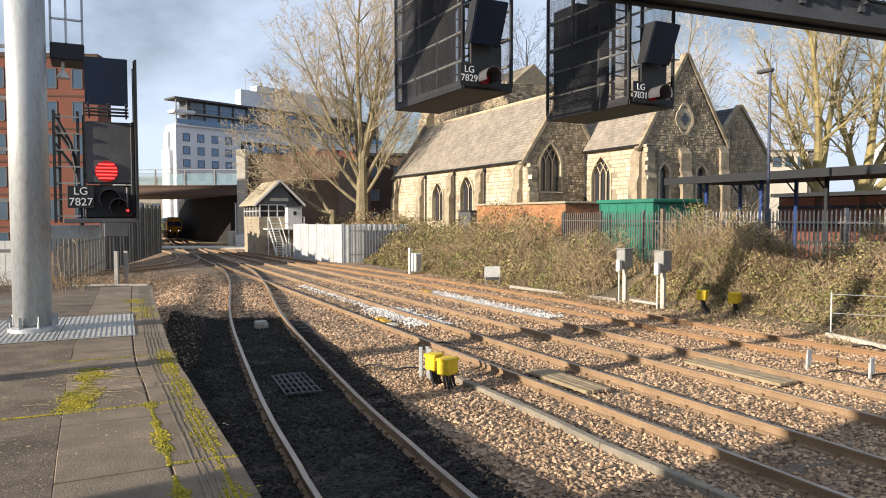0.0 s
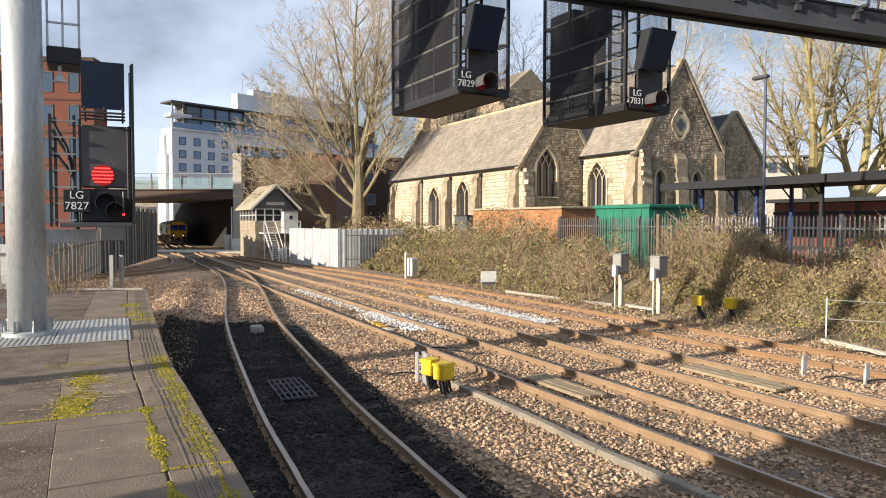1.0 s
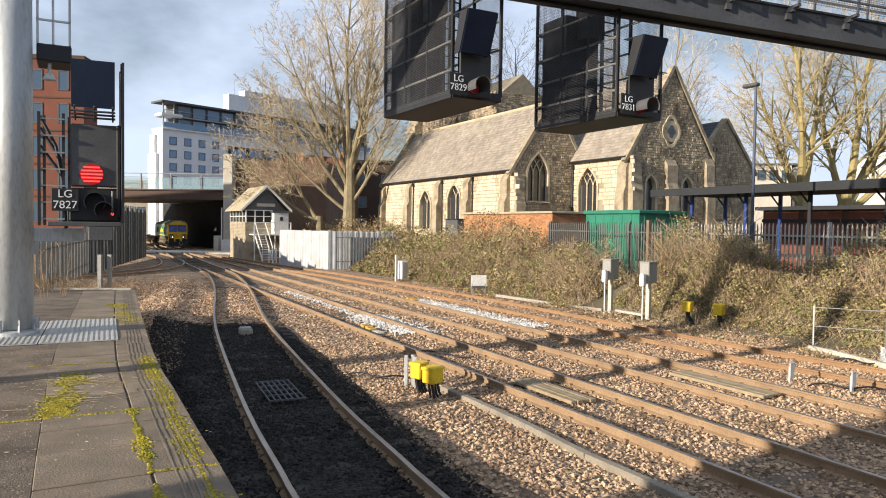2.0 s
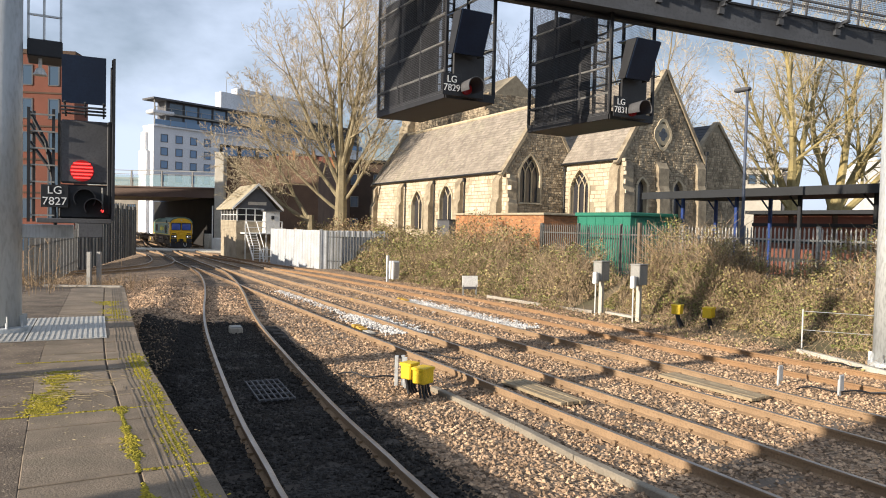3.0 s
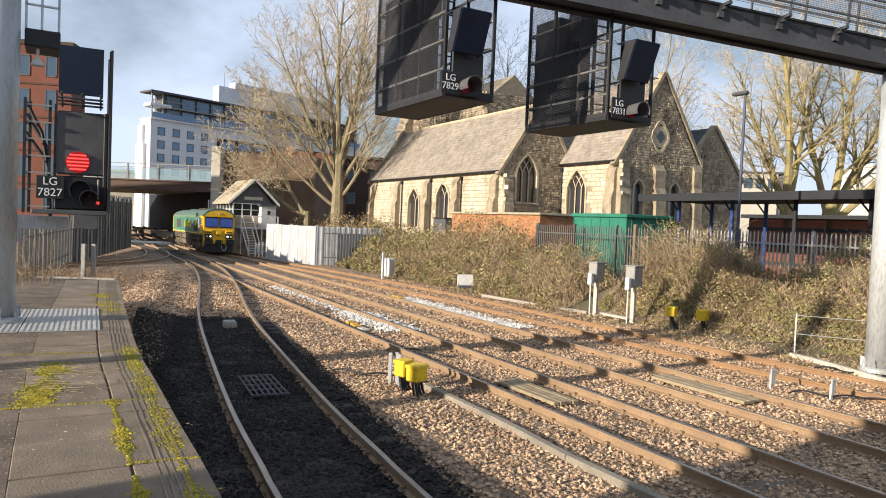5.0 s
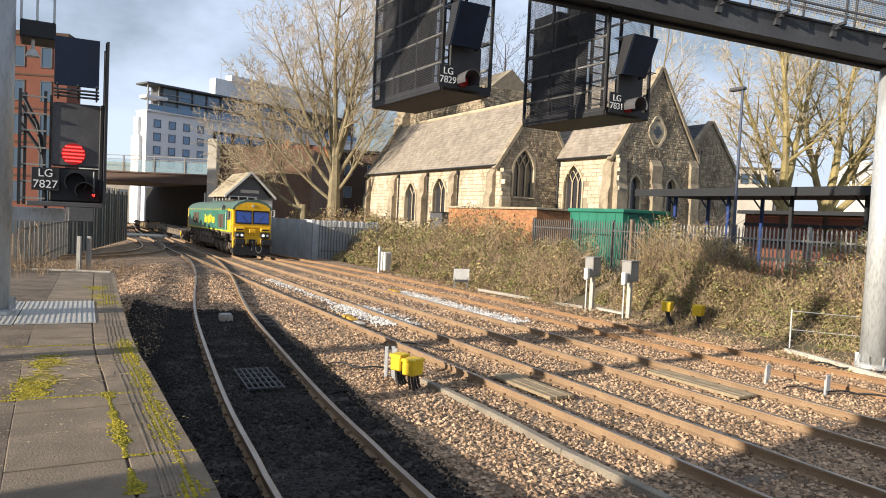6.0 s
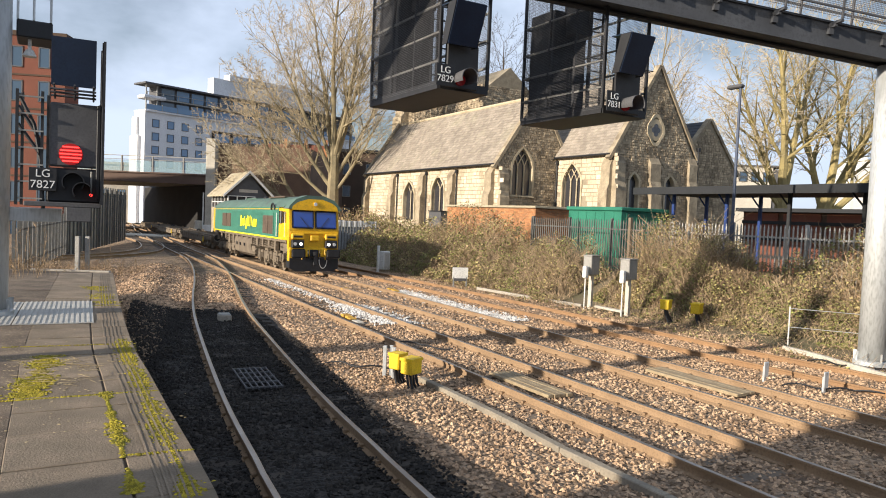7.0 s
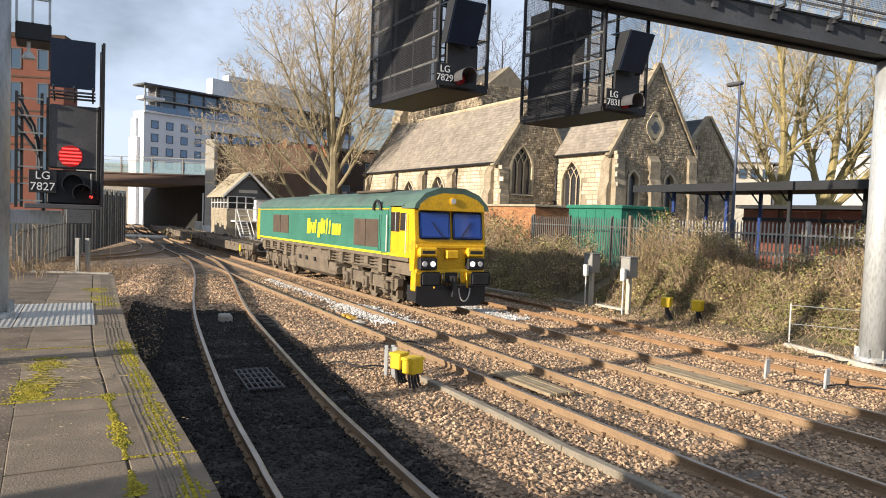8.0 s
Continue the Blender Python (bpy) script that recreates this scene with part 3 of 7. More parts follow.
gantry_post(-7.80, 12.10, PZ, 8.4, 0.31, "pale galvanised round post streaked with grey")
gantry_post(10.28, 16.62, -0.1, 6.9, 0.31, "pale galvanised round post on a flanged base")
G0, G1 = Vector((-7.80, 12.10, 8.22)), Vector((10.28, 16.62, 6.92))
gd = (G1 - G0)
gm = Matrix.Translation(G0) @ gd.to_track_quat("X", "Z").to_matrix().to_4x4()
GL = gd.length
for piece, y0, y1, z0, z1 in (("deck_plate", -0.26, 0.26, 0.05, 0.12), ("girder", -0.32, -0.26, 0.02, 0.52), ("girder", 0.26, 0.32, 0.02, 0.52), ("flange", -0.37, -0.18, -0.02, 0.02), ("flange", -0.37, -0.18, 0.52, 0.56), ("flange", 0.18, 0.37, -0.02, 0.02)):
    part(piece, boxes((-0.4, GL + 3.0, y0, y1, z0, z1)), M_GANTRY, gantry, "dark grey steel beam member").matrix_local = gm
for q in range(14):
    x = 0.6 + q * 1.45
    br = part("bracket", boxes((x - 0.03, x + 0.03, -0.52, -0.32, 0.40, 0.52), (x - 0.06, x + 0.06, -0.40, -0.32, 0.26, 0.40), (x - 0.04, x + 0.04, -0.68, -0.52, 0.46, 0.52)), M_GANTRY, gantry)
    br.matrix_local = gm
    for y in (-0.66, 0.66):
        st = part("railing_post", boxes((x - 0.02, x + 0.02, y - 0.02, y + 0.02, 0.5, 1.7)), M_MESH, gantry)
        st.matrix_local = gm
for y in (-0.66, 0.66):
    for z in (0.75, 1.2, 1.68):
        rl = part("railing", boxes((-0.4, GL + 2, y - 0.02, y + 0.02, z - 0.02, z + 0.02)), M_MESH, gantry)
        rl.matrix_local = gm


def wire_mesh(bm, lo_u, hi_u, lo_v, hi_v, put, step=0.05, r=0.0035, rows=None):
    """Square woven wire as thin four-sided bars; put(u, v) gives the place."""
    n, m = int((hi_u - lo_u) / step), int((hi_v - lo_v) / (rows or step))
    for i in range(n + 1):
        u = lo_u + (hi_u - lo_u) * i / n
        tube(bm, put(u, lo_v), put(u, hi_v), r, r, 3, caps=False)
    for j in range(m + 1):
        v = lo_v + (hi_v - lo_v) * j / m
        tube(bm, put(lo_u, v), put(hi_u, v), r, r, 3, caps=False)


grill = part("walkway_mesh", bmesh.new(), M_MESH, gantry)
bm = bmesh.new()
wire_mesh(bm, 0, GL + 2, 0.56, 1.68, lambda u, v: (u, -0.66, v), 0.04, 0.005)
bm.to_mesh(grill.data)
grill.matrix_local = gm


def signal_head(parent, x, y0, z, number, lit):
    """A signal that faces local +x: back board, hood, sloping sun shield, red lamp and number plate. y0 is its left edge as seen from in front."""
    part("back_board", boxes((x, x + 0.05, y0 + 0.02, y0 + 0.74, z + 0.28, z + 1.15), (x - 0.16, x, y0 + 0.12, y0 + 0.66, z + 0.32, z + 1.05), bevel=0.02), M_BLACK, parent, "black signal back board")
    bm = bmesh.new()
    lo, hi, ya, yb = z + 1.04, z + 1.80, y0 - 0.14, y0 + 0.50
    prism(bm, [(x + 0.62, hi - 0.02), (x + 0.65, hi - 0.02), (x + 0.35, lo), (x + 0.32, lo)], "y", ya, yb)
    prism(bm, [(x + 0.05, hi), (x + 0.62, hi - 0.02), (x + 0.62, hi), (x + 0.05, hi + 0.02)], "y", ya, yb)
    shield = part("sun_shield", bm, M_HOOD, parent, "blue-black sheet-metal shield")
    for w in (ya - 0.02, yb):
        bm = bmesh.new()
        prism(bm, [(x + 0.34, hi), (x + 0.63, hi - 0.02), (x + 0.33, lo), (x + 0.13, lo)], "y", w, w + 0.02)
        part("cheek", bm, M_BLACK, shield, "black side cheek")
    bm = bmesh.new()
    for q in range(4):
        tube(bm, (x + 0.06 + 0.1 * q, y0 + 0.0, z + 1.17), (x + 0.06 + 0.1 * q, y0 + 0.78, z + 1.17), 0.012, 0.012, 6)
    tube(bm, (x + 0.4, y0 + 0.02, z + 1.17), (x, y0 + 0.02, z + 1.12), 0.014, 0.014, 6)
    part("shield_frame", bm, M_BLACK, parent)
    cy, cz = y0 + 0.32, z + 0.44
    bm = bmesh.new()
    n = 20
    rings = []
    for xx, r in ((x + 0.05, 0.16), (x + 0.46, 0.185)):
        for rr in (r, r - 0.012):
            rings.append([bm.verts.new((xx, cy + rr * math.cos(t), cz + rr * math.sin(t))) for t in [radians(-25 + q * 230 / n) for q in range(n + 1)]])
    for q in range(n):
        for a, b in ((0, 2), (3, 1), (2, 3)):
            bm.faces.new((rings[a][q], rings[a][q + 1], rings[b][q + 1], rings[b][q]))
    part("lamp_hood", bm, M_SIGGREY, parent, "dark grey curved lamp hood")
    bm = bmesh.new()
    tube(bm, (x + 0.05, cy, cz), (x + 0.10, cy, cz), 0.11, 0.105, 24)
    lens = part("lamp_lens", bm, M_REDLIT if lit else M_REDGLASS, parent, "glowing red lens" if lit else "dull red lens")
    pl = part("number_plate", boxes((x + 0.10, x + 0.12, y0 - 0.24, y0 + 0.16, z + 0.28, z + 0.70), bevel=0.004), M_BLACK, parent, "black plate with white signal number")
    for row, zz in (("LG", z + 0.585), (number, z + 0.42)):
        letters(row, 0.185, Matrix.Translation((x + 0.124, y0 - 0.04, zz)) @ Euler((radians(90), 0, radians(90))).to_matrix().to_4x4(), pl, M_LETTER)
    return lens


def cage(ax, ay, z, width, length, number, label):
    """A meshed access cage that hangs from the gantry; its near corner stands at (ax, ay)."""
    c = thing("signal_cage", pose(ax, ay, z, 0, 0, LINE), label, "railway signal", "hanging signals")
    top = 3.4
    part("floor", boxes((-length, 0, 0, width, 0.0, 0.06), (-length, 0, -0.03, 0.03, 0.0, 0.16), (-length, 0, width - 0.03, width + 0.03, 0.0, 0.16), (-0.03, 0.03, 0, width, 0, 0.16), (-length - 0.03, -length + 0.03, 0, width, 0, 0.16)), M_BLACK, c, "black steel floor tray")
    for x in (-length, -length * 0.66, -length * 0.33, 0):
        for y in (0, width):
            part("upright", boxes((x - 0.028, x + 0.028, y - 0.028, y + 0.028, 0.1, top)), M_BLACK, c)
    for z1 in (0.55, 1.1, 1.65, 2.3):
        for y in (0, width):
            part("rail_bar", boxes((-length, 0, y - 0.02, y + 0.02, z1 - 0.02, z1 + 0.02)), M_POSTMETAL, c)
        part("rail_bar", boxes((-length - 0.02, -length + 0.02, 0, width, z1 - 0.02, z1 + 0.02)), M_POSTMETAL, c)
    for name, put, hi_u in (("side_mesh", lambda u, v: (-u, -0.03, v), length), ("side_mesh", lambda u, v: (-u, width + 0.03, v), length), ("end_mesh", lambda u, v: (-length - 0.03, u, v), width * 0.98)):
        bm = bmesh.new()
        wire_mesh(bm, 0, hi_u, 0.1, top, put, 0.035, 0.0034)
        part(name, bm, M_MESH, c, "dark woven wire mesh")
    part("cabinet", boxes((-length + 0.05, -length * 0.66, 0.12, width - 0.12, 0.08, 2.6), bevel=0.02), M_BLACK, c, "black equipment housing")
    part("ladder", boxes(*[(-length * 0.5, -length * 0.5 + 0.03, width - 0.42, width - 0.06, 0.3 + 0.3 * q, 0.325 + 0.3 * q) for q in range(10)], (-length * 0.5 - 0.01, -length * 0.5 + 0.04, width - 0.45, width - 0.41, 0.1, top), (-length * 0.5 - 0.01, -length * 0.5 + 0.04, width - 0.07, width - 0.03, 0.1, top)), M_BLACK, c)
    part("hanger", boxes((-length * 0.62, -length * 0.5, 0.35, width - 0.35, 2.0, 3.6)), M_BLACK, c)
    signal_head(c, 0.10, width - 1.05, -0.26, number, False)
    return c


cage(-0.21, 13.9, 5.45, 1.11, 3.27, "7829", "black mesh signal cage with plate LG 7829, red lamp")
cage(3.215, 14.9, 5.27, 1.21, 2.87, "7831", "black mesh signal cage with plate LG 7831, red lamp")


def platform_signal():
    sg = thing("platform_signal", pose(-6.36, 12.12, 0, 0, 0, -64), "grey platform signal with plate LG 7827, red light lit", "railway signal")
    # local x faces the station; y runs from left to right as seen from there
    part("back_board", boxes((-0.04, 0.04, -0.38, 0.38, 3.52, 4.60), bevel=0.03), M_SIGGREY, sg, "dark grey signal board")
    part("board_frame", boxes((-0.10, 0.0, 0.36, 0.44, 2.95, 4.62), (-0.06, 0.07, 0.34, 0.40, 3.0, 4.6), bevel=0.01), M_BLACK, sg)
    bm = bmesh.new()
    for y in (-0.34, 0.29):
        prism(bm, [(0.0, 5.58), (0.46, 5.60), (0.34, 4.86), (0.0, 4.86)], "y", y, y + 0.02)
    prism(bm, [(0.44, 5.61), (0.47, 5.61), (0.36, 4.84), (0.33, 4.84)], "y", -0.345, 0.315)
    prism(bm, [(0.0, 5.56), (0.46, 5.58), (0.46, 5.60), (0.0, 5.58)], "y", -0.34, 0.31)
    part("sun_shield", bm, M_HOOD, sg, "blue-black sheet-metal shield")
    bm = bmesh.new()
    for q in range(3):
        tube(bm, (0.1 + 0.12 * q, -0.36, 4.70 + 0.04 * q), (0.1 + 0.12 * q, 0.32, 4.70 + 0.04 * q), 0.02, 0.02, 6)
    for y in (-0.3, 0.0, 0.28):
        tube(bm, (0.05, y, 4.66), (0.4, y, 4.86), 0.016, 0.016, 6)
    part("shield_frame", bm, M_GANTRY, sg)
    bm = bmesh.new()
    tube(bm, (0.03, -0.05, 3.74), (0.07, -0.05, 3.74), 0.185, 0.18, 28)
    ln = part("lamp_lens", bm, M_REDDISC, sg, "round red lens")
    for q in range(5):
        z = 3.62 + q * 0.06
        w = 0.17 * math.sqrt(max(0.1, 1 - ((z - 3.74) / 0.18) ** 2))
        part("light_bar", boxes((0.07, 0.078, -0.05 - w, -0.05 + w, z - 0.012, z + 0.012)), M_REDLIT, ln, "glowing red row of lights")
    bm = bmesh.new()
    n = 18
    for cy, cz, r, d in ((0.0, 3.26, 0.17, 0.34), (0.14, 3.12, 0.15, 0.42)):
        rr = [[bm.verts.new((x, cy + k * math.cos(t), cz + k * math.sin(t))) for t in [radians(-40 + q * 260 / n) for q in range(n + 1)]] for x, k in ((0.02, r), (d, r), (d, r - 0.015), (0.02, r - 0.015))]
        for q in range(n):
            for a in range(3):
                bm.faces.new((rr[a][q], rr[a][q + 1], rr[a + 1][q + 1], rr[a + 1][q]))
    part("lamp_hood", bm, M_BLACK, sg, "black curved lamp hoods")
    part("lower_case", boxes((-0.25, 0.02, -0.40, 0.40, 2.92, 3.50), bevel=0.03), M_BLACK, sg, "black lower lamp case")
    bm = bmesh.new()
    tube(bm, (0.12, 0.27, 3.12), (0.12, 0.27, 3.46), 0.014, 0.014, 8)
    part("marker_lamp", bm, M_POSTMETAL, sg, "small grey marker tube")
    bm = bmesh.new()
    tube(bm, (0.12, 0.27, 3.06), (0.15, 0.27, 3.06), 0.025, 0.025, 10)
    part("marker_lens", bm, M_REDLIT, sg, "tiny glowing red marker lamp")
    part("bottom_tray", boxes((-0.5, 0.2, -0.72, 0.42, 2.84, 2.92), bevel=0.01), M_SIGGREY, sg, "grey steel tray")
    pl = part("number_plate", boxes((0.10, 0.12, -0.66, -0.25, 3.10, 3.48), bevel=0.004), M_BLACK, sg, "black plate with white signal number")
    for row, zz in (("LG", 3.385), ("7827", 3.20)):
        letters(row, 0.185, Matrix.Translation((0.124, -0.455, zz)) @ Euler((radians(90), 0, radians(90))).to_matrix().to_4x4(), pl, M_LETTER)
    bm = bmesh.new()
    wire_mesh(bm, -0.25, 0.55, 2.95, 5.55, lambda u, v: (u, 0.40 + 0.05 * (u + 0.25), v), 0.028, 0.006)
    part("side_mesh", bm, M_MESH, sg, "black mesh guard")
    part("guard_frame", boxes((-0.28, -0.24, 0.38, 0.42, 2.9, 5.6), (0.53, 0.57, 0.42, 0.46, 2.9, 5.6), (-0.26, 0.55, 0.40, 0.43, 5.54, 5.58), (-0.26, 0.55, 0.40, 0.43, 2.92, 2.96)), M_BLACK, sg)
    for x, y in ((0.1, -0.84), (-0.35, -0.80), (0.05, -0.48), (-0.4, -0.42)):
        part("upright", boxes((x - 0.022, x + 0.022, y - 0.022, y + 0.022, 2.85, 4.75)), M_BLACK, sg)
    for q in range(7):
        part("rung", boxes((-0.36, 0.1, -0.86, -0.82, 2.95 + 0.28 * q, 2.98 + 0.28 * q), (0.08, 0.11, -0.84, -0.46, 2.95 + 0.28 * q, 2.975 + 0.28 * q)), M_POSTMETAL, sg)
    for z, b0 in ((4.7, 0.0), (4.5, 0.06), (4.2, 0.1)):
        bm = bmesh.new()
        tube(bm, (-0.1, -0.84, z), (-0.05, -0.60 + b0, z - 0.5), 0.03, 0.03, 6)
        tube(bm, (-0.05, -0.60 + b0, z - 0.5), (-0.02, -0.45, z - 1.4), 0.028, 0.028, 6)
        part("cable", bm, M_BLACK, sg)
    bm = boxes((-0.85, -0.6, -1.15, -0.2, 2.56, 2.80), bevel=0.01)
    part("arm", bm, M_GALV, sg, "grey bracket arm to the post")
    part("junction_box", boxes((-0.1, 0.2, -0.1, 0.28, 2.6, 2.84), bevel=0.01), M_SIGGREY, sg)
    return sg


platform_signal()
# access frame on the gantry post above the platform signal
acc = thing("access_frame", pose(-7.55, 12.6, 5.75, 0, 0, LINE), "dark steel ladder frame with small lamp on the post", "ladder frame")
part("floor", boxes((-0.5, 0.3, -0.1, 0.45, 0.0, 0.30), bevel=0.02), M_BLACK, acc)
for y in (-0.08, 0.16, 0.42):
    part("upright", boxes((0.26, 0.30, y - 0.02, y + 0.02, 0.3, 2.2)), M_GALV, acc)
for z in (0.7, 1.2, 1.7):
    part("bar", boxes((0.25, 0.30, -0.1, 0.44, z, z + 0.03)), M_GALV, acc)
bm = bmesh.new()
tube(bm, (0.1, 0.1, -0.18), (0.1, 0.1, 0.0), 0.03, 0.03, 8)
tube(bm, (0.1, 0.1, -0.30), (0.1, 0.1, -0.18), 0.12, 0.06, 14)
part("lamp", bm, M_WHITE, acc, "small white bulkhead lamp")
lad = thing("post_ladder", pose(-8.28, 12.15, PZ, 0, 0, LINE), "grey steel ladder beside the gantry post", "ladder")
for y in (-0.2, 0.12):
    part("stile", boxes((-0.02, 0.02, y - 0.03, y + 0.03, 0.0, 7.4)), M_POSTMETAL, lad)
for q in range(8):
    part("rung", boxes((-0.02, 0.02, -0.2, 0.12, 0.5 + q * 0.9, 0.56 + q * 0.9)), M_POSTMETAL, lad)

# ---- train ----


def wheelset(parent, x, r, y=0.75):
    w = part("wheelset", wheel_mesh(r, y), M_UNDER, parent, "steel wheels on an axle")
    w.location = (x, 0, r)
    return w


WHEELS = {}


def wheel_mesh(r, y):
    if (r, y) not in WHEELS:
        bm = bmesh.new()
        for s in (-1, 1):
            tube(bm, (0, s * (y - 0.06), 0), (0, s * (y + 0.07), 0), r, r, 28)
            tube(bm, (0, s * (y - 0.09), 0), (0, s * (y - 0.06), 0), r + 0.03, r + 0.03, 28)
            tube(bm, (0, s * (y + 0.07), 0), (0, s * (y + 0.12), 0), 0.16, 0.14, 12)
            for k in range(6):
                t = k * math.tau / 6
                tube(bm, (0.28 * math.cos(t), s * (y + 0.07), 0.28 * math.sin(t)), (0.28 * math.cos(t), s * (y + 0.09), 0.28 * math.sin(t)), 0.06, 0.05, 6)
        tube(bm, (0, -y, 0), (0, y, 0), 0.09, 0.09, 10)
        WHEELS[r, y] = data(bm, "wheelset", M_UNDER)
    return WHEELS[r, y]


spinning = []


def bogie(parent, xs, r, name="bogie"):
    lo, hi = min(xs), max(xs)
    bm = bmesh.new()
    for s in (-1, 1):
        y0, y1 = (0.88, 1.06) if s > 0 else (-1.06, -0.88)
        prism(bm, [(lo - 0.75, 0.62), (lo - 0.55, 0.45), (hi + 0.55, 0.45), (hi + 0.75, 0.62), (hi + 0.75, 0.86), (lo - 0.75, 0.86)], "y", y0, y1)
    b = part(name, bm, M_UNDER, parent, "grimy cast bogie frame")
    for x in xs:
        for s in (-1, 1):
            bm = boxes((x - 0.2, x + 0.2, s * 1.13 - 0.09, s * 1.13 + 0.09, r - 0.2, r + 0.22), bevel=0.03)
            tube(bm, (x, s * 1.2, r), (x, s * 1.27, r), 0.13, 0.11, 12)
            part("axle_box", bm, M_UNDER, b)
        for s in (-1, 1):
            for dx in (-0.38, 0.38):
                bm = bmesh.new()
                for q in range(6):
                    tube(bm, (x + dx, s * 1.08, r - 0.02 + q * 0.07), (x + dx, s * 1.08, r + 0.03 + q * 0.07), 0.085, 0.085, 10)
                part("spring", bm, M_UNDER, b)
        spinning.append((wheelset(parent, x, r), x, r))
    for x in xs:
        for s in (-1, 1):
            for x0, x1 in ((x + 0.46, x + 0.6), (x - 0.6, x - 0.5)):
                part("brake_hanger", boxes((x0, x1, s * 0.9 - 0.1, s * 0.9 + 0.1, 0.18, 0.78)), M_UNDER, b)
    return b


loco = thing("locomotive", Matrix(), "green and yellow six-axle diesel freight locomotive, headlamps lit", "locomotive")
bm = bmesh.new()
prism(bm, [(-1.32, 1.62), (-1.32, 3.12), (-1.31, 3.26), (1.31, 3.26), (1.32, 3.12), (1.32, 1.62)], "x", -19.9, -1.75)
part("body", bm, M_LGREEN, loco, "glossy green body side")
bm = bmesh.new()
prism(bm, [(-1.33, 3.24), (-1.24, 3.36), (-0.95, 3.62), (-0.42, 3.80), (0.42, 3.80), (0.95, 3.62), (1.24, 3.36), (1.33, 3.24)], "x", -20.3, -0.75)
prism(bm, [(-1.33, 3.16), (-1.25, 3.34), (-0.95, 3.64), (-0.42, 3.84), (0.42, 3.84), (0.95, 3.64), (1.25, 3.34), (1.33, 3.16)], "x", -0.9, 0.08)
part("roof", bm, M_LROOF, loco, "dusty dark green roof")
part("roof_hatch", boxes((-6.8, -3.4, -0.62, 0.62, 3.78, 3.87), bevel=0.02), M_GRILLE, loco)
part("roof_hatch", boxes((-13.5, -10.5, -0.5, 0.5, 3.78, 3.86), bevel=0.02), M_LROOF, loco)
part("exhaust", boxes((-9.4, -8.9, -0.3, 0.3, 3.78, 3.92), bevel=0.02), M_BLACK, loco)
for x0, x1 in ((-1.75, 0.0), (-20.6, -19.9)):
    front = x1 == 0.0
    bm = bmesh.new()
    if front:
        prism(bm, [(-0.95, 1.62), (-0.35, 1.62), (-0.30, 1.22), (0.0, 1.22), (0.05, 2.15), (-0.10, 3.2), (-0.95, 3.2)], "y", -1.32, 1.32)
        for v in bm.verts:
            if v.co.x > -0.5:
                v.co.y *= 0.94
        prism(bm, [(-1.75, 1.62), (-0.95, 1.62), (-0.95, 3.2), (-1.75, 3.2)], "y", -1.32, 1.32)
    else:
        prism(bm, [(-19.9, 1.5), (-19.9, 3.2), (-20.5, 3.2), (-20.65, 2.15), (-20.6, 1.5)], "y", -1.30, 1.30)
    cabp = part("cab", bm, M_LYELLOW, loco, "warning-yellow cab")
    if front:
        bm = bmesh.new()
        prism(bm, [(-1.16, 3.12), (1.16, 3.12), (1.12, 3.30), (0.86, 3.50), (0.36, 3.66), (-0.36, 3.66), (-0.86, 3.50), (-1.12, 3.30)], "x", -0.7, 0.085)
        part("brow", bm, M_LYELLOW, cabp, "yellow panel under the roof hood")
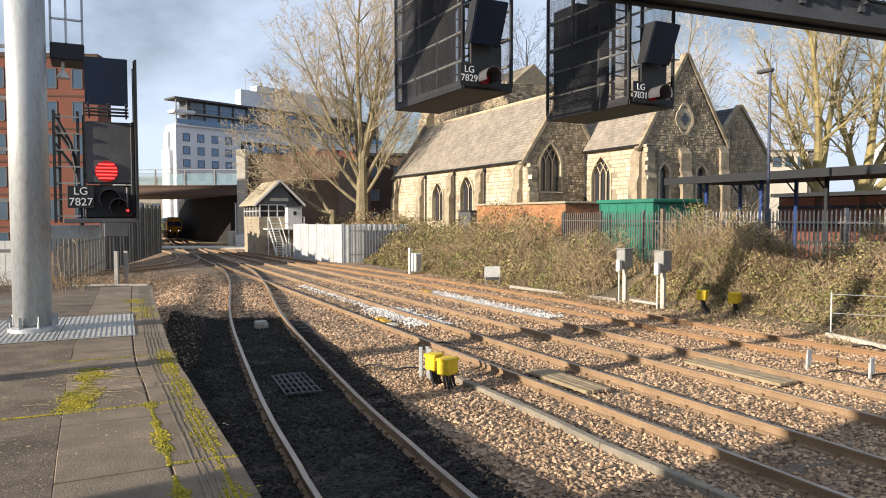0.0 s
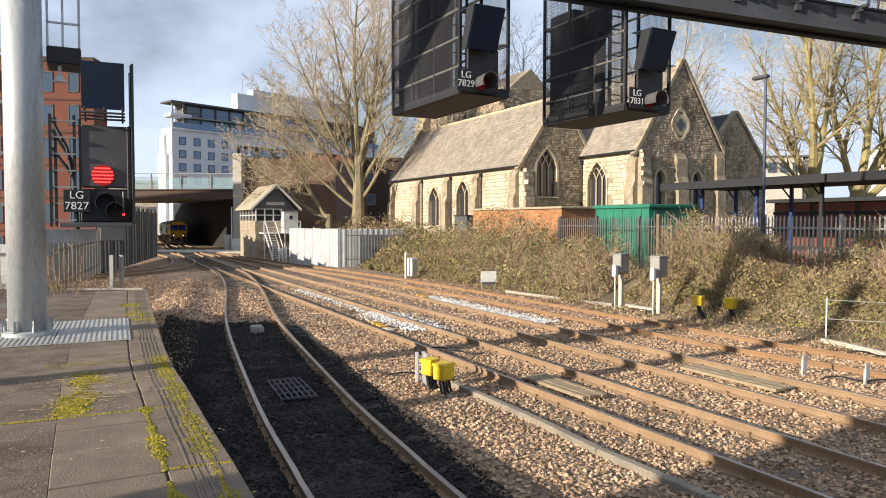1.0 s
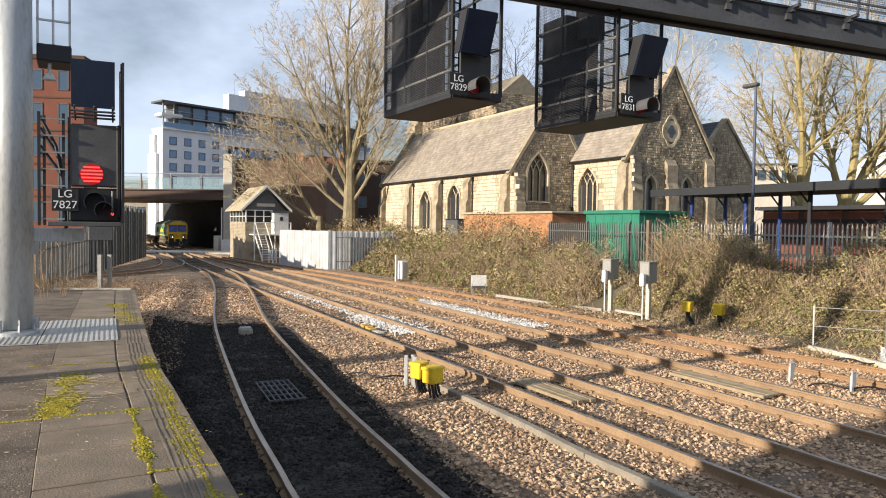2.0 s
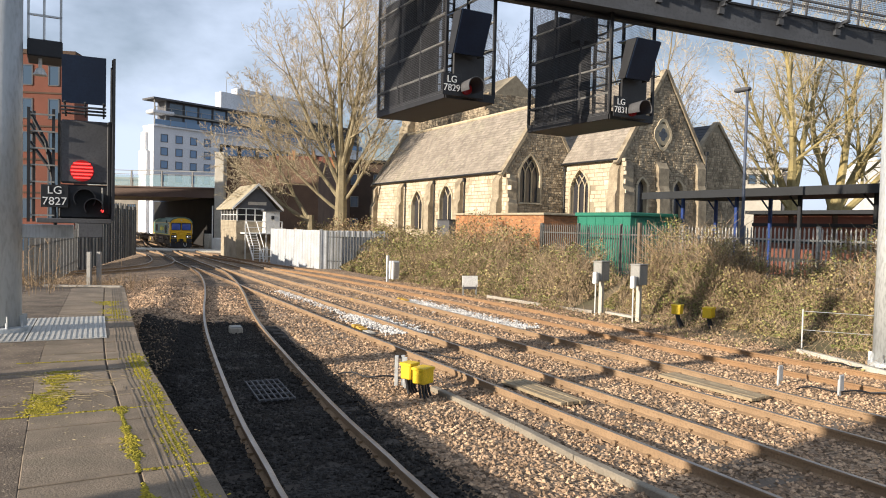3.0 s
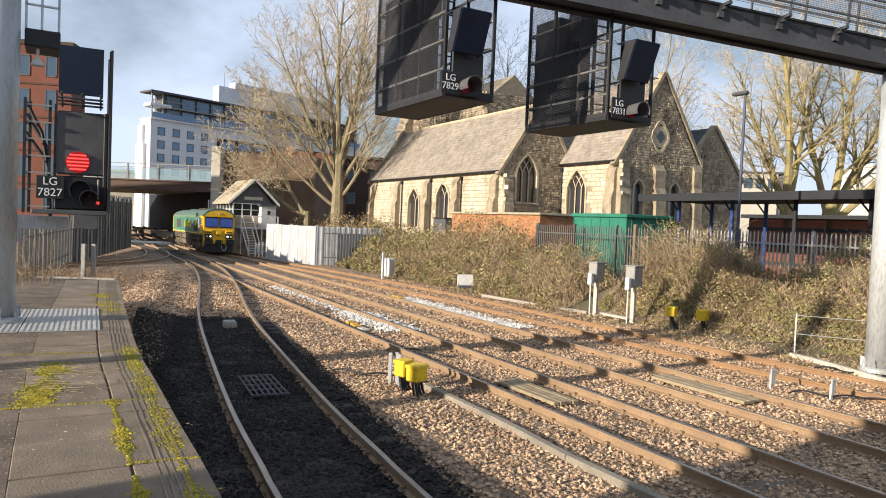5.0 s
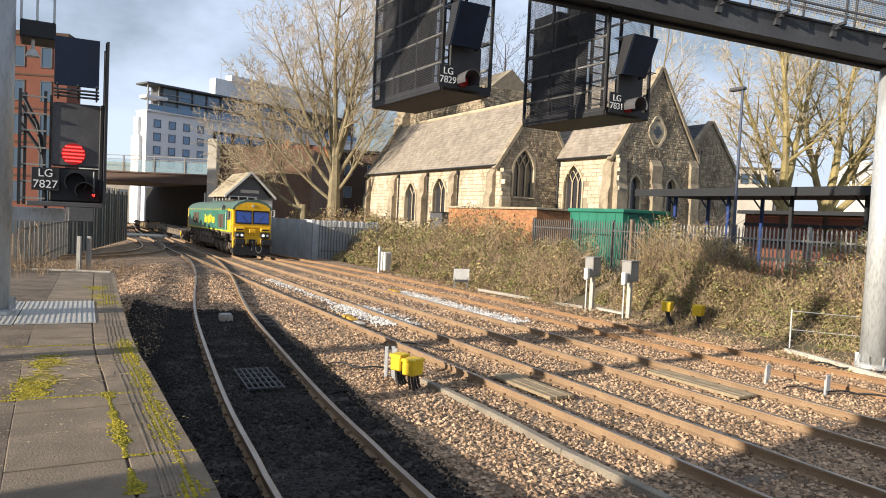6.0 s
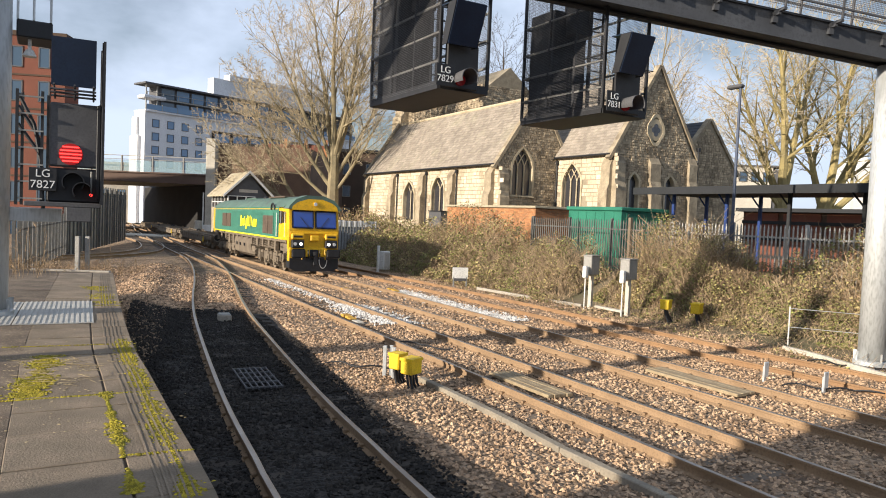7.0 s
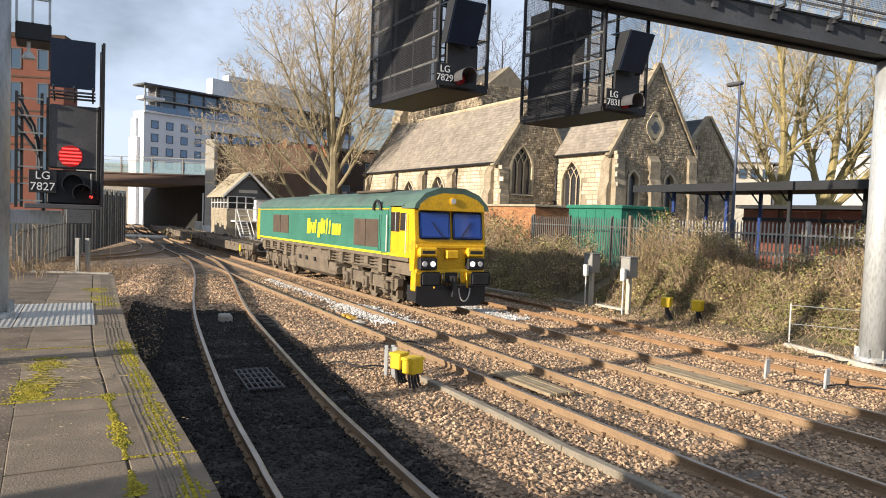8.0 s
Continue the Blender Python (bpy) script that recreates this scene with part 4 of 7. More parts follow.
for y in (-1.335, 1.325):
    part("cab_side_panel", boxes((-1.76, -1.66, y, y + 0.01, 1.64, 3.2)), M_LGREEN, loco, "green panel behind the cab window")
    sgn = -1 if y < 0 else 1
    part("stripe", boxes((-19.9, -0.95, y - 0.004, y + 0.014, 1.63, 1.71)), M_LSTRIPE, loco, "bright yellow waist stripe")
    part("stripe", boxes((-19.9, -1.8, y - 0.002, y + 0.012, 3.13, 3.165)), M_LYELLOW, loco, "thin orange roof line")
    for x0, x1, z0, z1 in ((-5.05, -2.7, 1.84, 2.8), (-16.9, -14.0, 2.0, 2.88)):
        gr = part("grille", boxes((x0, x1, y - 0.006, y + 0.016, z0, z1)), M_GRILLE, loco, "brown ventilation grille")
        for q in range(int((z1 - z0) / 0.07)):
            part("louvre", boxes((x0 + 0.04, x1 - 0.04, y + sgn * 0.012 - 0.01, y + sgn * 0.012 + 0.01, z0 + 0.03 + q * 0.07, z0 + 0.055 + q * 0.07)), M_GRILLE, gr)
        part("post", boxes(((x0 + x1) / 2 - 0.03, (x0 + x1) / 2 + 0.03, y + sgn * 0.02 - 0.015, y + sgn * 0.02 + 0.015, z0, z1)), M_GRILLE, gr)
    for q in range(18):
        part("body_rib", boxes((-13.8, -5.2, y + sgn * 0.004 - 0.006, y + sgn * 0.004 + 0.006, 1.78 + q * 0.07, 1.792 + q * 0.07)), M_LGREEN, loco)
    # lettering replaced by plain bars in the operator's colour
    for q, (w, h, dz) in enumerate(((0.40, 0.66, 0.0), (0.26, 0.44, -0.07), (0.30, 0.44, -0.07), (0.16, 0.56, 0.0), (0.34, 0.62, -0.15), (0.32, 0.62, 0.02), (0.22, 0.54, 0.0), (0.15, 0.64, 0.02), (0.15, 0.54, 0.0), (0.33, 0.44, -0.07), (0.31, 0.44, -0.07), (0.26, 0.44, -0.07))):
        xx = -10.9 + q * 0.375
        bm = bmesh.new()
        prism(bm, [(xx, 2.42 + dz - h / 2), (xx + w, 2.42 + dz - h / 2), (xx + w + 0.08, 2.42 + dz + h / 2), (xx + 0.08, 2.42 + dz + h / 2)], "y", y + sgn * 0.012 - 0.004, y + sgn * 0.012 + 0.004)
        part("lettering_bar", bm, M_LSTRIPE, loco, "bright yellow painted bar")
    part("cab_side_window", boxes((-1.64, -0.98, y - 0.006, y + 0.016, 2.42, 3.04), bevel=0.004), M_SIDEGLASS, loco, "dark cab side window")
    bm = bmesh.new()
    prism(bm, [(-0.92, sgn * 1.335), (-0.44, sgn * 1.268), (-0.44, sgn * 1.24), (-0.92, sgn * 1.30)], "z", 2.46, 3.02)
    part("cab_quarter_window", bm, M_SIDEGLASS, loco, "dark front quarter window")
    part("window_bar", boxes((-1.27, -1.23, y + sgn * 0.008 - 0.012, y + sgn * 0.008 + 0.012, 2.42, 3.04)), M_GALV, loco)
    for x in (-1.85, -2.5):
        bm = bmesh.new()
        tube(bm, (x, y + sgn * 0.06, 1.75), (x, y + sgn * 0.06, 2.95), 0.022, 0.022, 8)
        part("handrail", bm, M_LGREEN if x < -2 else M_WHITE, loco)
    part("cab_door", boxes((-2.42, -1.9, y - 0.004, y + 0.014, 1.66, 3.1)), M_LGREEN, loco)
    bm = bmesh.new()
    for k in range(8):
        t0, t1 = radians(180 - k * 22.5), radians(180 - (k + 1) * 22.5)
        tube(bm, (-2.75 + 0.32 * math.cos(t0), y + sgn * 0.05, 3.1 + 0.32 * math.sin(t0)), (-2.75 + 0.32 * math.cos(t1), y + sgn * 0.05, 3.1 + 0.32 * math.sin(t1)), 0.05, 0.05, 6)
    part("exhaust_pipe", bm, M_BLACK, loco)
    for q in range(4):
        part("cab_step", boxes((-2.42, -1.9, y - 0.02, y + 0.05, 0.45 + 0.28 * q, 0.48 + 0.28 * q)), M_UNDER, loco)
    for q in range(13):
        x = -19.2 + q * 1.36
        part("underframe_box", boxes((x, x + random.uniform(0.25, 0.55), y - sgn * 0.2 - 0.10, y - sgn * 0.2 + 0.10, random.uniform(0.85, 1.25), 1.6), bevel=0.01), M_UNDER, loco)
part("solebar", boxes((-20.6, -0.05, -0.98, 0.98, 1.02, 1.62)), M_UNDER, loco, "grimy underframe")
for sgn in (-1, 1):
    part("walkway_edge", boxes((-19.9, -0.35, sgn * 1.24 - 0.05, sgn * 1.24 + 0.05, 1.50, 1.61)), M_UNDER, loco, "grimy body sill")
    for q in range(4):
        bm = bmesh.new()
        tube(bm, (-19.5, sgn * (1.10 + 0.02 * q), 1.44 - 0.12 * q), (-2.6, sgn * (1.10 + 0.02 * q), 1.46 - 0.11 * q), 0.03, 0.03, 6)
        part("air_pipe", bm, M_UNDER, loco, "dusty pipe run")
    for x in (-7.6, -13.6):
        bm = bmesh.new()
        tube(bm, (x - 0.45, sgn * 1.08, 0.72), (x + 0.45, sgn * 1.08, 0.72), 0.16, 0.16, 14)
        part("air_tank", bm, M_UNDER, loco, "small cylindrical air tank")
bm = bmesh.new()
prism(bm, [(-1.2, 1.42), (-1.27, 1.1), (-1.18, 0.52), (-0.8, 0.32), (0.8, 0.32), (1.18, 0.52), (1.27, 1.1), (1.2, 1.42)], "x", -12.9, -8.2)
part("fuel_tank", bm, M_UNDER, loco, "rounded grey-brown fuel tank")
for x in (-12.2, -11.2, -10.0):
    part("tank_plate", boxes((x, x + 0.25, -1.30, -1.262, 0.92, 1.1)), M_BLACK, loco)
part("equipment_box", boxes((-8.4, -7.4, -1.2, 1.2, 0.5, 1.0), bevel=0.04), M_UNDER, loco)
part("equipment_box", boxes((-14.0, -13.1, -1.2, 1.2, 0.45, 1.0), bevel=0.04), M_UNDER, loco)
bogie(loco, (-2.3, -4.2, -6.2), 0.53)
bogie(loco, (-14.6, -16.5, -18.5), 0.53)
# cab front
for s in (-1, 1):
    c = 0.58 * s
    m = Matrix.Translation((0.0, c, 2.66)) @ Matrix.Rotation(radians(-8.2), 4, "Y")
    bm = bmesh.new()
    box(bm, -0.02, 0.03, -0.54, 0.54, -0.44, 0.44, 0.05, m)
    wn2 = part("windscreen_frame", bm, M_BLACK, loco, "black rubber windscreen frame")
    bm = bmesh.new()
    box(bm, 0.0, 0.036, -0.50, 0.50, -0.40, 0.40, 0.04, m)
    part("windscreen", bm, M_CABGLASS, wn2, "blue-tinted windscreen glass")
    bm = bmesh.new()
    tube(bm, m @ Vector((0.05, -0.3 * s, -0.42)), m @ Vector((0.05, 0.12 * s, 0.1)), 0.012, 0.012, 5)
    part("wiper", bm, M_BLACK, wn2)
    part("lamp_box", boxes((0.0, 0.22, c * 1.45 - 0.30, c * 1.45 + 0.30, 1.28, 1.66), bevel=0.03), M_BLACK, loco, "black lamp cluster housing")
    for dy in (-0.14, 0.14):
        bm = bmesh.new()
        tube(bm, (0.21, c * 1.45 + dy, 1.47), (0.25, c * 1.45 + dy, 1.47), 0.085, 0.08, 18)
        lit = (dy * s) < 0
        part("headlamp", bm, M_HEADLIT if lit else M_LENS, loco, "lit round headlamp" if lit else "clear round lamp")
    part("lamp_brow", boxes((0.0, 0.2, c * 1.45 - 0.32, c * 1.45 + 0.32, 1.68, 1.98), bevel=0.05), M_LYELLOW, loco)
    part("number_bar", boxes((0.195, 0.205, c * 1.45 - 0.22, c * 1.45 + 0.22, 1.78, 1.88)), M_BLACK, loco)
    bm = bmesh.new()
    tube(bm, (0.0, 0.87 * s, 1.02), (0.42, 0.87 * s, 1.02), 0.13, 0.12, 16)
    box(bm, 0.40, 0.47, 0.87 * s - 0.34, 0.87 * s + 0.34, 0.80, 1.24, 0.06)
    part("buffer", bm, M_BLACK, loco, "black oblong buffer")
    part("buffer_step", boxes((-0.2, 0.12, s * 1.12 - 0.14, s * 1.12 + 0.14, 0.62, 1.2), bevel=0.03), M_LYELLOW, loco)
part("nose", boxes((-0.02, 0.10, -1.22, 1.22, 1.95, 2.06), bevel=0.02), M_LYELLOW, loco)
part("nose_step", boxes((0.0, 0.2, -0.22, 0.22, 1.62, 1.9), bevel=0.04), M_LYELLOW, loco)
part("buffer_beam", boxes((-0.2, 0.10, -1.22, 1.22, 0.85, 1.3), bevel=0.03), M_LYELLOW, loco, "yellow buffer beam")
for y in (-0.62, -0.3, 0.28, 0.55):
    bm = bmesh.new()
    tube(bm, (0.12, y, 1.18), (0.2, y, 0.72), 0.03, 0.03, 6)
    part("brake_pipe", bm, M_LYELLOW if abs(y) > 0.5 else M_BLACK, loco)
bm = bmesh.new()
for k in range(10):
    t0, t1 = radians(180 + 18 * k), radians(180 + 18 * (k + 1))
    tube(bm, (0.24, 0.42 + 0.2 * math.cos(t0), 0.72 + 0.42 * math.sin(t0)), (0.24, 0.42 + 0.2 * math.cos(t1), 0.72 + 0.42 * math.sin(t1)), 0.02, 0.02, 5)
part("air_hose", bm, M_WHITE, loco, "pale looped air hose")
part("coupling_hook", boxes((0.1, 0.42, -0.06, 0.06, 0.92, 1.1), (0.3, 0.4, -0.1, 0.1, 0.45, 0.95), bevel=0.02), M_BLACK, loco)
part("coupling_pocket", boxes((0.08, 0.115, -0.22, 0.22, 0.86, 1.2)), M_BLACK, loco)
bm = bmesh.new()
prism(bm, [(-1.22, 0.78), (1.22, 0.78), (1.22, 0.30), (0.95, 0.14), (-0.95, 0.14), (-1.22, 0.30)], "x", 0.10, 0.17)
prism(bm, [(-1.22, 0.78), (-1.22, 0.30), (-1.16, 0.30), (-1.16, 0.78)], "x", -0.5, 0.12)
prism(bm, [(1.22, 0.78), (1.22, 0.30), (1.16, 0.30), (1.16, 0.78)], "x", -0.5, 0.12)
part("snow_plough", bm, M_BLACK, loco, "dark grey snow plough plate")
bm = bmesh.new()
tube(bm, (-0.12, 0, 3.42), (0.13, 0, 3.42), 0.13, 0.12, 16)
hl = part("top_headlamp", bm, M_LYELLOW, loco)
bm = bmesh.new()
tube(bm, (0.125, 0, 3.42), (0.14, 0, 3.42), 0.09, 0.085, 16)
part("lens", bm, M_LENS, hl)
for s in (-1, 1):
    bm = bmesh.new()
    tube(bm, (-0.42, s * 1.36, 1.75), (-0.42, s * 1.36, 3.0), 0.016, 0.016, 6)
    part("handrail", bm, M_WHITE, loco)


def flat_wagon(m):
    w = thing("flat_wagon", m, "empty low container flat wagon coupled behind the locomotive", "rail wagon", "flat wagons of the train")
    for s in (-1, 1):
        bm = bmesh.new()
        prism(bm, [(0, 0.78), (0, 1.05), (-19.2, 1.05), (-19.2, 0.78), (-16.5, 0.72), (-14.5, 0.52), (-4.7, 0.52), (-2.7, 0.72)], "y", s * 1.2 - 0.06, s * 1.2 + 0.06)
        part("side_sill", bm, M_UNDER, w, "grimy side sill")
        for q in range(14):
            part("lashing_ring", boxes((-1.2 - q * 1.3, -1.1 - q * 1.3, s * 1.28 - 0.03, s * 1.28 + 0.03, 0.82, 1.0)), M_UNDER, w)
    for q in range(12):
        x = -0.3 - q * 1.68
        part("cross_member", boxes((x - 0.12, x + 0.12, -1.2, 1.2, 0.86, 1.02)), M_UNDER, w)
    part("centre_sill", boxes((-19.2, 0, -0.3, 0.3, 0.7, 1.0)), M_UNDER, w)
    for x in (-0.5, -6.6, -12.7, -18.7):
        for s in (-1, 1):
            part("spigot", boxes((x - 0.1, x + 0.1, s * 1.1 - 0.08, s * 1.1 + 0.08, 1.05, 1.18), bevel=0.02), M_UNDER, w)
    for s in (-1, 1):
        for x, d in ((0.0, 0.5), (-19.2, -0.5)):
            bm = bmesh.new()
            tube(bm, (x, 0.87 * s, 0.98), (x + d, 0.87 * s, 0.98), 0.11, 0.11, 10)
            tube(bm, (x + d, 0.87 * s, 0.98), (x + d * 1.1, 0.87 * s, 0.98), 0.23, 0.23, 14)
            part("buffer", bm, M_BLACK, w)
    part("brake_wheel", boxes((-3.6, -3.2, -1.3, -1.26, 0.55, 0.95)), M_YELLOW, w)
    bogie(w, (-1.7, -3.5), 0.42)
    bogie(w, (-15.7, -17.5), 0.42)
    return w


wagons = [flat_wagon(Matrix()) for _ in range(3)]

# ---- church ----
church = thing("church", at(0, 0), "limestone parish church with slate roofs and pointed windows", "church")


def arch_half(v, sill, spring, apex, hw):
    if v < sill or v > apex:
        return 0.0
    return hw if v <= spring else hw * (1 - ((v - spring) / (apex - spring)) ** 1.9)


def in_arch(u, v, holes, grow=0.0):
    return any(abs(u - c) < arch_half(v, s - grow, p, q + grow, w + grow) for c, w, s, p, q in holes)


def stone_wall(name, parent, put, inside, span, holes, course, lengths, mortar, stone, label, proud=0.03):
    """A mortared wall face with single stones standing proud; put(u, v, out) gives a place on it."""
    u0, u1, v0, v1 = span
    cell = 0.13
    verts, faces, cache = [], [], {}
    nu, nv = int((u1 - u0) / cell), int((v1 - v0) / cell)

    def vert(i, j):
        if (i, j) not in cache:
            cache[i, j] = len(verts)
            verts.append(put(u0 + i * cell, v0 + j * cell, 0.0))
        return cache[i, j]
    for i in range(nu):
        for j in range(nv):
            u, v = u0 + (i + 0.5) * cell, v0 + (j + 0.5) * cell
            if inside(u, v) and not in_arch(u, v, holes):
                faces.append((vert(i, j), vert(i + 1, j), vert(i + 1, j + 1), vert(i, j + 1)))
    face = part(name, soup(name, verts, faces, mortar), mortar, parent, label)
    verts, faces = [], []
    v = v0
    while v < v1:
        h = course * random.uniform(0.75, 1.25)
        u = u0 - random.random() * 0.3
        while u < u1:
            w = random.uniform(*lengths)
            c, d = u + w / 2, v + h / 2
            if inside(u + 0.02, d + h * 0.4) and inside(u + w - 0.02, d + h * 0.4) and not in_arch(c, d, holes, 0.06) and not in_arch(u, d, holes) and not in_arch(u + w, d, holes):
                o, g, out = len(verts), 0.012, proud * random.uniform(0.4, 1.3)
                j = [random.uniform(-0.01, 0.01) for _ in range(4)]
                ring = [(u + g, v + g + j[0]), (u + w - g, v + g + j[1]), (u + w - g, v + h - g + j[2]), (u + g, v + h - g + j[3])]
                verts += [put(a, b, -0.01) for a, b in ring] + [put(c + (a - c) * 0.93, d + (b - d) * 0.9, out) for a, b in ring]
                faces += [(o + 4, o + 5, o + 6, o + 7)] + [(o + q, o + (q + 1) % 4, o + 4 + (q + 1) % 4, o + 4 + q) for q in range(4)]
            u += w
        v += h
    part("stonework", soup("stonework", verts, faces, stone), stone, face, "coursed building stones", kind="stuff")
    return face


def window(parent, put, c, hw, sill, spring, apex, lights, label="pointed stone-traceried window"):
    """A deep arched window: dressed surround, reveals, glass, mullions and tracery."""
    n = 12
    left = [(-arch_half(v, sill, spring, apex, hw), v) for v in [sill, spring] + [spring + (apex - spring) * (q / n) for q in range(1, n + 1)]]
    out = left + [(-u, v) for u, v in left[-2::-1]]
    verts, faces = [], []
    for grow, d in ((0.17, 0.02), (0.17, 0.06), (0.02, 0.06), (0.0, -0.32)):
        k = 1 + grow / hw
        verts += [put(c + u * k, v + (grow * 0.9 if v > spring else 0), d) for u, v in out]
    m = len(out)
    for r in range(3):
        faces += [(r * m + q, r * m + q + 1, (r + 1) * m + q + 1, (r + 1) * m + q) for q in range(m - 1)]
    w = part("window", soup("window", verts, faces, M_DRESSED), M_DRESSED, parent, label)
    gv = [put(c + u * 1.02, v, -0.28) for u, v in out]
    part("pane", soup("pane", gv, [tuple(range(len(gv)))], M_LEADED), M_LEADED, w, "dark leaded glass")
    bm = bmesh.new()
    for q in range(1, lights):
        u = -hw + 2 * hw * q / lights
        hi = spring + (apex - spring) * 0.12
        tube(bm, put(c + u, sill, -0.2), put(c + u, hi, -0.2), 0.055, 0.055, 6)
        for sgn in (-1, 1):
            p0 = (u, hi)
            for r in range(1, 6):
                f = r / 5
                v = hi + (apex - hi) * 0.72 * f
                uu = u + sgn * hw * 0.62 * f ** 1.5
                lim = arch_half(v, sill, spring, apex, hw)
                p1 = (max(-lim, min(lim, uu)), v)
                tube(bm, put(c + p0[0], p0[1], -0.2), put(c + p1[0], p1[1], -0.2), 0.045, 0.045, 5)
                p0 = p1
    part("tracery", bm, M_DRESSED, w, "pale stone mullions")
    bm = bmesh.new()
    p, q = Vector(put(c - hw - 0.2, sill - 0.12, 0)), Vector(put(c + hw + 0.2, sill - 0.12, 0))
    n1 = Vector(put(c, sill, 1)) - Vector(put(c, sill, 0))
    up = Vector((0, 0, 0.13))
    v8 = [bm.verts.new(x) for x in (p - n1 * 0.3, q - n1 * 0.3, q + n1 * 0.14, p + n1 * 0.14, p - n1 * 0.3 + up, q - n1 * 0.3 + up, q + n1 * 0.10 + up * 0.6, p + n1 * 0.10 + up * 0.6)]
    for f in ((0, 3, 2, 1), (4, 5, 6, 7), (0, 1, 5, 4), (1, 2, 6, 5), (2, 3, 7, 6), (3, 0, 4, 7)):
        bm.faces.new([v8[i] for i in f])
    part("sill", bm, M_DRESSED, w)


def slates(parent, put, length, height, label, material, inside=None, wide=0.34, gauge=0.27):
    """A roof slope of single overlapping slates; put(u along the eave, w up the slope, out)."""
    verts, faces = [], []
    base = [put(0, 0, -0.06), put(length, 0, -0.06), put(length, height, -0.06), put(0, height, -0.06)]
    roof = part("roof", soup("roof", base, [(0, 1, 2, 3)], material), material, parent, label)
    w, row = -0.05, 0
    while w < height:
        u = -(row % 2) * wide / 2
        while u < length:
            a, b = max(u, 0), min(u + wide - 0.012, length)
            if b - a > 0.05 and (inside is None or inside((a + b) / 2, w)):
                o, e, t = len(verts), random.uniform(-0.012, 0.012), random.uniform(0.022, 0.034)
                top = min(w + gauge * 1.15, height)
                verts += [put(a, w + e, 0.0), put(b, w + e, 0.0), put(a, w + e, t), put(b, w + e, t), put(b, top, 0.006), put(a, top, 0.006)]
                faces += [(o, o + 1, o + 3, o + 2), (o + 2, o + 3, o + 4, o + 5)]
            u += wide
        w += gauge
        row += 1
    part("slating", soup("slating", verts, faces, material), material, roof, "small worn slates", kind="stuff")
    return roof


def coping(parent, p, q, wide, tall, side):
    """A raised coping stone run along a gable slope from p to q; side: the outward way."""
    p, q, side = Vector(p), Vector(q), Vector(side)
    d = (q - p).normalized()
    up = side.cross(d).normalized()
    up = up if up.z > 0 else -up
    n = max(1, int((q - p).length / 0.9))
    for k in range(n):
        bm = bmesh.new()
        a, b = p.lerp(q, k / n) + d * 0.008, p.lerp(q, (k + 1) / n) - d * 0.008
        v = [bm.verts.new(c + side * s * wide + up * t * tall) for c in (a, b) for s in (-1, 1) for t in (-0.4, 1)]
        for f in ((0, 1, 3, 2), (4, 6, 7, 5), (0, 4, 5, 1), (2, 3, 7, 6), (0, 2, 6, 4), (1, 5, 7, 3)):
            bm.faces.new([v[i] for i in f])
        part("coping_stone", bm, M_WORNSTONE, parent)


def buttress(parent, x0, x1, y0, y1, z0, z1, sink, out_axis):
    """A stepped buttress with a sloping head; out_axis: 'y' leans on a wall that faces -y, 'x' on one that faces +x."""
    bm = bmesh.new()
    if out_axis == "y":
        prism(bm, [(y1, z0), (y0, z0), (y0, z1 - sink - 1.6), (y0 + (y1 - y0) * 0.35, z1 - sink - 1.2), (y0 + (y1 - y0) * 0.35, z1 - sink), (y1, z1)], "x", x0, x1)
    else:
        prism(bm, [(x0, z0), (x1, z0), (x1, z1 - sink - 1.6), (x1 - (x1 - x0) * 0.35, z1 - sink - 1.2), (x1 - (x1 - x0) * 0.35, z1 - sink), (x0, z1)], "y", y0, y1)
    part("buttress", bm, M_WORNSTONE, parent, "weathered dressed-stone buttress")


def plain_walls(parent, x0, x1, y0, y1, z0, eave, ridge, inset=0.5):
    bm = bmesh.new()
    prism(bm, [(y0 + inset, z0), (y1 - inset, z0), (y1 - inset, eave - 0.1), ((y0 + y1) / 2, ridge - 0.75), (y0 + inset, eave - 0.1)], "x", x0, x1 - inset)
    return part("core_wall", bm, M_MORTAR, parent)


def downpipe(parent, x, y, z0, z1):
    bm = bmesh.new()
    tube(bm, (x, y, z0), (x, y, z1), 0.055, 0.055, 8)
    box(bm, x - 0.11, x + 0.11, y - 0.1, y + 0.1, z1 - 0.2, z1 + 0.08)
    part("downpipe", bm, M_BLACK, parent, "black rainwater pipe")


# aisle, whose long wall faces the railway
AX0, AX1, AY0, AYR, AY1, AEV, ARG = -64.2, -41.4, 27.8, 31.1, 34.4, 6.85, 11.9
plain_walls(church, AX0, AX1, AY0, AY1, 0.4, AEV, ARG)
holes = [(-55.1, 1.0, 2.6, 4.6, 5.9), (-49.95, 1.0, 2.9, 4.95, 6.25), (-60.9, 0.01, 0, 0.1, 0.2)]
flank = lambda u, v, d: (u, AY0 - d, v)  # noqa: E731
stone_wall("aisle_wall", church, flank, lambda u, v: True, (AX0, AX1, 0.6, AEV), holes, 0.27, (0.32, 0.75), M_MORTAR, M_ASHLAR, "pale cream limestone wall")
for c, w, s0, p, q in holes[:2]:
    window(church, flank, c, w, s0, p, q, 2)
for x in (-64.0, -58.2, -52.5, -47.6, -42.2):
    buttress(church, x - 0.42, x + 0.42, AY0 - 0.5, AY0, 0.5, AEV - 0.15, 0.5, "y")
for x in (-57.3, -51.8, -46.9):
    downpipe(church, x, AY0 - 0.12, 0.8, AEV - 0.3)
slope = math.hypot(AYR - AY0 + 0.3, ARG - AEV)
su = Vector((0, AYR - AY0 + 0.3, ARG - AEV)) / slope
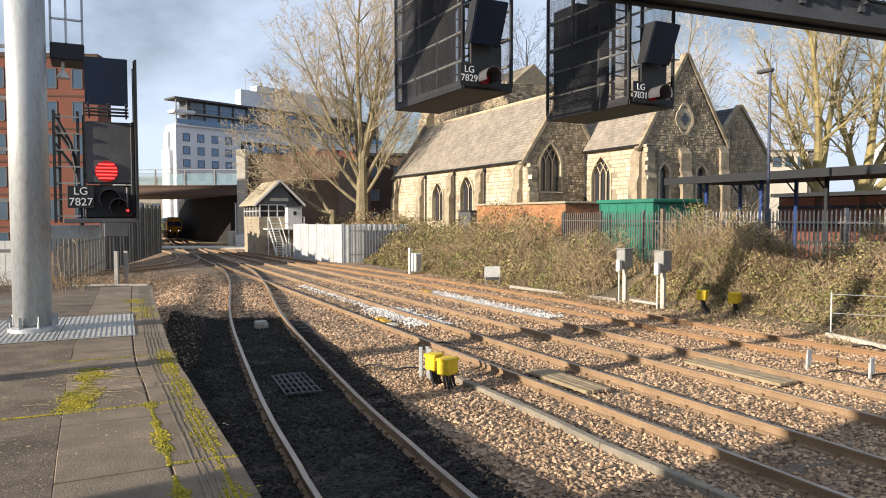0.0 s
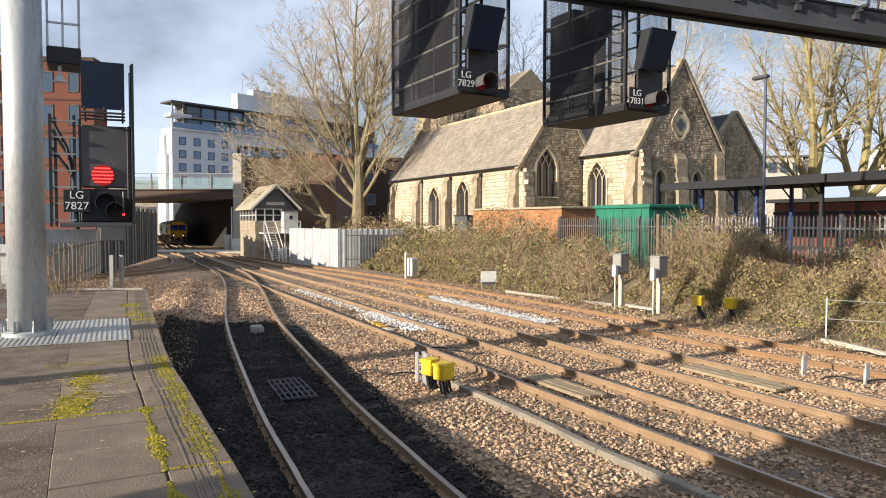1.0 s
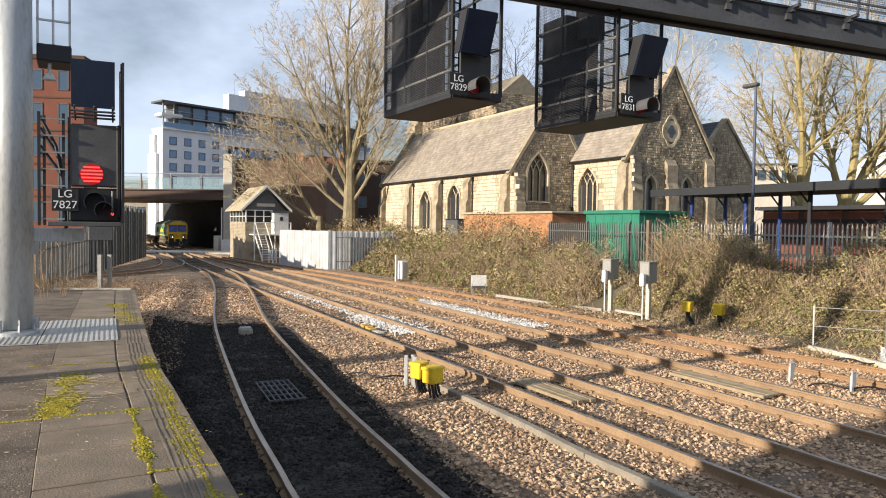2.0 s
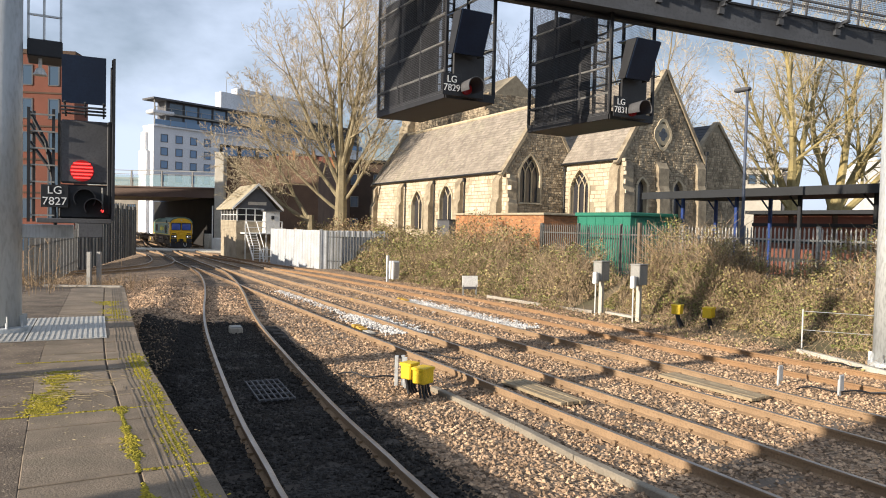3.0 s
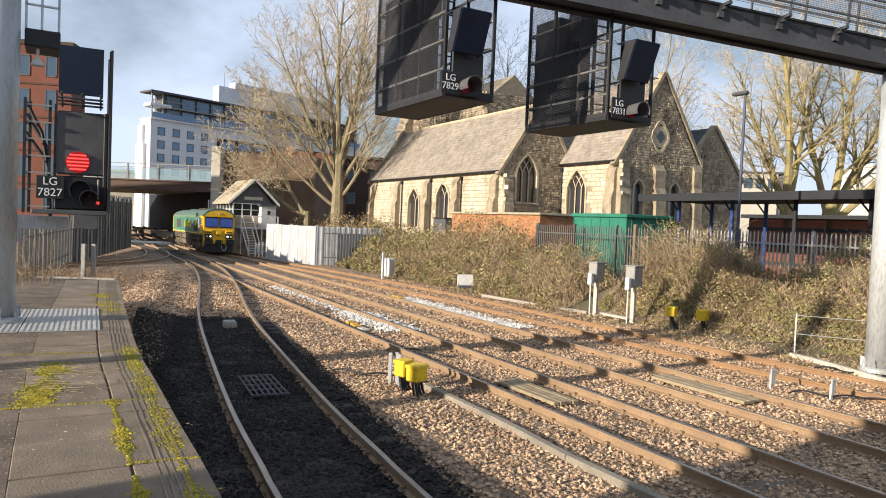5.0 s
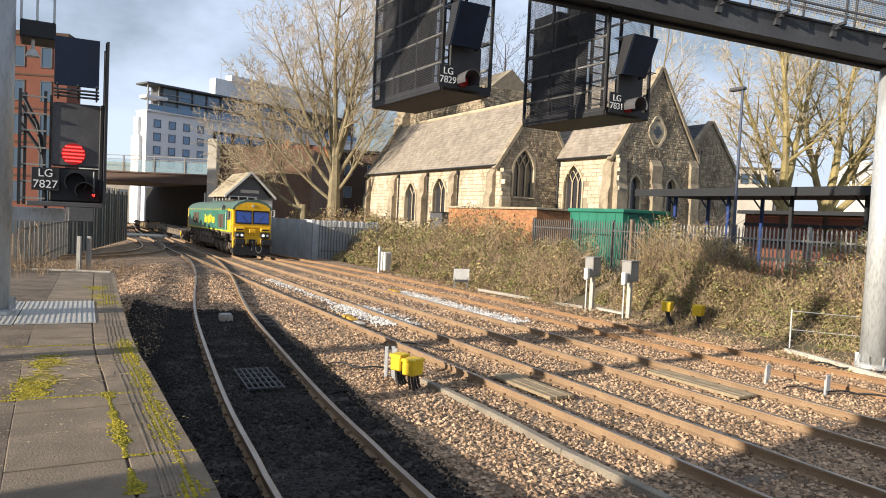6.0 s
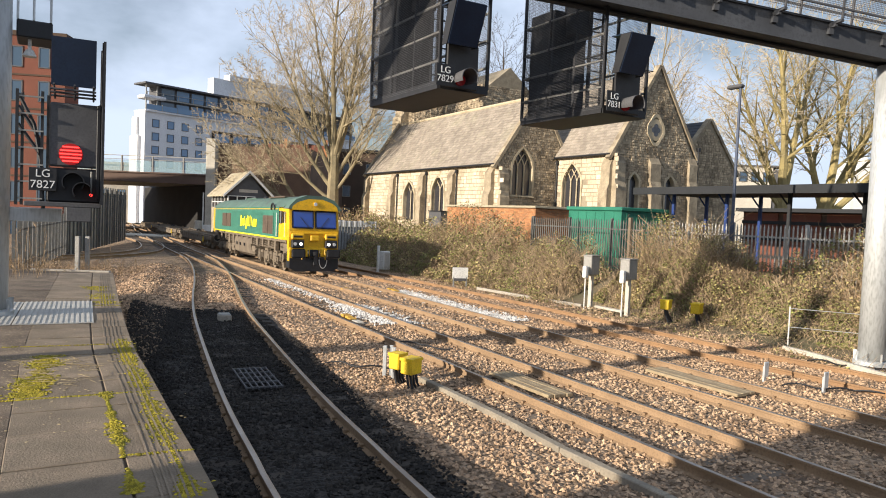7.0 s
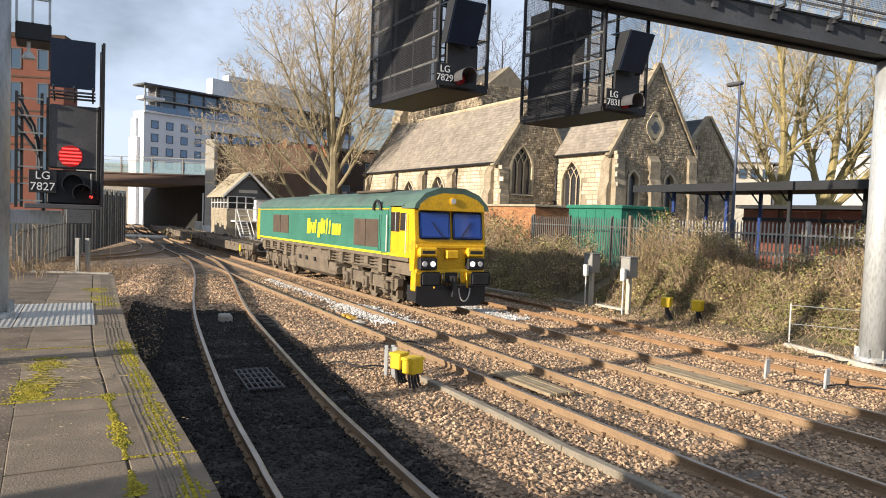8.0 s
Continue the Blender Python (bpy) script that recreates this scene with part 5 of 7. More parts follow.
so = Vector((0, -su.z, su.y))
roof_put = lambda u, w, d: tuple(Vector((AX0 + u, AY0 - 0.3, AEV)) + su * w + so * d)  # noqa: E731
slates(church, roof_put, AX1 - AX0 - 0.3, slope, "brown-grey slate roof with pale lichen", M_SLATE)
slates(church, lambda u, w, d: tuple(Vector((AX0 + u, AY1 + 0.3, AEV)) + Vector((0, -su.y, su.z)) * w + Vector((0, su.z, su.y)) * d), AX1 - AX0 - 0.3, slope, "brown-grey slate roof", M_SLATE, wide=0.8, gauge=0.6)
bm = bmesh.new()
tube(bm, (AX0, AYR, ARG + 0.02), (AX1 - 0.2, AYR, ARG + 0.02), 0.14, 0.14, 8)
part("ridge_tiles", bm, M_DRESSED, church)
bm = bmesh.new()
tube(bm, (AX0, AY0 - 0.33, AEV - 0.03), (AX1, AY0 - 0.33, AEV - 0.03), 0.075, 0.075, 8)
part("gutter", bm, M_BLACK, church, "dark eaves gutter")
gable = lambda u, v, d: (AX1 + d, u, v)  # noqa: E731


def under(y0, yr, y1, eave, ridge):
    return lambda u, v: v < eave + (ridge - eave) * min((u - y0) / (yr - y0), (y1 - u) / (y1 - yr)) and y0 < u < y1


h1 = [(29.87, 0.86, 4.75, 6.6, 8.1)]
stone_wall("gable_wall", church, gable, under(AY0, AYR, AY1, AEV, ARG), (AY0, AY1, 0.6, ARG), h1, 0.17, (0.14, 0.42), M_MORTAR, M_RUBBLE, "brown rubble gable wall", 0.045)
window(church, gable, *h1[0], 3)
coping(church, (AX1 - 0.1, AY0 - 0.35, AEV - 0.3), (AX1 - 0.1, AYR, ARG + 0.15), 0.22, 0.16, (1, 0, 0))
coping(church, (AX1 - 0.1, AYR, ARG + 0.15), (AX1 - 0.1, AY1, AEV - 0.1), 0.22, 0.16, (1, 0, 0))
coping(church, (AX0 - 0.05, AY0 - 0.35, AEV - 0.3), (AX0 - 0.05, AYR, ARG + 0.15), 0.22, 0.16, (1, 0, 0))
buttress(church, AX1, AX1 + 0.45, AY0 - 0.02, AY0 + 0.75, 0.5, AEV - 0.2, 0.5, "x")

# chancel with the rose window
CX0, CX1, CY0, CYR, CY1, CEV, CRG = -56.0, -35.5, 33.0, 36.85, 40.8, 7.65, 13.75
plain_walls(church, CX0, CX1, CY0, CY1, 0.4, CEV, CRG)
h2 = [(-39.65, 0.98, 3.5, 5.7, 7.15)]
flank2 = lambda u, v, d: (u, CY0 - d, v)  # noqa: E731
stone_wall("chancel_wall", church, flank2, lambda u, v: True, (AX1, CX1, 0.6, CEV), h2, 0.30, (0.4, 0.85), M_MORTAR, M_ASHLAR, "pale cream limestone wall")
window(church, flank2, *h2[0], 3)
gable2 = lambda u, v, d: (CX1 + d, u, v)  # noqa: E731
h3 = [(34.93, 0.40, 3.3, 5.85, 6.45), (38.35, 0.42, 3.3, 5.85, 6.45), (36.72, 0.42, 8.6, 9.3, 10.4)]
stone_wall("chancel_gable", church, gable2, under(CY0, CYR, CY1, CEV, CRG), (CY0, CY1, 0.6, CRG), h3, 0.16, (0.14, 0.40), M_MORTAR, M_RUBBLE, "dark mottled rubble gable", 0.05)
for h in h3[:2]:
    window(church, gable2, *h, 1, "narrow round-headed stone window")
# quatrefoil rose
rose = bmesh.new()
rc, rz = 36.68, 9.55
lobes = lambda t, r: r * (1 + 0.16 * abs(math.cos(2 * t)) + 0.10 * abs(math.sin(t)) ** 8)  # noqa: E731
rings = []
for r, d in ((0.86, 0.02), (0.84, 0.10), (0.66, 0.08), (0.60, -0.2)):
    rings.append([rose.verts.new((CX1 + d, rc + 0.86 * lobes(t, r) * math.cos(t), rz + lobes(t, r) * math.sin(t) * 1.05)) for t in [k * math.tau / 40 for k in range(40)]])
for r in range(3):
    for k in range(40):
        rose.faces.new((rings[r][k], rings[r][(k + 1) % 40], rings[r + 1][(k + 1) % 40], rings[r + 1][k]))
rw = part("rose_window", rose, M_DRESSED, church, "pale quatrefoil rose window")
bm = bmesh.new()
bm.faces.new([bm.verts.new((CX1 + 0.06, rc + 0.62 * math.cos(k * math.tau / 32), rz + 0.74 * math.sin(k * math.tau / 32))) for k in range(32)])
part("plate_stone", bm, M_DRESSED, rw)
bm = bmesh.new()
for k in range(4):
    t = k * math.pi / 2
    cy, cz = rc + 0.2 * math.cos(t), rz + 0.24 * math.sin(t)
    tube(bm, (CX1 + 0.02, cy, cz), (CX1 + 0.075, cy, cz), 0.2, 0.2, 16)
part("foil_glass", bm, M_LEADED, rw, "dark quatrefoil glass")
coping(church, (CX1 - 0.1, CY0 - 0.35, CEV - 0.35), (CX1 - 0.1, CYR, CRG + 0.2), 0.22, 0.16, (1, 0, 0))
coping(church, (CX1 - 0.1, CYR, CRG + 0.2), (CX1 - 0.1, CY1 + 0.2, CEV + 0.1), 0.22, 0.16, (1, 0, 0))
sl2 = math.hypot(CYR - CY0 + 0.3, CRG - CEV)
su2 = Vector((0, CYR - CY0 + 0.3, CRG - CEV)) / sl2
so2 = Vector((0, -su2.z, su2.y))
slates(church, lambda u, w, d: tuple(Vector((CX0 + u, CY0 - 0.3, CEV)) + su2 * w + so2 * d), CX1 - CX0 - 0.3, sl2, "brown-grey slate chancel roof", M_SLATE)
slates(church, lambda u, w, d: tuple(Vector((CX0 + u, CY1 + 0.3, CEV)) + Vector((0, -su2.y, su2.z)) * w + Vector((0, su2.z, su2.y)) * d), CX1 - CX0 - 0.3, sl2, "brown-grey slate roof", M_SLATE, wide=0.8, gauge=0.6)
bm = bmesh.new()
tube(bm, (AX1, CY0 - 0.33, CEV - 0.03), (CX1, CY0 - 0.33, CEV - 0.03), 0.075, 0.075, 8)
part("gutter", bm, M_BLACK, church, "dark eaves gutter")
downpipe(church, AX1 + 0.15, CY0 - 0.12, 0.8, CEV - 0.3)
buttress(church, CX1, CX1 + 0.45, CY0 - 0.05, CY0 + 0.85, 0.5, CEV, 0.6, "x")
buttress(church, CX1 - 0.85, CX1, CY0 - 0.45, CY0, 0.5, CEV - 0.2, 0.6, "y")
buttress(church, CX1, CX1 + 0.5, 36.15, 37.1, 0.5, 7.7, 0.5, "x")
buttress(church, CX1, CX1 + 0.4, 40.0, 40.8, 0.5, 7.9, 0.5, "x")
downpipe(church, CX1 + 0.12, 40.95, 0.8, 8.6)

# low north chapel
plain_walls(church, -50, -38.0, 42.0, 48.4, 0.4, 7.2, 11.25)
gable3 = lambda u, v, d: (-38.0 + d, u, v)  # noqa: E731
stone_wall("chapel_gable", church, gable3, under(41.6, 45.1, 48.6, 7.2, 11.25), (41.0, 48.6, 0.6, 11.25), [], 0.2, (0.18, 0.5), M_MORTAR, M_RUBBLE, "brown rubble chapel gable", 0.045)
coping(church, (-38.1, 41.6, 7.3), (-38.1, 45.1, 11.4), 0.22, 0.16, (1, 0, 0))
coping(church, (-38.1, 45.1, 11.4), (-38.1, 48.7, 7.2), 0.22, 0.16, (1, 0, 0))
s3 = math.hypot(3.6, 4.1)
slates(church, lambda u, w, d: tuple(Vector((-52 + u, 41.4, 7.1)) + Vector((0, 3.7, 4.2)).normalized() * w + Vector((0, -4.2, 3.7)).normalized() * d), 13.8, math.hypot(3.7, 4.2), "dark wet slate roof", M_DARKSLATE, wide=0.5, gauge=0.35)

# nave rising behind the aisle
plain_walls(church, -74, -57.2, 36, 43, 0.4, 15.2, 18.5, 0.3)
stone_wall("nave_wall", church, lambda u, v, d: (u, 36 - d, v), lambda u, v: True, (-74, -57.2, 10.5, 15.6), [], 0.24, (0.2, 0.6), M_MORTAR, M_RUBBLE, "dark rubble nave wall", 0.05)
stone_wall("nave_end", church, lambda u, v, d: (-57.2 + d, u, v), lambda u, v: True, (36, 43, 9.5, 15.6), [], 0.24, (0.2, 0.6), M_MORTAR, M_RUBBLE, "dark rubble nave wall", 0.05)
buttress(church, -74.4, -72.2, 35.0, 36, 8, 15.9, 0.3, "y")

# ---- bridge, crossing, far buildings ----
bridge = thing("road_bridge", Matrix(), "low road bridge with brown girder and glass parapet", "bridge")
part("girder", boxes((-62, -25.0, 78.0, 78.6, 5.45, 6.35), (-62, -25.0, 77.85, 78.7, 6.35, 6.5), (-62, -25.0, 77.85, 78.7, 5.36, 5.46)), M_BRIDGE, bridge, "brown steel edge girder")
part("deck", boxes((-62, -25.0, 78.6, 101, 5.5, 6.3)), M_CONC, bridge, "concrete deck")
part("pillar", boxes((-26.2, -25.2, 77.2, 78.6, -0.3, 10.4), bevel=0.04), M_PALECONC, bridge, "tall pale concrete pillar")
part("abutment", boxes((-25.2, -15, 78.3, 110, -0.3, 9.8)), M_ABUT, bridge, "dark brown brick abutment")
for k in range(11):
    x = -25.6 - k * 3.4
    part("parapet_post", boxes((x - 0.06, x + 0.06, 78.1, 78.3, 6.5, 8.2)), M_POSTMETAL, bridge)
    part("parapet_pane", boxes((x - 3.25, x - 0.15, 78.2, 78.23, 6.55, 7.75)), M_PARAPET, bridge, "greenish glass parapet pane")
part("parapet_rail", boxes((-62, -25.3, 78.15, 78.27, 8.2, 8.28), (-62, -25.3, 78.15, 78.27, 7.80, 7.86)), M_POSTMETAL, bridge)
# added wall: its near-black colour stands in for the shade under the deck
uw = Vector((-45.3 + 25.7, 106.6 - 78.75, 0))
end = tagged(part("underpass_wall", boxes((0, uw.length, -0.5, 0, -0.3, 5.45)), M_DARK), "near-black wall added beneath the road bridge to stand in for its shade", "wall", "", "structure")
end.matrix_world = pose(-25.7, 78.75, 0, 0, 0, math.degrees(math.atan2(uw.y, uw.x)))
cross = tagged(part("level_crossing", boxes((-44, -21.5, 66.5, 70.5, -0.2, 0.012)), M_PALECONC), "pale level crossing surface across the tracks", "road", "", "structure")
barr = thing("crossing_gear", pose(-25.0, 72.5, 0, 0, 0, -20), "white crossing barrier machines beside the road", "barrier")
part("machine", boxes((-0.5, 0.1, -0.3, 0.3, -0.2, 1.5), bevel=0.03), M_PALECONC, barr)
part("cabinet", boxes((0.5, 2.2, -0.3, 0.4, -0.2, 1.1), bevel=0.03), M_WHITE, barr, "white cabinet")
part("post", boxes((0.25, 0.33, -0.05, 0.05, 0, 4.4)), M_WHITE, barr)


def facade_window(parent, m, x, z, w, h, glass=None, frame=None):
    bm = bmesh.new()
    for r in ((x - w / 2, x + w / 2, -0.06, 0.10, z + h / 2 - 0.09, z + h / 2), (x - w / 2, x + w / 2, -0.06, 0.10, z - h / 2, z - h / 2 + 0.09), (x - w / 2, x - w / 2 + 0.09, -0.06, 0.10, z - h / 2, z + h / 2), (x + w / 2 - 0.09, x + w / 2, -0.06, 0.10, z - h / 2, z + h / 2)):
        box(bm, *r, m=m)
    wd = part("window", bm, frame or M_SIGGREY, parent)
    bm = bmesh.new()
    box(bm, x - w / 2 + 0.09, x + w / 2 - 0.09, -0.02, 0.05, z - h / 2 + 0.09, z + h / 2 - 0.09, m=m)
    part("pane", bm, glass or M_BLUEWIN, wd)


# hotel: local x along its facade, y inwards
hotel = thing("hotel_building", pose(-46.4, 108.7, 0, 0, 0, math.degrees(math.atan2(15, 12))), "white rendered hotel with grey glass top floors", "hotel")
part("wall", boxes((0, 44, 0, 3.2, 0, 17.2)), M_RENDER, hotel, "white rendered facade")
part("stair_tower", boxes((-0.5, 0.0, 1.2, 3.6, 0, 13.5), (-0.4, 0.0, 1.8, 3.2, 13.5, 16.4)), M_RENDER, hotel)
for r in range(7):
    for c in range(4):
        facade_window(hotel, Matrix(), 1.75 + c * 2.5, 15.5 - r * 2.05, 1.2, 1.25)
part("side_bay", boxes((11.6, 44, -0.25, 0, 6, 15.6)), M_DARK, hotel, "dark glazed bay")
for c in range(6):
    facade_window(hotel, Matrix.Translation((0, -0.28, 0)), 13.4 + c * 3.6, 14.3, 3.0, 1.9)
part("terrace_floor", boxes((-0.1, 44, -0.3, 3.2, 17.2, 17.45)), M_RENDER, hotel)
part("penthouse", boxes((2.2, 44, 0.6, 3.0, 17.45, 21.35)), M_SIGGREY, hotel, "set-back glazed penthouse floors")
part("penthouse_floor", boxes((0.2, 44, 0.0, 2.6, 19.25, 19.45)), M_POSTMETAL, hotel)
for c in range(11):
    facade_window(hotel, Matrix.Translation((0, 0.58, 0)), 4.0 + c * 2.6, 20.35, 2.4, 1.7, M_BLUEWIN if c % 4 else M_WINDOW)
    facade_window(hotel, Matrix.Translation((0, 0.58, 0)), 4.0 + c * 2.6, 18.35, 2.4, 1.5, M_BLUEWIN if c % 3 else M_WINDOW)
part("balcony_glass", boxes((0.0, 44, -0.35, -0.30, 17.5, 18.3)), M_BLUEWIN, hotel, "glass balcony rail")
part("roof", boxes((-0.3, 44, -0.5, 3.0, 21.35, 21.62)), M_SIGGREY, hotel, "thin grey overhanging roof")
part("corner_balcony", boxes((-0.3, 3.4, -0.15, 2.0, 19.2, 19.75), bevel=0.15), M_RENDER, hotel)
for c in range(15):
    part("balcony_post", boxes((c * 2.6 - 0.04, c * 2.6 + 0.04, -0.37, -0.29, 17.45, 18.4)), M_POSTMETAL, hotel)
    part("balcony_post", boxes((c * 2.6 + 0.26, c * 2.6 + 0.34, -0.02, 0.04, 19.45, 20.2)), M_POSTMETAL, hotel)
part("balcony_rail", boxes((0.2, 44, -0.03, 0.05, 20.2, 20.26)), M_POSTMETAL, hotel)
for x in (0.2, 2.0):
    part("roof_column", boxes((x - 0.08, x + 0.08, 0.1, 0.26, 17.45, 21.35)), M_POSTMETAL, hotel)
part("plant_room", boxes((12.5, 40, 1.2, 2.9, 21.62, 24.6)), M_RENDER, hotel, "white roof plant room")
part("plant_room", boxes((15.5, 40, 1.0, 2.8, 24.6, 25.6)), M_RENDER, hotel)
bm = bmesh.new()
tube(bm, (14, 2, 24.5), (14, 2, 27), 0.06, 0.04, 6)
part("mast", bm, M_POSTMETAL, hotel)

# red-brick flats behind the platform
flats = thing("brick_flats", pose(-33.5, 62, 0, 0, 0, 8), "red brick apartment block with blue-grey windows", "apartment building")
part("wall", boxes((-40, 0, 0, 3.2, 0, 17.0)), M_REDBRICK, flats, "red brick wall")
part("parapet", boxes((-40.1, 0.1, -0.1, 3.3, 17.0, 17.4)), M_BROWNBRICK, flats)
for r in range(6):
    for c in range(12):
        facade_window(flats, Matrix(), -1.7 - c * 2.2, 15.2 - r * 2.9, 0.95, 1.8, M_WINDOW)
    part("string_course", boxes((-40, 0.02, -0.06, 0, 13.6 - r * 2.9, 13.75 - r * 2.9)), M_BROWNBRICK, flats)
shed = thing("rendered_house", pose(-52.0, 112, 0, 0, 0, 10), "drab rendered house seen beneath the bridge", "house")
part("wall", boxes((-6, 5, 0, 8, 0, 9)), M_CONC, shed, "drab rendered wall")
part("roof", boxes((-6.3, 5.3, -0.3, 8.3, 9, 9.4)), M_BOXROOF, shed)
for c in range(4):
    facade_window(shed, Matrix(), -4.5 + c * 2.6, 4.4, 1.2, 1.5)

# dark block far behind the tree
blk = thing("dark_block", pose(-19, 96, 0, 0, 0, 4), "dark brick warehouse block far behind the trees", "building")
part("wall", boxes((-12, 14, 0, 12, 0, 11.2)), M_BROWNBRICK, blk)
part("roof", boxes((-12.3, 14.3, -0.3, 12.3, 11.2, 11.6)), M_DARK, blk)
for r in range(3):
    for c in range(8):
        facade_window(blk, Matrix(), -10 + c * 3.1, 8.9 - r * 3.0, 1.1, 1.5, M_WINDOW, M_POSTMETAL)
mid = thing("brick_block", pose(-24.0, 92, 0, 0, 0, 0), "brown and orange brick block behind the signal box", "building")
part("wall", boxes((0, 9, 0, 8, 0, 11.5)), M_REDBRICK, mid, "red-brown brick wall")
part("tower", boxes((-0.2, 2.6, -0.4, 6, 0, 9.8)), M_BROWNBRICK, mid)
for k in range(3):
    part("pilaster", boxes((2.9 + k * 2.6, 3.3 + k * 2.6, -0.35, 0, 0, 12.2)), M_BRICK, mid)
part("sloped_roof", boxes((-6.5, -0.4, -1, 6, 8.6, 10.4)), M_BRICK, mid, "tan brick upper wall")

for ob in (bridge, end):
    ob.matrix_world = carry(ob.matrix_world, fall(78))
cross.matrix_world = carry(cross.matrix_world, fall(68.5))

# ---- signal box ----
sbx = thing("signal_box", at(58.2, 13.0), "old cream timber signal box with gabled roof and steps", "signal box")
# local x towards the station, y away from the line
BW, BL = 3.3, 6.0
part("base_wall", boxes((-BL, 0, 0, BW, -0.25, 1.9)), M_CREAM, sbx, "stained cream lower wall")
for k in range(9):
    part("plank", boxes((-BL - 0.02, 0.03, -0.03, BW + 0.03, 1.9 + k * 0.12, 2.01 + k * 0.12)), M_CREAM, sbx)
part("cabin", boxes((-BL + 0.05, -0.05, 0.05, BW - 0.05, 2.9, 3.95)), M_DARK, sbx, "dark window band")
for k in range(6):
    x = -BL + k * BL / 5
    part("window_post", boxes((x - 0.05, x + 0.05, -0.01, 0.09, 2.9, 3.95)), M_WHITE, sbx)
for k in range(4):
    y = k * (BW - 1.15) / 3
    part("window_post", boxes((-0.07, 0.02, y, y + 0.09, 2.9, 3.95)), M_WHITE, sbx)
for z in (2.88, 3.4, 3.9):
    part("glazing_bar", boxes((-BL, 0.015, -0.015, 0.05, z, z + 0.06)), M_WHITE, sbx)
    part("glazing_bar", boxes((-0.05, 0.025, 0, BW - 1.1, z, z + 0.06)), M_WHITE, sbx)
part("porch", boxes((-0.2, 0.85, BW - 1.2, BW, 2.0, 3.75)), M_WHITE, sbx, "white boarded entrance porch")
for k in range(8):
    part("board", boxes((0.85, 0.87, BW - 1.19 + k * 0.15, BW - 1.06 + k * 0.15, 2.0, 3.7)), M_WHITE, sbx)
part("porch_roof", boxes((-0.2, 1.0, BW - 1.35, BW + 0.15, 3.75, 3.88)), M_SIGGREY, sbx)
part("pipe", boxes((0.87, 1.0, BW - 0.72, BW - 0.5, 3.1, 3.4)), M_BLACK, sbx)
ov = 0.38
bm = bmesh.new()
prism(bm, [(-ov, 3.86), (BW / 2, 5.88), (BW + ov, 3.86), (BW + ov, 3.96), (BW / 2, 6.0), (-ov, 3.96)], "x", -BL - 0.3, 0.35)
part("roof", bm, M_BOXROOF, sbx, "lichen-stained pitched roof")
for s in (0, 1):
    bm = bmesh.new()
    if s == 0:
        prism(bm, [(-ov - 0.06, 3.78), (BW / 2, 5.82), (BW / 2, 6.04), (-ov - 0.06, 4.0)], "x", 0.35, 0.41)
    else:
        prism(bm, [(BW + ov + 0.06, 3.78), (BW / 2, 5.82), (BW / 2, 6.04), (BW + ov + 0.06, 4.0)], "x", 0.35, 0.41)
    part("barge_board", bm, M_WHITE, sbx, "pale barge board")
bm = bmesh.new()
prism(bm, [(0, 3.9), (BW, 3.9), (BW / 2, 5.84)], "x", -0.05, 0.0)
part("gable_boarding", bm, M_SIGGREY, sbx, "dark weathered gable boarding")
part("name_board", boxes((0.0, 0.03, BW / 2 - 0.75, BW / 2 + 0.75, 4.25, 4.5)), M_PALECONC, sbx, "pale blank name board")
part("landing", boxes((0.0, 1.6, 0.3, BW, 1.9, 2.0)), M_WHITE, sbx)
for x, y in ((1.55, 0.35), (1.55, BW - 1.3), (1.55, BW)):
    part("rail_post", boxes((x - 0.04, x + 0.04, y - 0.04, y + 0.04, -0.2, 2.95)), M_WHITE, sbx)
for z in (2.4, 2.9):
    part("hand_rail", boxes((1.52, 1.58, 0.35, BW, z, z + 0.06)), M_WHITE, sbx)
for k in range(10):
    part("step", boxes((1.6 + 0.22 * k, 1.86 + 0.22 * k, 0.45, 1.2, 1.75 - 0.19 * k, 1.79 - 0.19 * k)), M_WHITE, sbx)
for y in (0.42, 1.22):
    bm = bmesh.new()
    prism(bm, [(1.5, 1.95), (1.6, 1.75), (3.95, -0.2), (4.05, 0.0)], "y", y - 0.03, y + 0.03)
    part("stringer", bm, M_WHITE, sbx, "white stair string")
    bm = bmesh.new()
    tube(bm, (1.55, y, 2.9), (3.9, y, 0.95), 0.04, 0.04, 6)
    tube(bm, (3.9, y, -0.2), (3.9, y, 0.95), 0.04, 0.04, 6)
    part("hand_rail", bm, M_WHITE, sbx)
pk = thing("picket_fence", at(54.0, 13.8), "white timber picket fence at the foot of the steps", "fence")
for k in range(9):
    part("picket", boxes((-0.02, 0.02, k * 0.28, k * 0.28 + 0.09, -0.2, 1.0)), M_WHITE, pk)
for z in (0.2, 0.75):
    part("rail", boxes((-0.05, -0.02, 0, 2.4, z, z + 0.08)), M_WHITE, pk)

# ---- white corrugated fence ----
wf = thing("sheet_fence", Matrix(), "white corrugated steel sheet fence by the line", "fence")


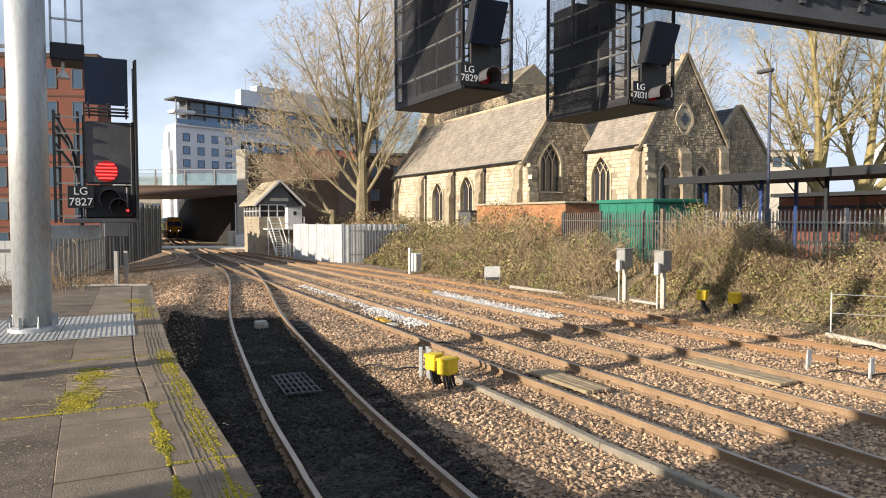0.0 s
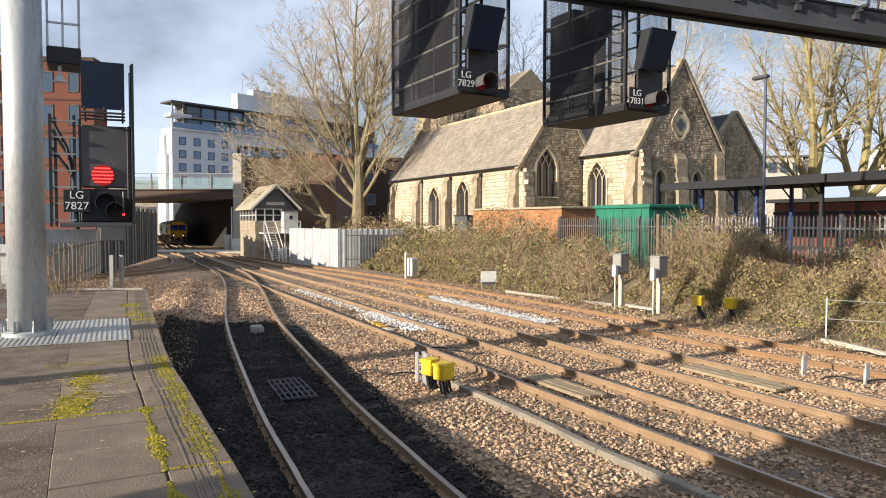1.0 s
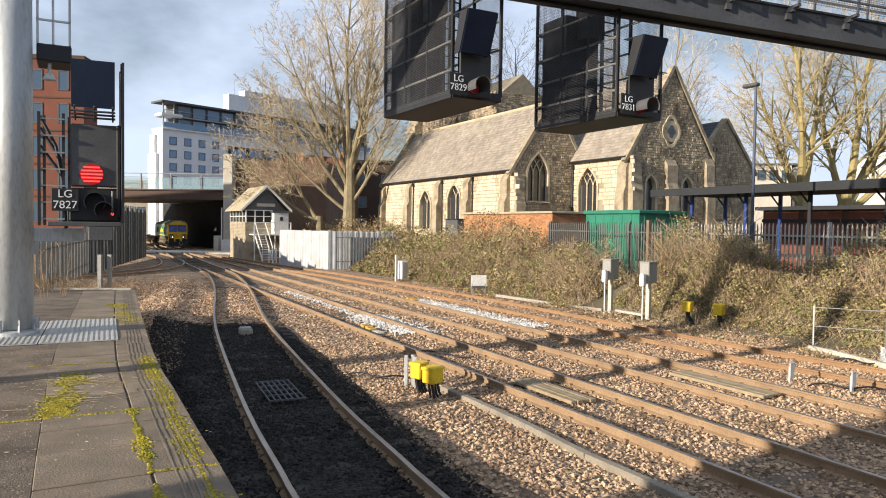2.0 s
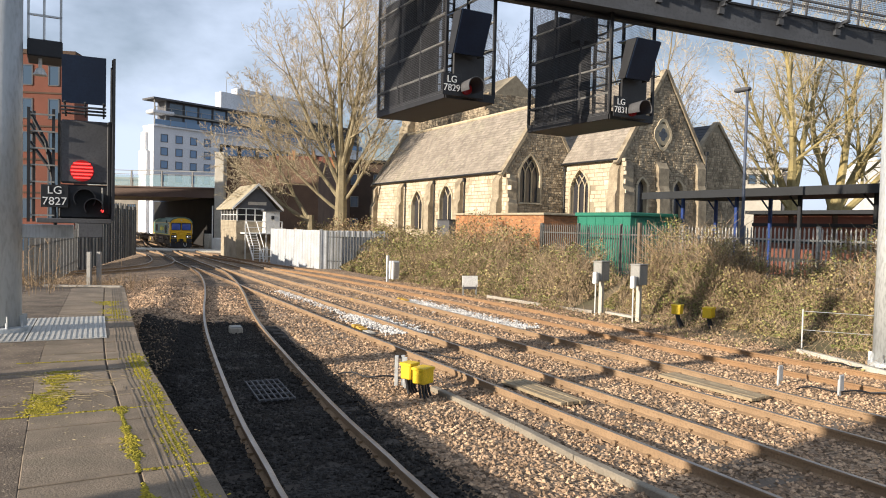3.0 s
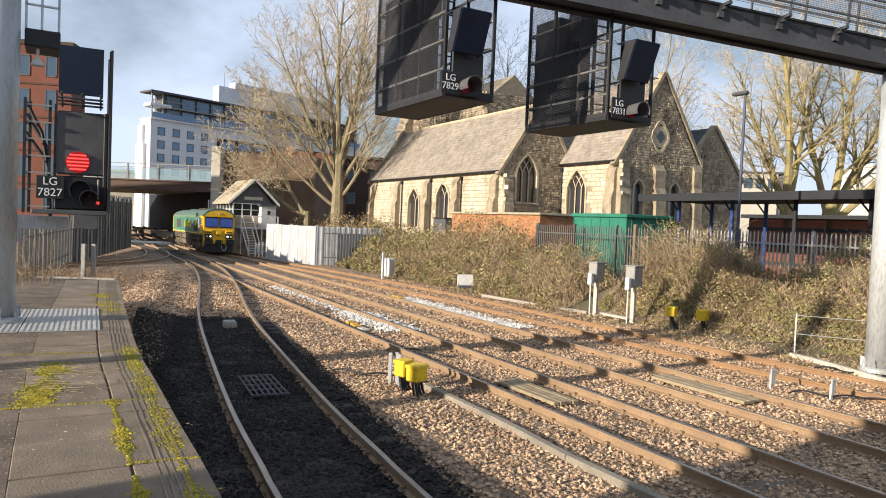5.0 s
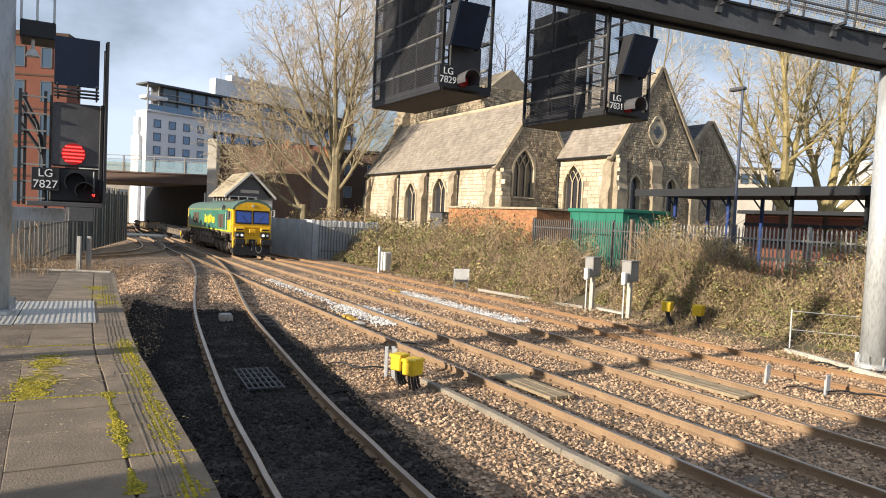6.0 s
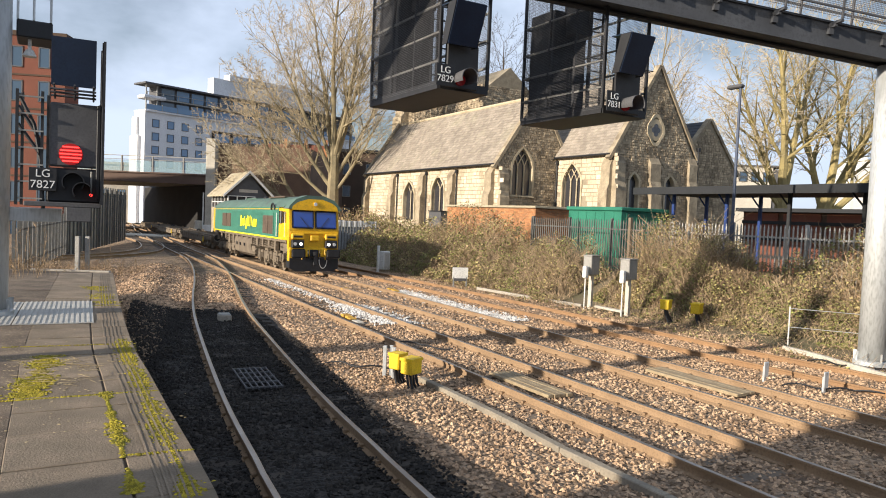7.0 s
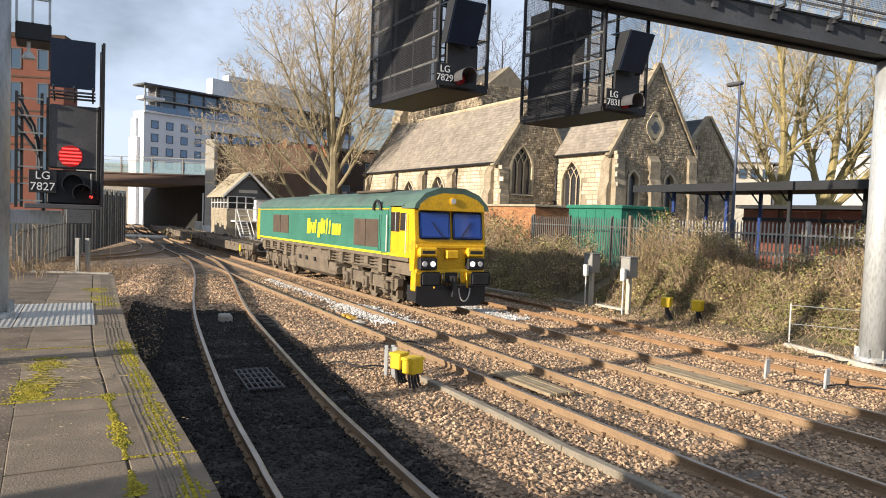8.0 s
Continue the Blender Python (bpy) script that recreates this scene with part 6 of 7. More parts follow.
def sheet_run(p, q, z0, z1, material):
    p, q = Vector((*p, 0)), Vector((*q, 0))
    n = int((q - p).length / 1.0)
    side = Vector(((q - p).y, -(q - p).x, 0)).normalized()
    for k in range(n):
        verts, faces = [], []
        for j in range(13):
            c = p.lerp(q, (k + j / 12.2) / n) + side * (0.03 if j % 4 in (0, 1) else 0.0)
            verts += [(c.x, c.y, z0), (c.x, c.y, z1 + 0.02 * (k % 2))]
        faces = [(2 * j, 2 * j + 2, 2 * j + 3, 2 * j + 1) for j in range(12)]
        part("panel", soup("panel", verts, faces, material), material, wf)
    for k in range(n // 3 + 1):
        c = p.lerp(q, min(1, 3 * k / n)) - side * 0.1
        part("post", boxes((c.x - 0.05, c.x + 0.05, c.y - 0.05, c.y + 0.05, z0, z1 + 0.08)), M_POSTMETAL, wf)


sheet_run((-13.3, 51.6), (-8.8, 47.0), -0.2, 2.42, M_SHEET)
sheet_run((-8.8, 47.0), (-4.6, 48.3), -0.2, 2.42, M_SHEET)
pf = thing("palisade_fence", Matrix(), "dark steel palisade in front of the white sheets", "fence", "steel palisades")
for k in range(22):
    f = k / 21
    x, y = -8.3 + 3.9 * f, 46.75 + 1.2 * f
    part("pale", boxes((x - 0.03, x + 0.03, y - 0.02, y + 0.02, -0.2, 2.35)), M_FENCE, pf)
for z in (0.4, 2.0):
    bm = bmesh.new()
    tube(bm, (-8.3, 46.8, z), (-4.4, 48.0, z), 0.03, 0.03, 5)
    part("rail", bm, M_FENCE, pf)
for ob in (wf, pf):
    ob.matrix_world = carry(ob.matrix_world, fall(49))

# ---- trees and scrub ----


def tubes_soup(name, segs, material):
    verts, faces = [], []
    for p, q, r0, r1 in segs:
        d = (q - p)
        if d.length < 1e-4:
            continue
        d.normalize()
        u = d.orthogonal().normalized()
        w = d.cross(u)
        n = 7 if r0 > 0.09 else (4 if r0 > 0.03 else 3)
        o = len(verts)
        for c, r in ((p, r0), (q, r1)):
            for k in range(n):
                t = k * math.tau / n
                verts.append(tuple(c + (u * math.cos(t) + w * math.sin(t)) * r))
        faces += [(o + k, o + (k + 1) % n, o + n + (k + 1) % n, o + n + k) for k in range(n)]
    return soup(name, verts, faces, material)


def branch(segs, twigs, p, d, length, r, level, rng, droop, deep, spread):
    """One branch in gently bent steps, with side shoots spaced along it."""
    steps = (9, 6, 4, 3, 2)[level]
    q, turn = p.copy(), rng.random() * math.tau
    for k in range(steps):
        bend = (0.06, 0.10, 0.14, 0.2, 0.25)[level]
        lift = (0.05, 0.07, 0.04 - droop * 0.6, 0.03 - droop * 1.6, 0.02 - droop * 2.6)[level]
        d = (d + Vector((rng.uniform(-bend, bend), rng.uniform(-bend, bend), rng.uniform(-bend, bend) * 0.7 + lift))).normalized()
        e = q + d * length / steps
        r0, r1 = r * (1 - 0.78 * k / steps), r * (1 - 0.78 * (k + 1) / steps)
        (twigs if r0 < 0.028 else segs).append((q.copy(), e.copy(), max(r0, 0.0125), max(r1, 0.009)))
        q = e
        if level >= deep or (level == 0 and k < 1):
            continue
        for _ in range(2 if rng.random() < (0.8, 0.6, 0.45, 0.25)[level] else 1):
            if level == 3 and rng.random() < 0.2:
                continue
            turn += 2.4 + rng.uniform(-0.5, 0.5)
            u = d.orthogonal().normalized()
            side = u * math.cos(turn) + d.cross(u) * math.sin(turn)
            ang = radians(rng.uniform(*spread))
            c = d * math.cos(ang) + side * math.sin(ang)
            left = length * (1 - 0.5 * (k + 1) / steps)
            branch(segs, twigs, q, c, left * rng.uniform(0.36, 0.60), r1 * rng.uniform(0.40, 0.62), level + 1, rng, droop, deep, spread)


def bare_tree(x, y, z, fork, radius, label, seed, limbs, droop=0.0, bark=None, twig=None, deep=4, spread=(24, 50), low=0.8):
    """A leafless tree: a trunk up to its fork, then limbs (tilt across, tilt away, length, thickness)."""
    rng = random.Random(seed)
    tr = thing("bare_tree", pose(x, y, z), label, "tree", "leafless trees")
    segs, twigs = [], []
    for k in range(4):
        segs.append((Vector((0, 0, fork * k / 4)), Vector((0, 0, fork * (k + 1) / 4 + 0.05)), radius * (1.25 - 0.13 * k), radius * (1.12 - 0.13 * k)))
    for tilt, away, length, thick in limbs:
        d = Vector((math.sin(radians(tilt)), math.sin(radians(away)), math.cos(radians(tilt)))).normalized()
        branch(segs, twigs, Vector((d.x * 0.12, d.y * 0.12, fork * (1 - (1 - low) * min(1.0, abs(tilt) / 50) - rng.uniform(0, 0.06)))), d, length, thick, 0, rng, droop, deep, spread)
    part("trunk", tubes_soup("trunk", segs, bark or M_BARK), bark or M_BARK, tr, "ridged trunk and limbs")
    part("twig_work", tubes_soup("twig_work", twigs, twig or M_TWIG), twig or M_TWIG, tr, "fine bare twigs", kind="stuff")
    return tr


bare_tree(-9.3, 58.5, 0.9, 7.6, 0.48, "large bare ash tree with pale twigs behind the fence", 3,
          ((-40, 8, 11, 0.19), (-27, -12, 12.5, 0.21), (-13, 10, 13, 0.22), (-3, -10, 13.5, 0.24), (7, 14, 13.5, 0.22), (18, -8, 12.5, 0.21), (29, 6, 10.5, 0.19), (-54, -4, 10, 0.15), (43, -8, 9, 0.15), (-20, 16, 12.5, 0.18), (12, -18, 12.5, 0.18)), spread=(24, 50), low=0.42)
bare_tree(-11.9, 59, 0.9, 2.6, 0.36, "bare twin-limbed tree with low limbs beside the signal box", 8, ((-58, 0, 9.5, 0.20), (-34, 10, 11, 0.19)), 0.03)
bare_tree(26.6, 56, 1.0, 4.6, 0.62, "tall bare tree with thick mossy limbs", 21, ((-24, 5, 11.5, 0.32), (-6, -12, 14, 0.36), (14, 14, 14, 0.32), (-42, -10, 9, 0.18)), 0.10, M_MOSSBARK)
bare_tree(31.0, 58, 1.0, 4.2, 0.70, "broad bare tree with heavy spreading limbs", 33, ((-18, 8, 13, 0.32), (4, -10, 14.5, 0.38), (32, 6, 14, 0.42), (52, -8, 12, 0.32)), 0.10, M_MOSSBARK)
bare_tree(18.6, 66, 1.0, 5.5, 0.36, "tall bare tree behind the church", 45, ((-16, 4, 13, 0.18), (2, -8, 15, 0.20), (16, 8, 13, 0.18), (-30, -6, 10, 0.14), (28, 4, 10, 0.14)), 0.05, None, None, 3)
bare_tree(42, 62, 1.0, 4.0, 0.6, "tall bare tree with drooping pale twigs", 52, ((-26, 5, 13, 0.28), (-4, -8, 15, 0.3), (16, 8, 14, 0.28)), 0.08, M_MOSSBARK, None, 3)
bare_tree(5.6, 80, 1.0, 6.0, 0.42, "dark bare tree behind the nave", 61, ((-18, 4, 13, 0.22), (3, -8, 16, 0.25), (20, 8, 14, 0.22)), 0.0, M_DARKBARK, M_DARKBARK, 3)


def scrub(name, a0, a1, b0, b1, tall, leaves, stems, label, seed, leaf=0.055, green=0.5):
    """A thicket on the bank: arching stems and small leaves, uneven at the top."""
    rng = random.Random(seed)
    ob = thing(name, Matrix(), label, "scrub", "lineside scrub")

    def top(a, b):
        p = ab(a, b)
        edge = min(1.0, max(0.0, (b - b0) / 1.5)) * min(1.0, max(0.05, (a - a0) / 1.2)) * min(1.0, max(0.05, (a1 - a) / 1.2))
        return tall * edge ** 0.7 * max(0.25, 0.80 + 0.62 * noise.noise((p.x * 0.5, p.y * 0.5, seed)) + 0.42 * noise.noise((p.x * 1.6, p.y * 1.6, seed)))
    for kind, count, material in (("foliage", int(leaves * green), M_LEAF), ("dry_foliage", int(leaves * (1 - green)), M_DRYLEAF)):
        verts, faces = [], []
        for _ in range(count):
            a, b = rng.uniform(a0, a1), b0 + (b1 - b0) * rng.random() ** 1.5
            high = max(0.05, top(a, b)) * (1 - 0.75 * rng.random() ** 1.7)
            p = ab(a, b)
            if rng.random() > 0.58 + 1.9 * noise.noise((p.x * 1.5, p.y * 1.5, high * 2.2 + seed)):
                continue
            c = Vector(graded(ab(a, b, bed(a, b) + high)))
            s = leaf * rng.uniform(0.5, 1.5)
            u = Vector((rng.uniform(-1, 1), rng.uniform(-1, 1), rng.uniform(-1, 1))).normalized()
            w = u.orthogonal().normalized()
            o = len(verts)
            verts += [tuple(c - u * s), tuple(c + w * s * 0.55), tuple(c + u * s), tuple(c - w * s * 0.55 + u.cross(w) * s * 0.25)]
            faces += [(o, o + 1, o + 2), (o, o + 2, o + 3)]
        part(kind, soup(kind, verts, faces, material), material, ob, kind=("stuff"))
    segs = []
    for _ in range(stems):
        a, b = rng.uniform(a0, a1), rng.uniform(b0 + 0.1, b1)
        p = Vector(graded(ab(a, b, bed(a, b) - 0.05)))
        h = max(0.25, top(a, b) * (rng.uniform(0.7, 1.15) if rng.random() < 0.8 else rng.uniform(1.1, 1.5)))
        lean = Vector((rng.uniform(-0.6, 0.6), rng.uniform(-0.6, 0.6), 0)) * h * 0.7
        q0, r = p, rng.uniform(0.004, 0.009)
        for k in range(1, 4):
            f = k / 3
            q1 = p + lean * f * f + Vector((rng.uniform(-0.04, 0.04), rng.uniform(-0.04, 0.04), h * (f - 0.25 * f ** 3)))
            segs.append((q0, q1, r, r * 0.8))
            if k > 1 and rng.random() < 0.35:
                segs.append((q1, q1 + Vector((rng.uniform(-0.3, 0.3), rng.uniform(-0.3, 0.3), rng.uniform(0.0, 0.35))), r * 0.6, r * 0.4))
            q0 = q1
    part("undergrowth", tubes_soup("undergrowth", segs, M_STEM), M_STEM, ob, "tangled dry stems", kind="stuff")
    return ob


scrub("bramble_thicket", 36, 49, 16.9, 21.5, 1.9, 36000, 3200, "green-brown bramble thicket on the bank", 11, 0.062, 0.62)
scrub("bramble_thicket", 27, 37, 16.8, 21.3, 2.2, 38000, 3200, "olive bramble thicket on the bank", 12, 0.052, 0.55)
scrub("bramble_thicket", 21.3, 28, 16.7, 20.2, 1.7, 24000, 2600, "browning bramble thicket on the bank", 13, 0.042, 0.5)
scrub("bramble_thicket", 14.2, 20.5, 18.1, 20.6, 2.3, 44000, 3000, "dense dry scrub of thin stems in front of the fence", 14, 0.036, 0.6)
scrub("bramble_thicket", 7.5, 15, 18.9, 22.5, 2.1, 42000, 2600, "dark green scrub by the fence corner", 15, 0.036, 0.6)
scrub("ivy_patch", 14.5, 19.5, 17.5, 18.5, 0.4, 4000, 400, "low ivy and dead leaves at the foot of the scrub", 16, 0.04, 0.35)
scrub("grass_bank", 6, 15, 18.0, 19.8, 0.5, 18000, 1500, "rough green grass bank", 17, 0.035, 0.75)
scrub("hedge_top", 55, 66, 17.0, 22, 2.0, 12000, 1500, "brown winter shrubs beneath the trees", 18, 0.09, 0.2)
scrub("hedge_top", 49, 56, 16.6, 24, 2.4, 12000, 1500, "brown winter shrubs behind the white fence", 19, 0.08, 0.2)
tagged(new("dead_stalks", tubes_soup("dead_stalks", litter, M_STRAW)), "dry pale stalks lying on the slabs", "litter", "", "stuff")
scrub("leaf_litter", 16, 36, 16.0, 17.4, 0.16, 6000, 300, "dead brown leaves and low weeds along the cess", 23, 0.035, 0.15)
scrub("leaf_litter", 4, 16.5, 16.2, 18.4, 0.16, 7000, 400, "dead brown leaves and low weeds along the cess", 24, 0.035, 0.25)

# ---- beyond the fence ----
hut = thing("brick_hut", at(29.6, 22.3), "flat-roofed orange brick equipment hut", "hut")
part("wall_core", boxes((-9.2, -0.02, 0.02, 3.6, 0.6, 3.62)), M_MORTAR, hut)
for side in (0, 1):
    verts, faces = [], []
    span = 9.2 if side == 0 else 3.6
    for r in range(40):
        z = 0.65 + r * 0.075
        u = -(r % 2) * 0.1125
        while u < span:
            a, b = max(u, 0) + 0.006, min(u + 0.213, span) - 0.0
            if b - a > 0.03:
                o, d = len(verts), random.uniform(0.006, 0.014)
                ring = ((a, z), (b, z), (b, z + 0.065), (a, z + 0.065))
                for k in (0.0, d):
                    verts += [((-uu, 0.02 - k, zz) if side == 0 else (-0.02 + k, uu, zz)) for uu, zz in ring]
                faces += [(o + 4, o + 5, o + 6, o + 7)] + [(o + q, o + (q + 1) % 4, o + 4 + (q + 1) % 4, o + 4 + q) for q in range(4)]
            u += 0.225
    part("brickwork", soup("brickwork", verts, faces, M_BRICK), M_BRICK, hut, "orange bricks", kind="stuff")
part("roof_slab", boxes((-9.35, 0.12, -0.12, 3.75, 3.62, 3.74), bevel=0.02), M_BOXROOF, hut, "thin flat roof slab")
kiosk = thing("green_kiosk", at(23.0, 22.0), "green steel equipment kiosk behind the fence", "kiosk")
part("shell", boxes((-3.55, 0, 0, 2.7, 0.7, 3.55)), M_GREEN, kiosk, "green painted sheet cladding")
part("roof", boxes((-3.65, 0.1, -0.1, 2.8, 3.55, 3.72), bevel=0.03), M_GREEN, kiosk, "overhanging green roof")
for k in range(6):
    part("seam", boxes((-3.5 + k * 0.6, -3.46 + k * 0.6, -0.02, 0.0, 0.75, 3.5)), M_GREEN, kiosk)
for k in range(4):
    part("seam", boxes((0.0, 0.02, 0.3 + k * 0.6, 0.34 + k * 0.6, 0.75, 3.5)), M_GREEN, kiosk)
small = thing("grey_cabinet", at(40.2, 22.6), "dark grey meshed cabinet beside the hut", "cabinet")
part("case", boxes((-1.6, 0, 0, 1.2, 0.7, 3.3), bevel=0.03), M_SIGGREY, small)
part("lid", boxes((-1.65, 0.05, -0.05, 1.25, 3.3, 3.36)), M_BLACK, small)


def palisade(a0, a1, b, z0, z1, material, label, gap=0.15):
    f = thing("palisade_fence", at(a0, b), label, "fence", "steel palisades")
    n = int((a0 - a1) / gap)
    me = bmesh.new()
    prism(me, [(-0.023, z0), (0.023, z0), (0.023, z1 - 0.1), (0.0, z1), (-0.023, z1 - 0.1)], "y", -0.012, 0.012)
    pale = data(me, "pale", material)
    for k in range(n):
        o = new("pale", pale)
        o.parent = f
        o.location = (k * gap, 0, random.uniform(-0.015, 0.015))
    for z in (z0 + 0.35, z1 - 0.4):
        part("rail", boxes((0, a0 - a1, 0.012, 0.06, z - 0.03, z + 0.03)), material, f)
    for k in range(int((a0 - a1) / 2.75) + 1):
        part("post", boxes((k * 2.75 - 0.05, k * 2.75 + 0.05, 0.06, 0.16, z0 - 0.3, z1 + 0.05)), material, f)
    return f


palisade(28.0, 19.2, 20.9, 0.85, 3.15, M_FENCE, "dark steel palisade fence before the kiosk")
palisade(19.2, 9.0, 20.9, 0.95, 3.15, M_FENCEGALV, "weathered galvanised palisade fence behind scrub")
brown = thing("brown_post", at(21.0, 20.6), "rusty brown steel post by the fence", "post")
part("shaft", boxes((-0.07, 0.07, -0.07, 0.07, 0.5, 3.25), bevel=0.01), M_UNDER, brown)
canopy = thing("platform_canopy", at(24.1, 24.0), "flat dark canopy on blue posts beyond the fence", "canopy")
part("roof", boxes((-0.2, 16, 0, 4.6, 4.46, 4.64)), M_CANOPY, canopy, "dark flat canopy roof")
part("fascia", boxes((-0.25, 16, -0.06, 0.0, 4.38, 4.70)), M_CANOPY, canopy)
for k in range(5):
    for y in (1.2, 3.4):
        if k > 1 and y > 3:
            continue
        x = 0.95 + k * 2.9
        part("column", boxes((x, x + 0.14, y, y + 0.14, 0.8, 4.46), bevel=0.02), M_BLUE if k < 2 else M_CANOPY, canopy, "slim steel column")
        bm = bmesh.new()
        tube(bm, (x + 0.07, y + 0.07, 3.9), (x - 0.4, y + 0.07, 4.45), 0.035, 0.035, 6)
        part("brace", bm, M_BLUE if k < 2 else M_CANOPY, canopy)
build = thing("station_block", at(20.5, 31.5), "low cream and orange brick block behind the canopy", "building")
part("wall", boxes((-3.6, 11.5, 0, 5, 0.8, 3.9)), M_BROWNBRICK, build, "dark brown brick wall")
for x0, x1 in ((-3.5, -1.6), (-1.3, 0.6), (0.9, 2.8)):
    part("brick_panel", boxes((x0, x1, -0.06, 0, 0.8, 3.85)), M_REDBRICK, build, "red brick panel")
for z in (1.6, 2.5, 3.3):
    part("dark_band", boxes((-3.6, 5.0, -0.1, 0, z, z + 0.16)), M_CANOPY, build)
for z in (1.75, 2.45, 3.1):
    part("white_band", boxes((3.4, 11.5, -0.12, 0, z, z + 0.34)), M_WHITE, build)
part("roof", boxes((-3.8, 11.7, -0.4, 5.2, 3.9, 4.08)), M_CANOPY, build, "thin dark flat roof")
for k in range(4):
    part("window", boxes((3.8 + k * 1.9, 5.0 + k * 1.9, -0.06, 0.02, 2.79, 3.1)), M_WINDOW, build)
grey = thing("grey_block", pose(40.2, 92, 0, 0, 0, -10), "grey flat-roofed block far behind the trees", "building")
part("wall", boxes((-2.4, 2.0, 0, 6, 0, 11.2)), M_PALECONC, grey, "pale grey wall")
part("side_wall", boxes((2.0, 3.2, 0.2, 6, 0, 10.9)), M_SIGGREY, grey)
part("roof", boxes((-2.6, 3.3, -0.2, 6.2, 11.2, 11.4)), M_SIGGREY, grey)
for k in range(3):
    facade_window(grey, Matrix(), -1.6 + k * 1.45, 9.9, 1.0, 1.3, M_WINDOW, M_SIGGREY)
spire = thing("white_gable_house", pose(62, 105, 0), "white gabled house front far off", "house")
bm = bmesh.new()
prism(bm, [(-2.2, 0), (2.2, 0), (2.2, 11), (0, 14.5), (-2.2, 11)], "y", 0, 6)
part("wall", bm, M_WHITE, spire)
lamp = thing("street_lamp", at(16.5, 21.0), "tall slim street lamp behind the fence", "street lamp")
bm = bmesh.new()
tube(bm, (0, 0, 0.8), (0, 0, 3.2), 0.075, 0.075, 12)
tube(bm, (0, 0, 3.2), (0, 0, 7.9), 0.055, 0.045, 12)
part("column", bm, M_LAMPPOST, lamp, "blue-grey column")
part("head", boxes((-0.50, 0.10, -0.12, 0.12, 7.86, 7.99), bevel=0.04), M_SIGGREY, lamp, "flat grey lantern")

# ---- small things along the tracks ----


def location_post(x, y, label):
    t = thing("apparatus_post", pose(x, y, -0.2, 0, 0, LINE + 15), label, "equipment box", "lineside boxes on posts")
    part("post", boxes((-0.07, 0.07, -0.07, 0.07, 0, 1.45), bevel=0.01), M_PALECONC, t, "pale grey post")
    part("case", boxes((-0.2, 0.16, -0.26, 0.26, 1.3, 1.98), bevel=0.02), M_POSTMETAL, t, "grey steel case")
    part("lid", boxes((-0.22, 0.18, -0.28, 0.28, 1.98, 2.01)), M_POSTMETAL, t)
    bm = bmesh.new()
    tube(bm, (0.05, -0.45, 0), (0.05, -0.45, 1.3), 0.022, 0.022, 8)
    part("conduit", bm, M_WHITE, t)
    part("conduit_box", boxes((-0.04, 0.12, -0.55, -0.36, 1.2, 1.62), bevel=0.03), M_WHITE, t, "white cap box")
    return t


location_post(5.42, 25.5, "grey apparatus case on a pale post with conduit")
location_post(6.35, 23.9, "grey apparatus case on a pale post by the scrub")
tagged(part("concrete_sill", boxes((-0.4, 0.9, -0.1, 0.1, -0.06, 0.02), bevel=0.01), M_PALECONC), "pale concrete sill on the cess", "sill").matrix_world = pose(5.8, 24.9, 0, 0, 0, LINE)
sign = thing("lineside_sign", pose(0.83, 31.6, -0.2, 0, 0, -75), "small white board on two legs beside the track", "sign")
part("board", boxes((-0.02, 0.02, -0.36, 0.36, 0.42, 0.92), bevel=0.005), M_WHITE, sign)
part("dark_strip", boxes((0.02, 0.025, -0.3, 0.3, 0.32, 0.44)), M_SIGGREY, sign)
for y in (-0.3, 0.3):
    part("leg", boxes((-0.02, 0.02, y - 0.03, y + 0.03, 0, 0.5)), M_POSTMETAL, sign)
wb = thing("white_box", pose(-3.05, 38.6, -0.2, 0, 0, -50), "leaning white lineside box among the brambles", "equipment box")
part("case", boxes((-0.2, 0.2, -0.35, 0.1, 0.15, 1.15), bevel=0.03), M_WHITE, wb)
part("door", boxes((0.2, 0.22, -0.28, 0.04, 0.22, 1.05)), M_PALECONC, wb)
part("post", boxes((-0.05, 0.05, -0.62, -0.5, 0, 1.45)), M_WHITE, wb)


def yellow_box(x, y, z, w, h, d, label, legs=True):
    t = thing("yellow_junction_box", pose(x, y, z, 0, 0, LINE + 25), label, "junction box", "yellow boxes")
    part("case", boxes((-d / 2, d / 2, -w / 2, w / 2, 0, h), bevel=0.02), M_YELLOW, t)
    part("lid", boxes((-d / 2 - 0.012, d / 2 + 0.012, -w / 2 - 0.012, w / 2 + 0.012, h - 0.05, h + 0.004), bevel=0.006), M_YELLOW, t)
    if legs:
        for q in range(4):
            bm = bmesh.new()
            yy = -w / 2 + w * (q + 0.5) / 4
            tube(bm, (0.0, yy, 0.02), (0.05, yy * 1.1, -0.18), 0.025, 0.025, 7)
            tube(bm, (0.05, yy * 1.1, -0.18), (0.16, yy * 1.5, -0.40), 0.022, 0.022, 7)
            part("cable", bm, M_BLACK, t)
        part("stand", boxes((-0.03, 0.03, -0.05, 0.05, -0.45, 0.02)), M_RAIL, t)
    return t


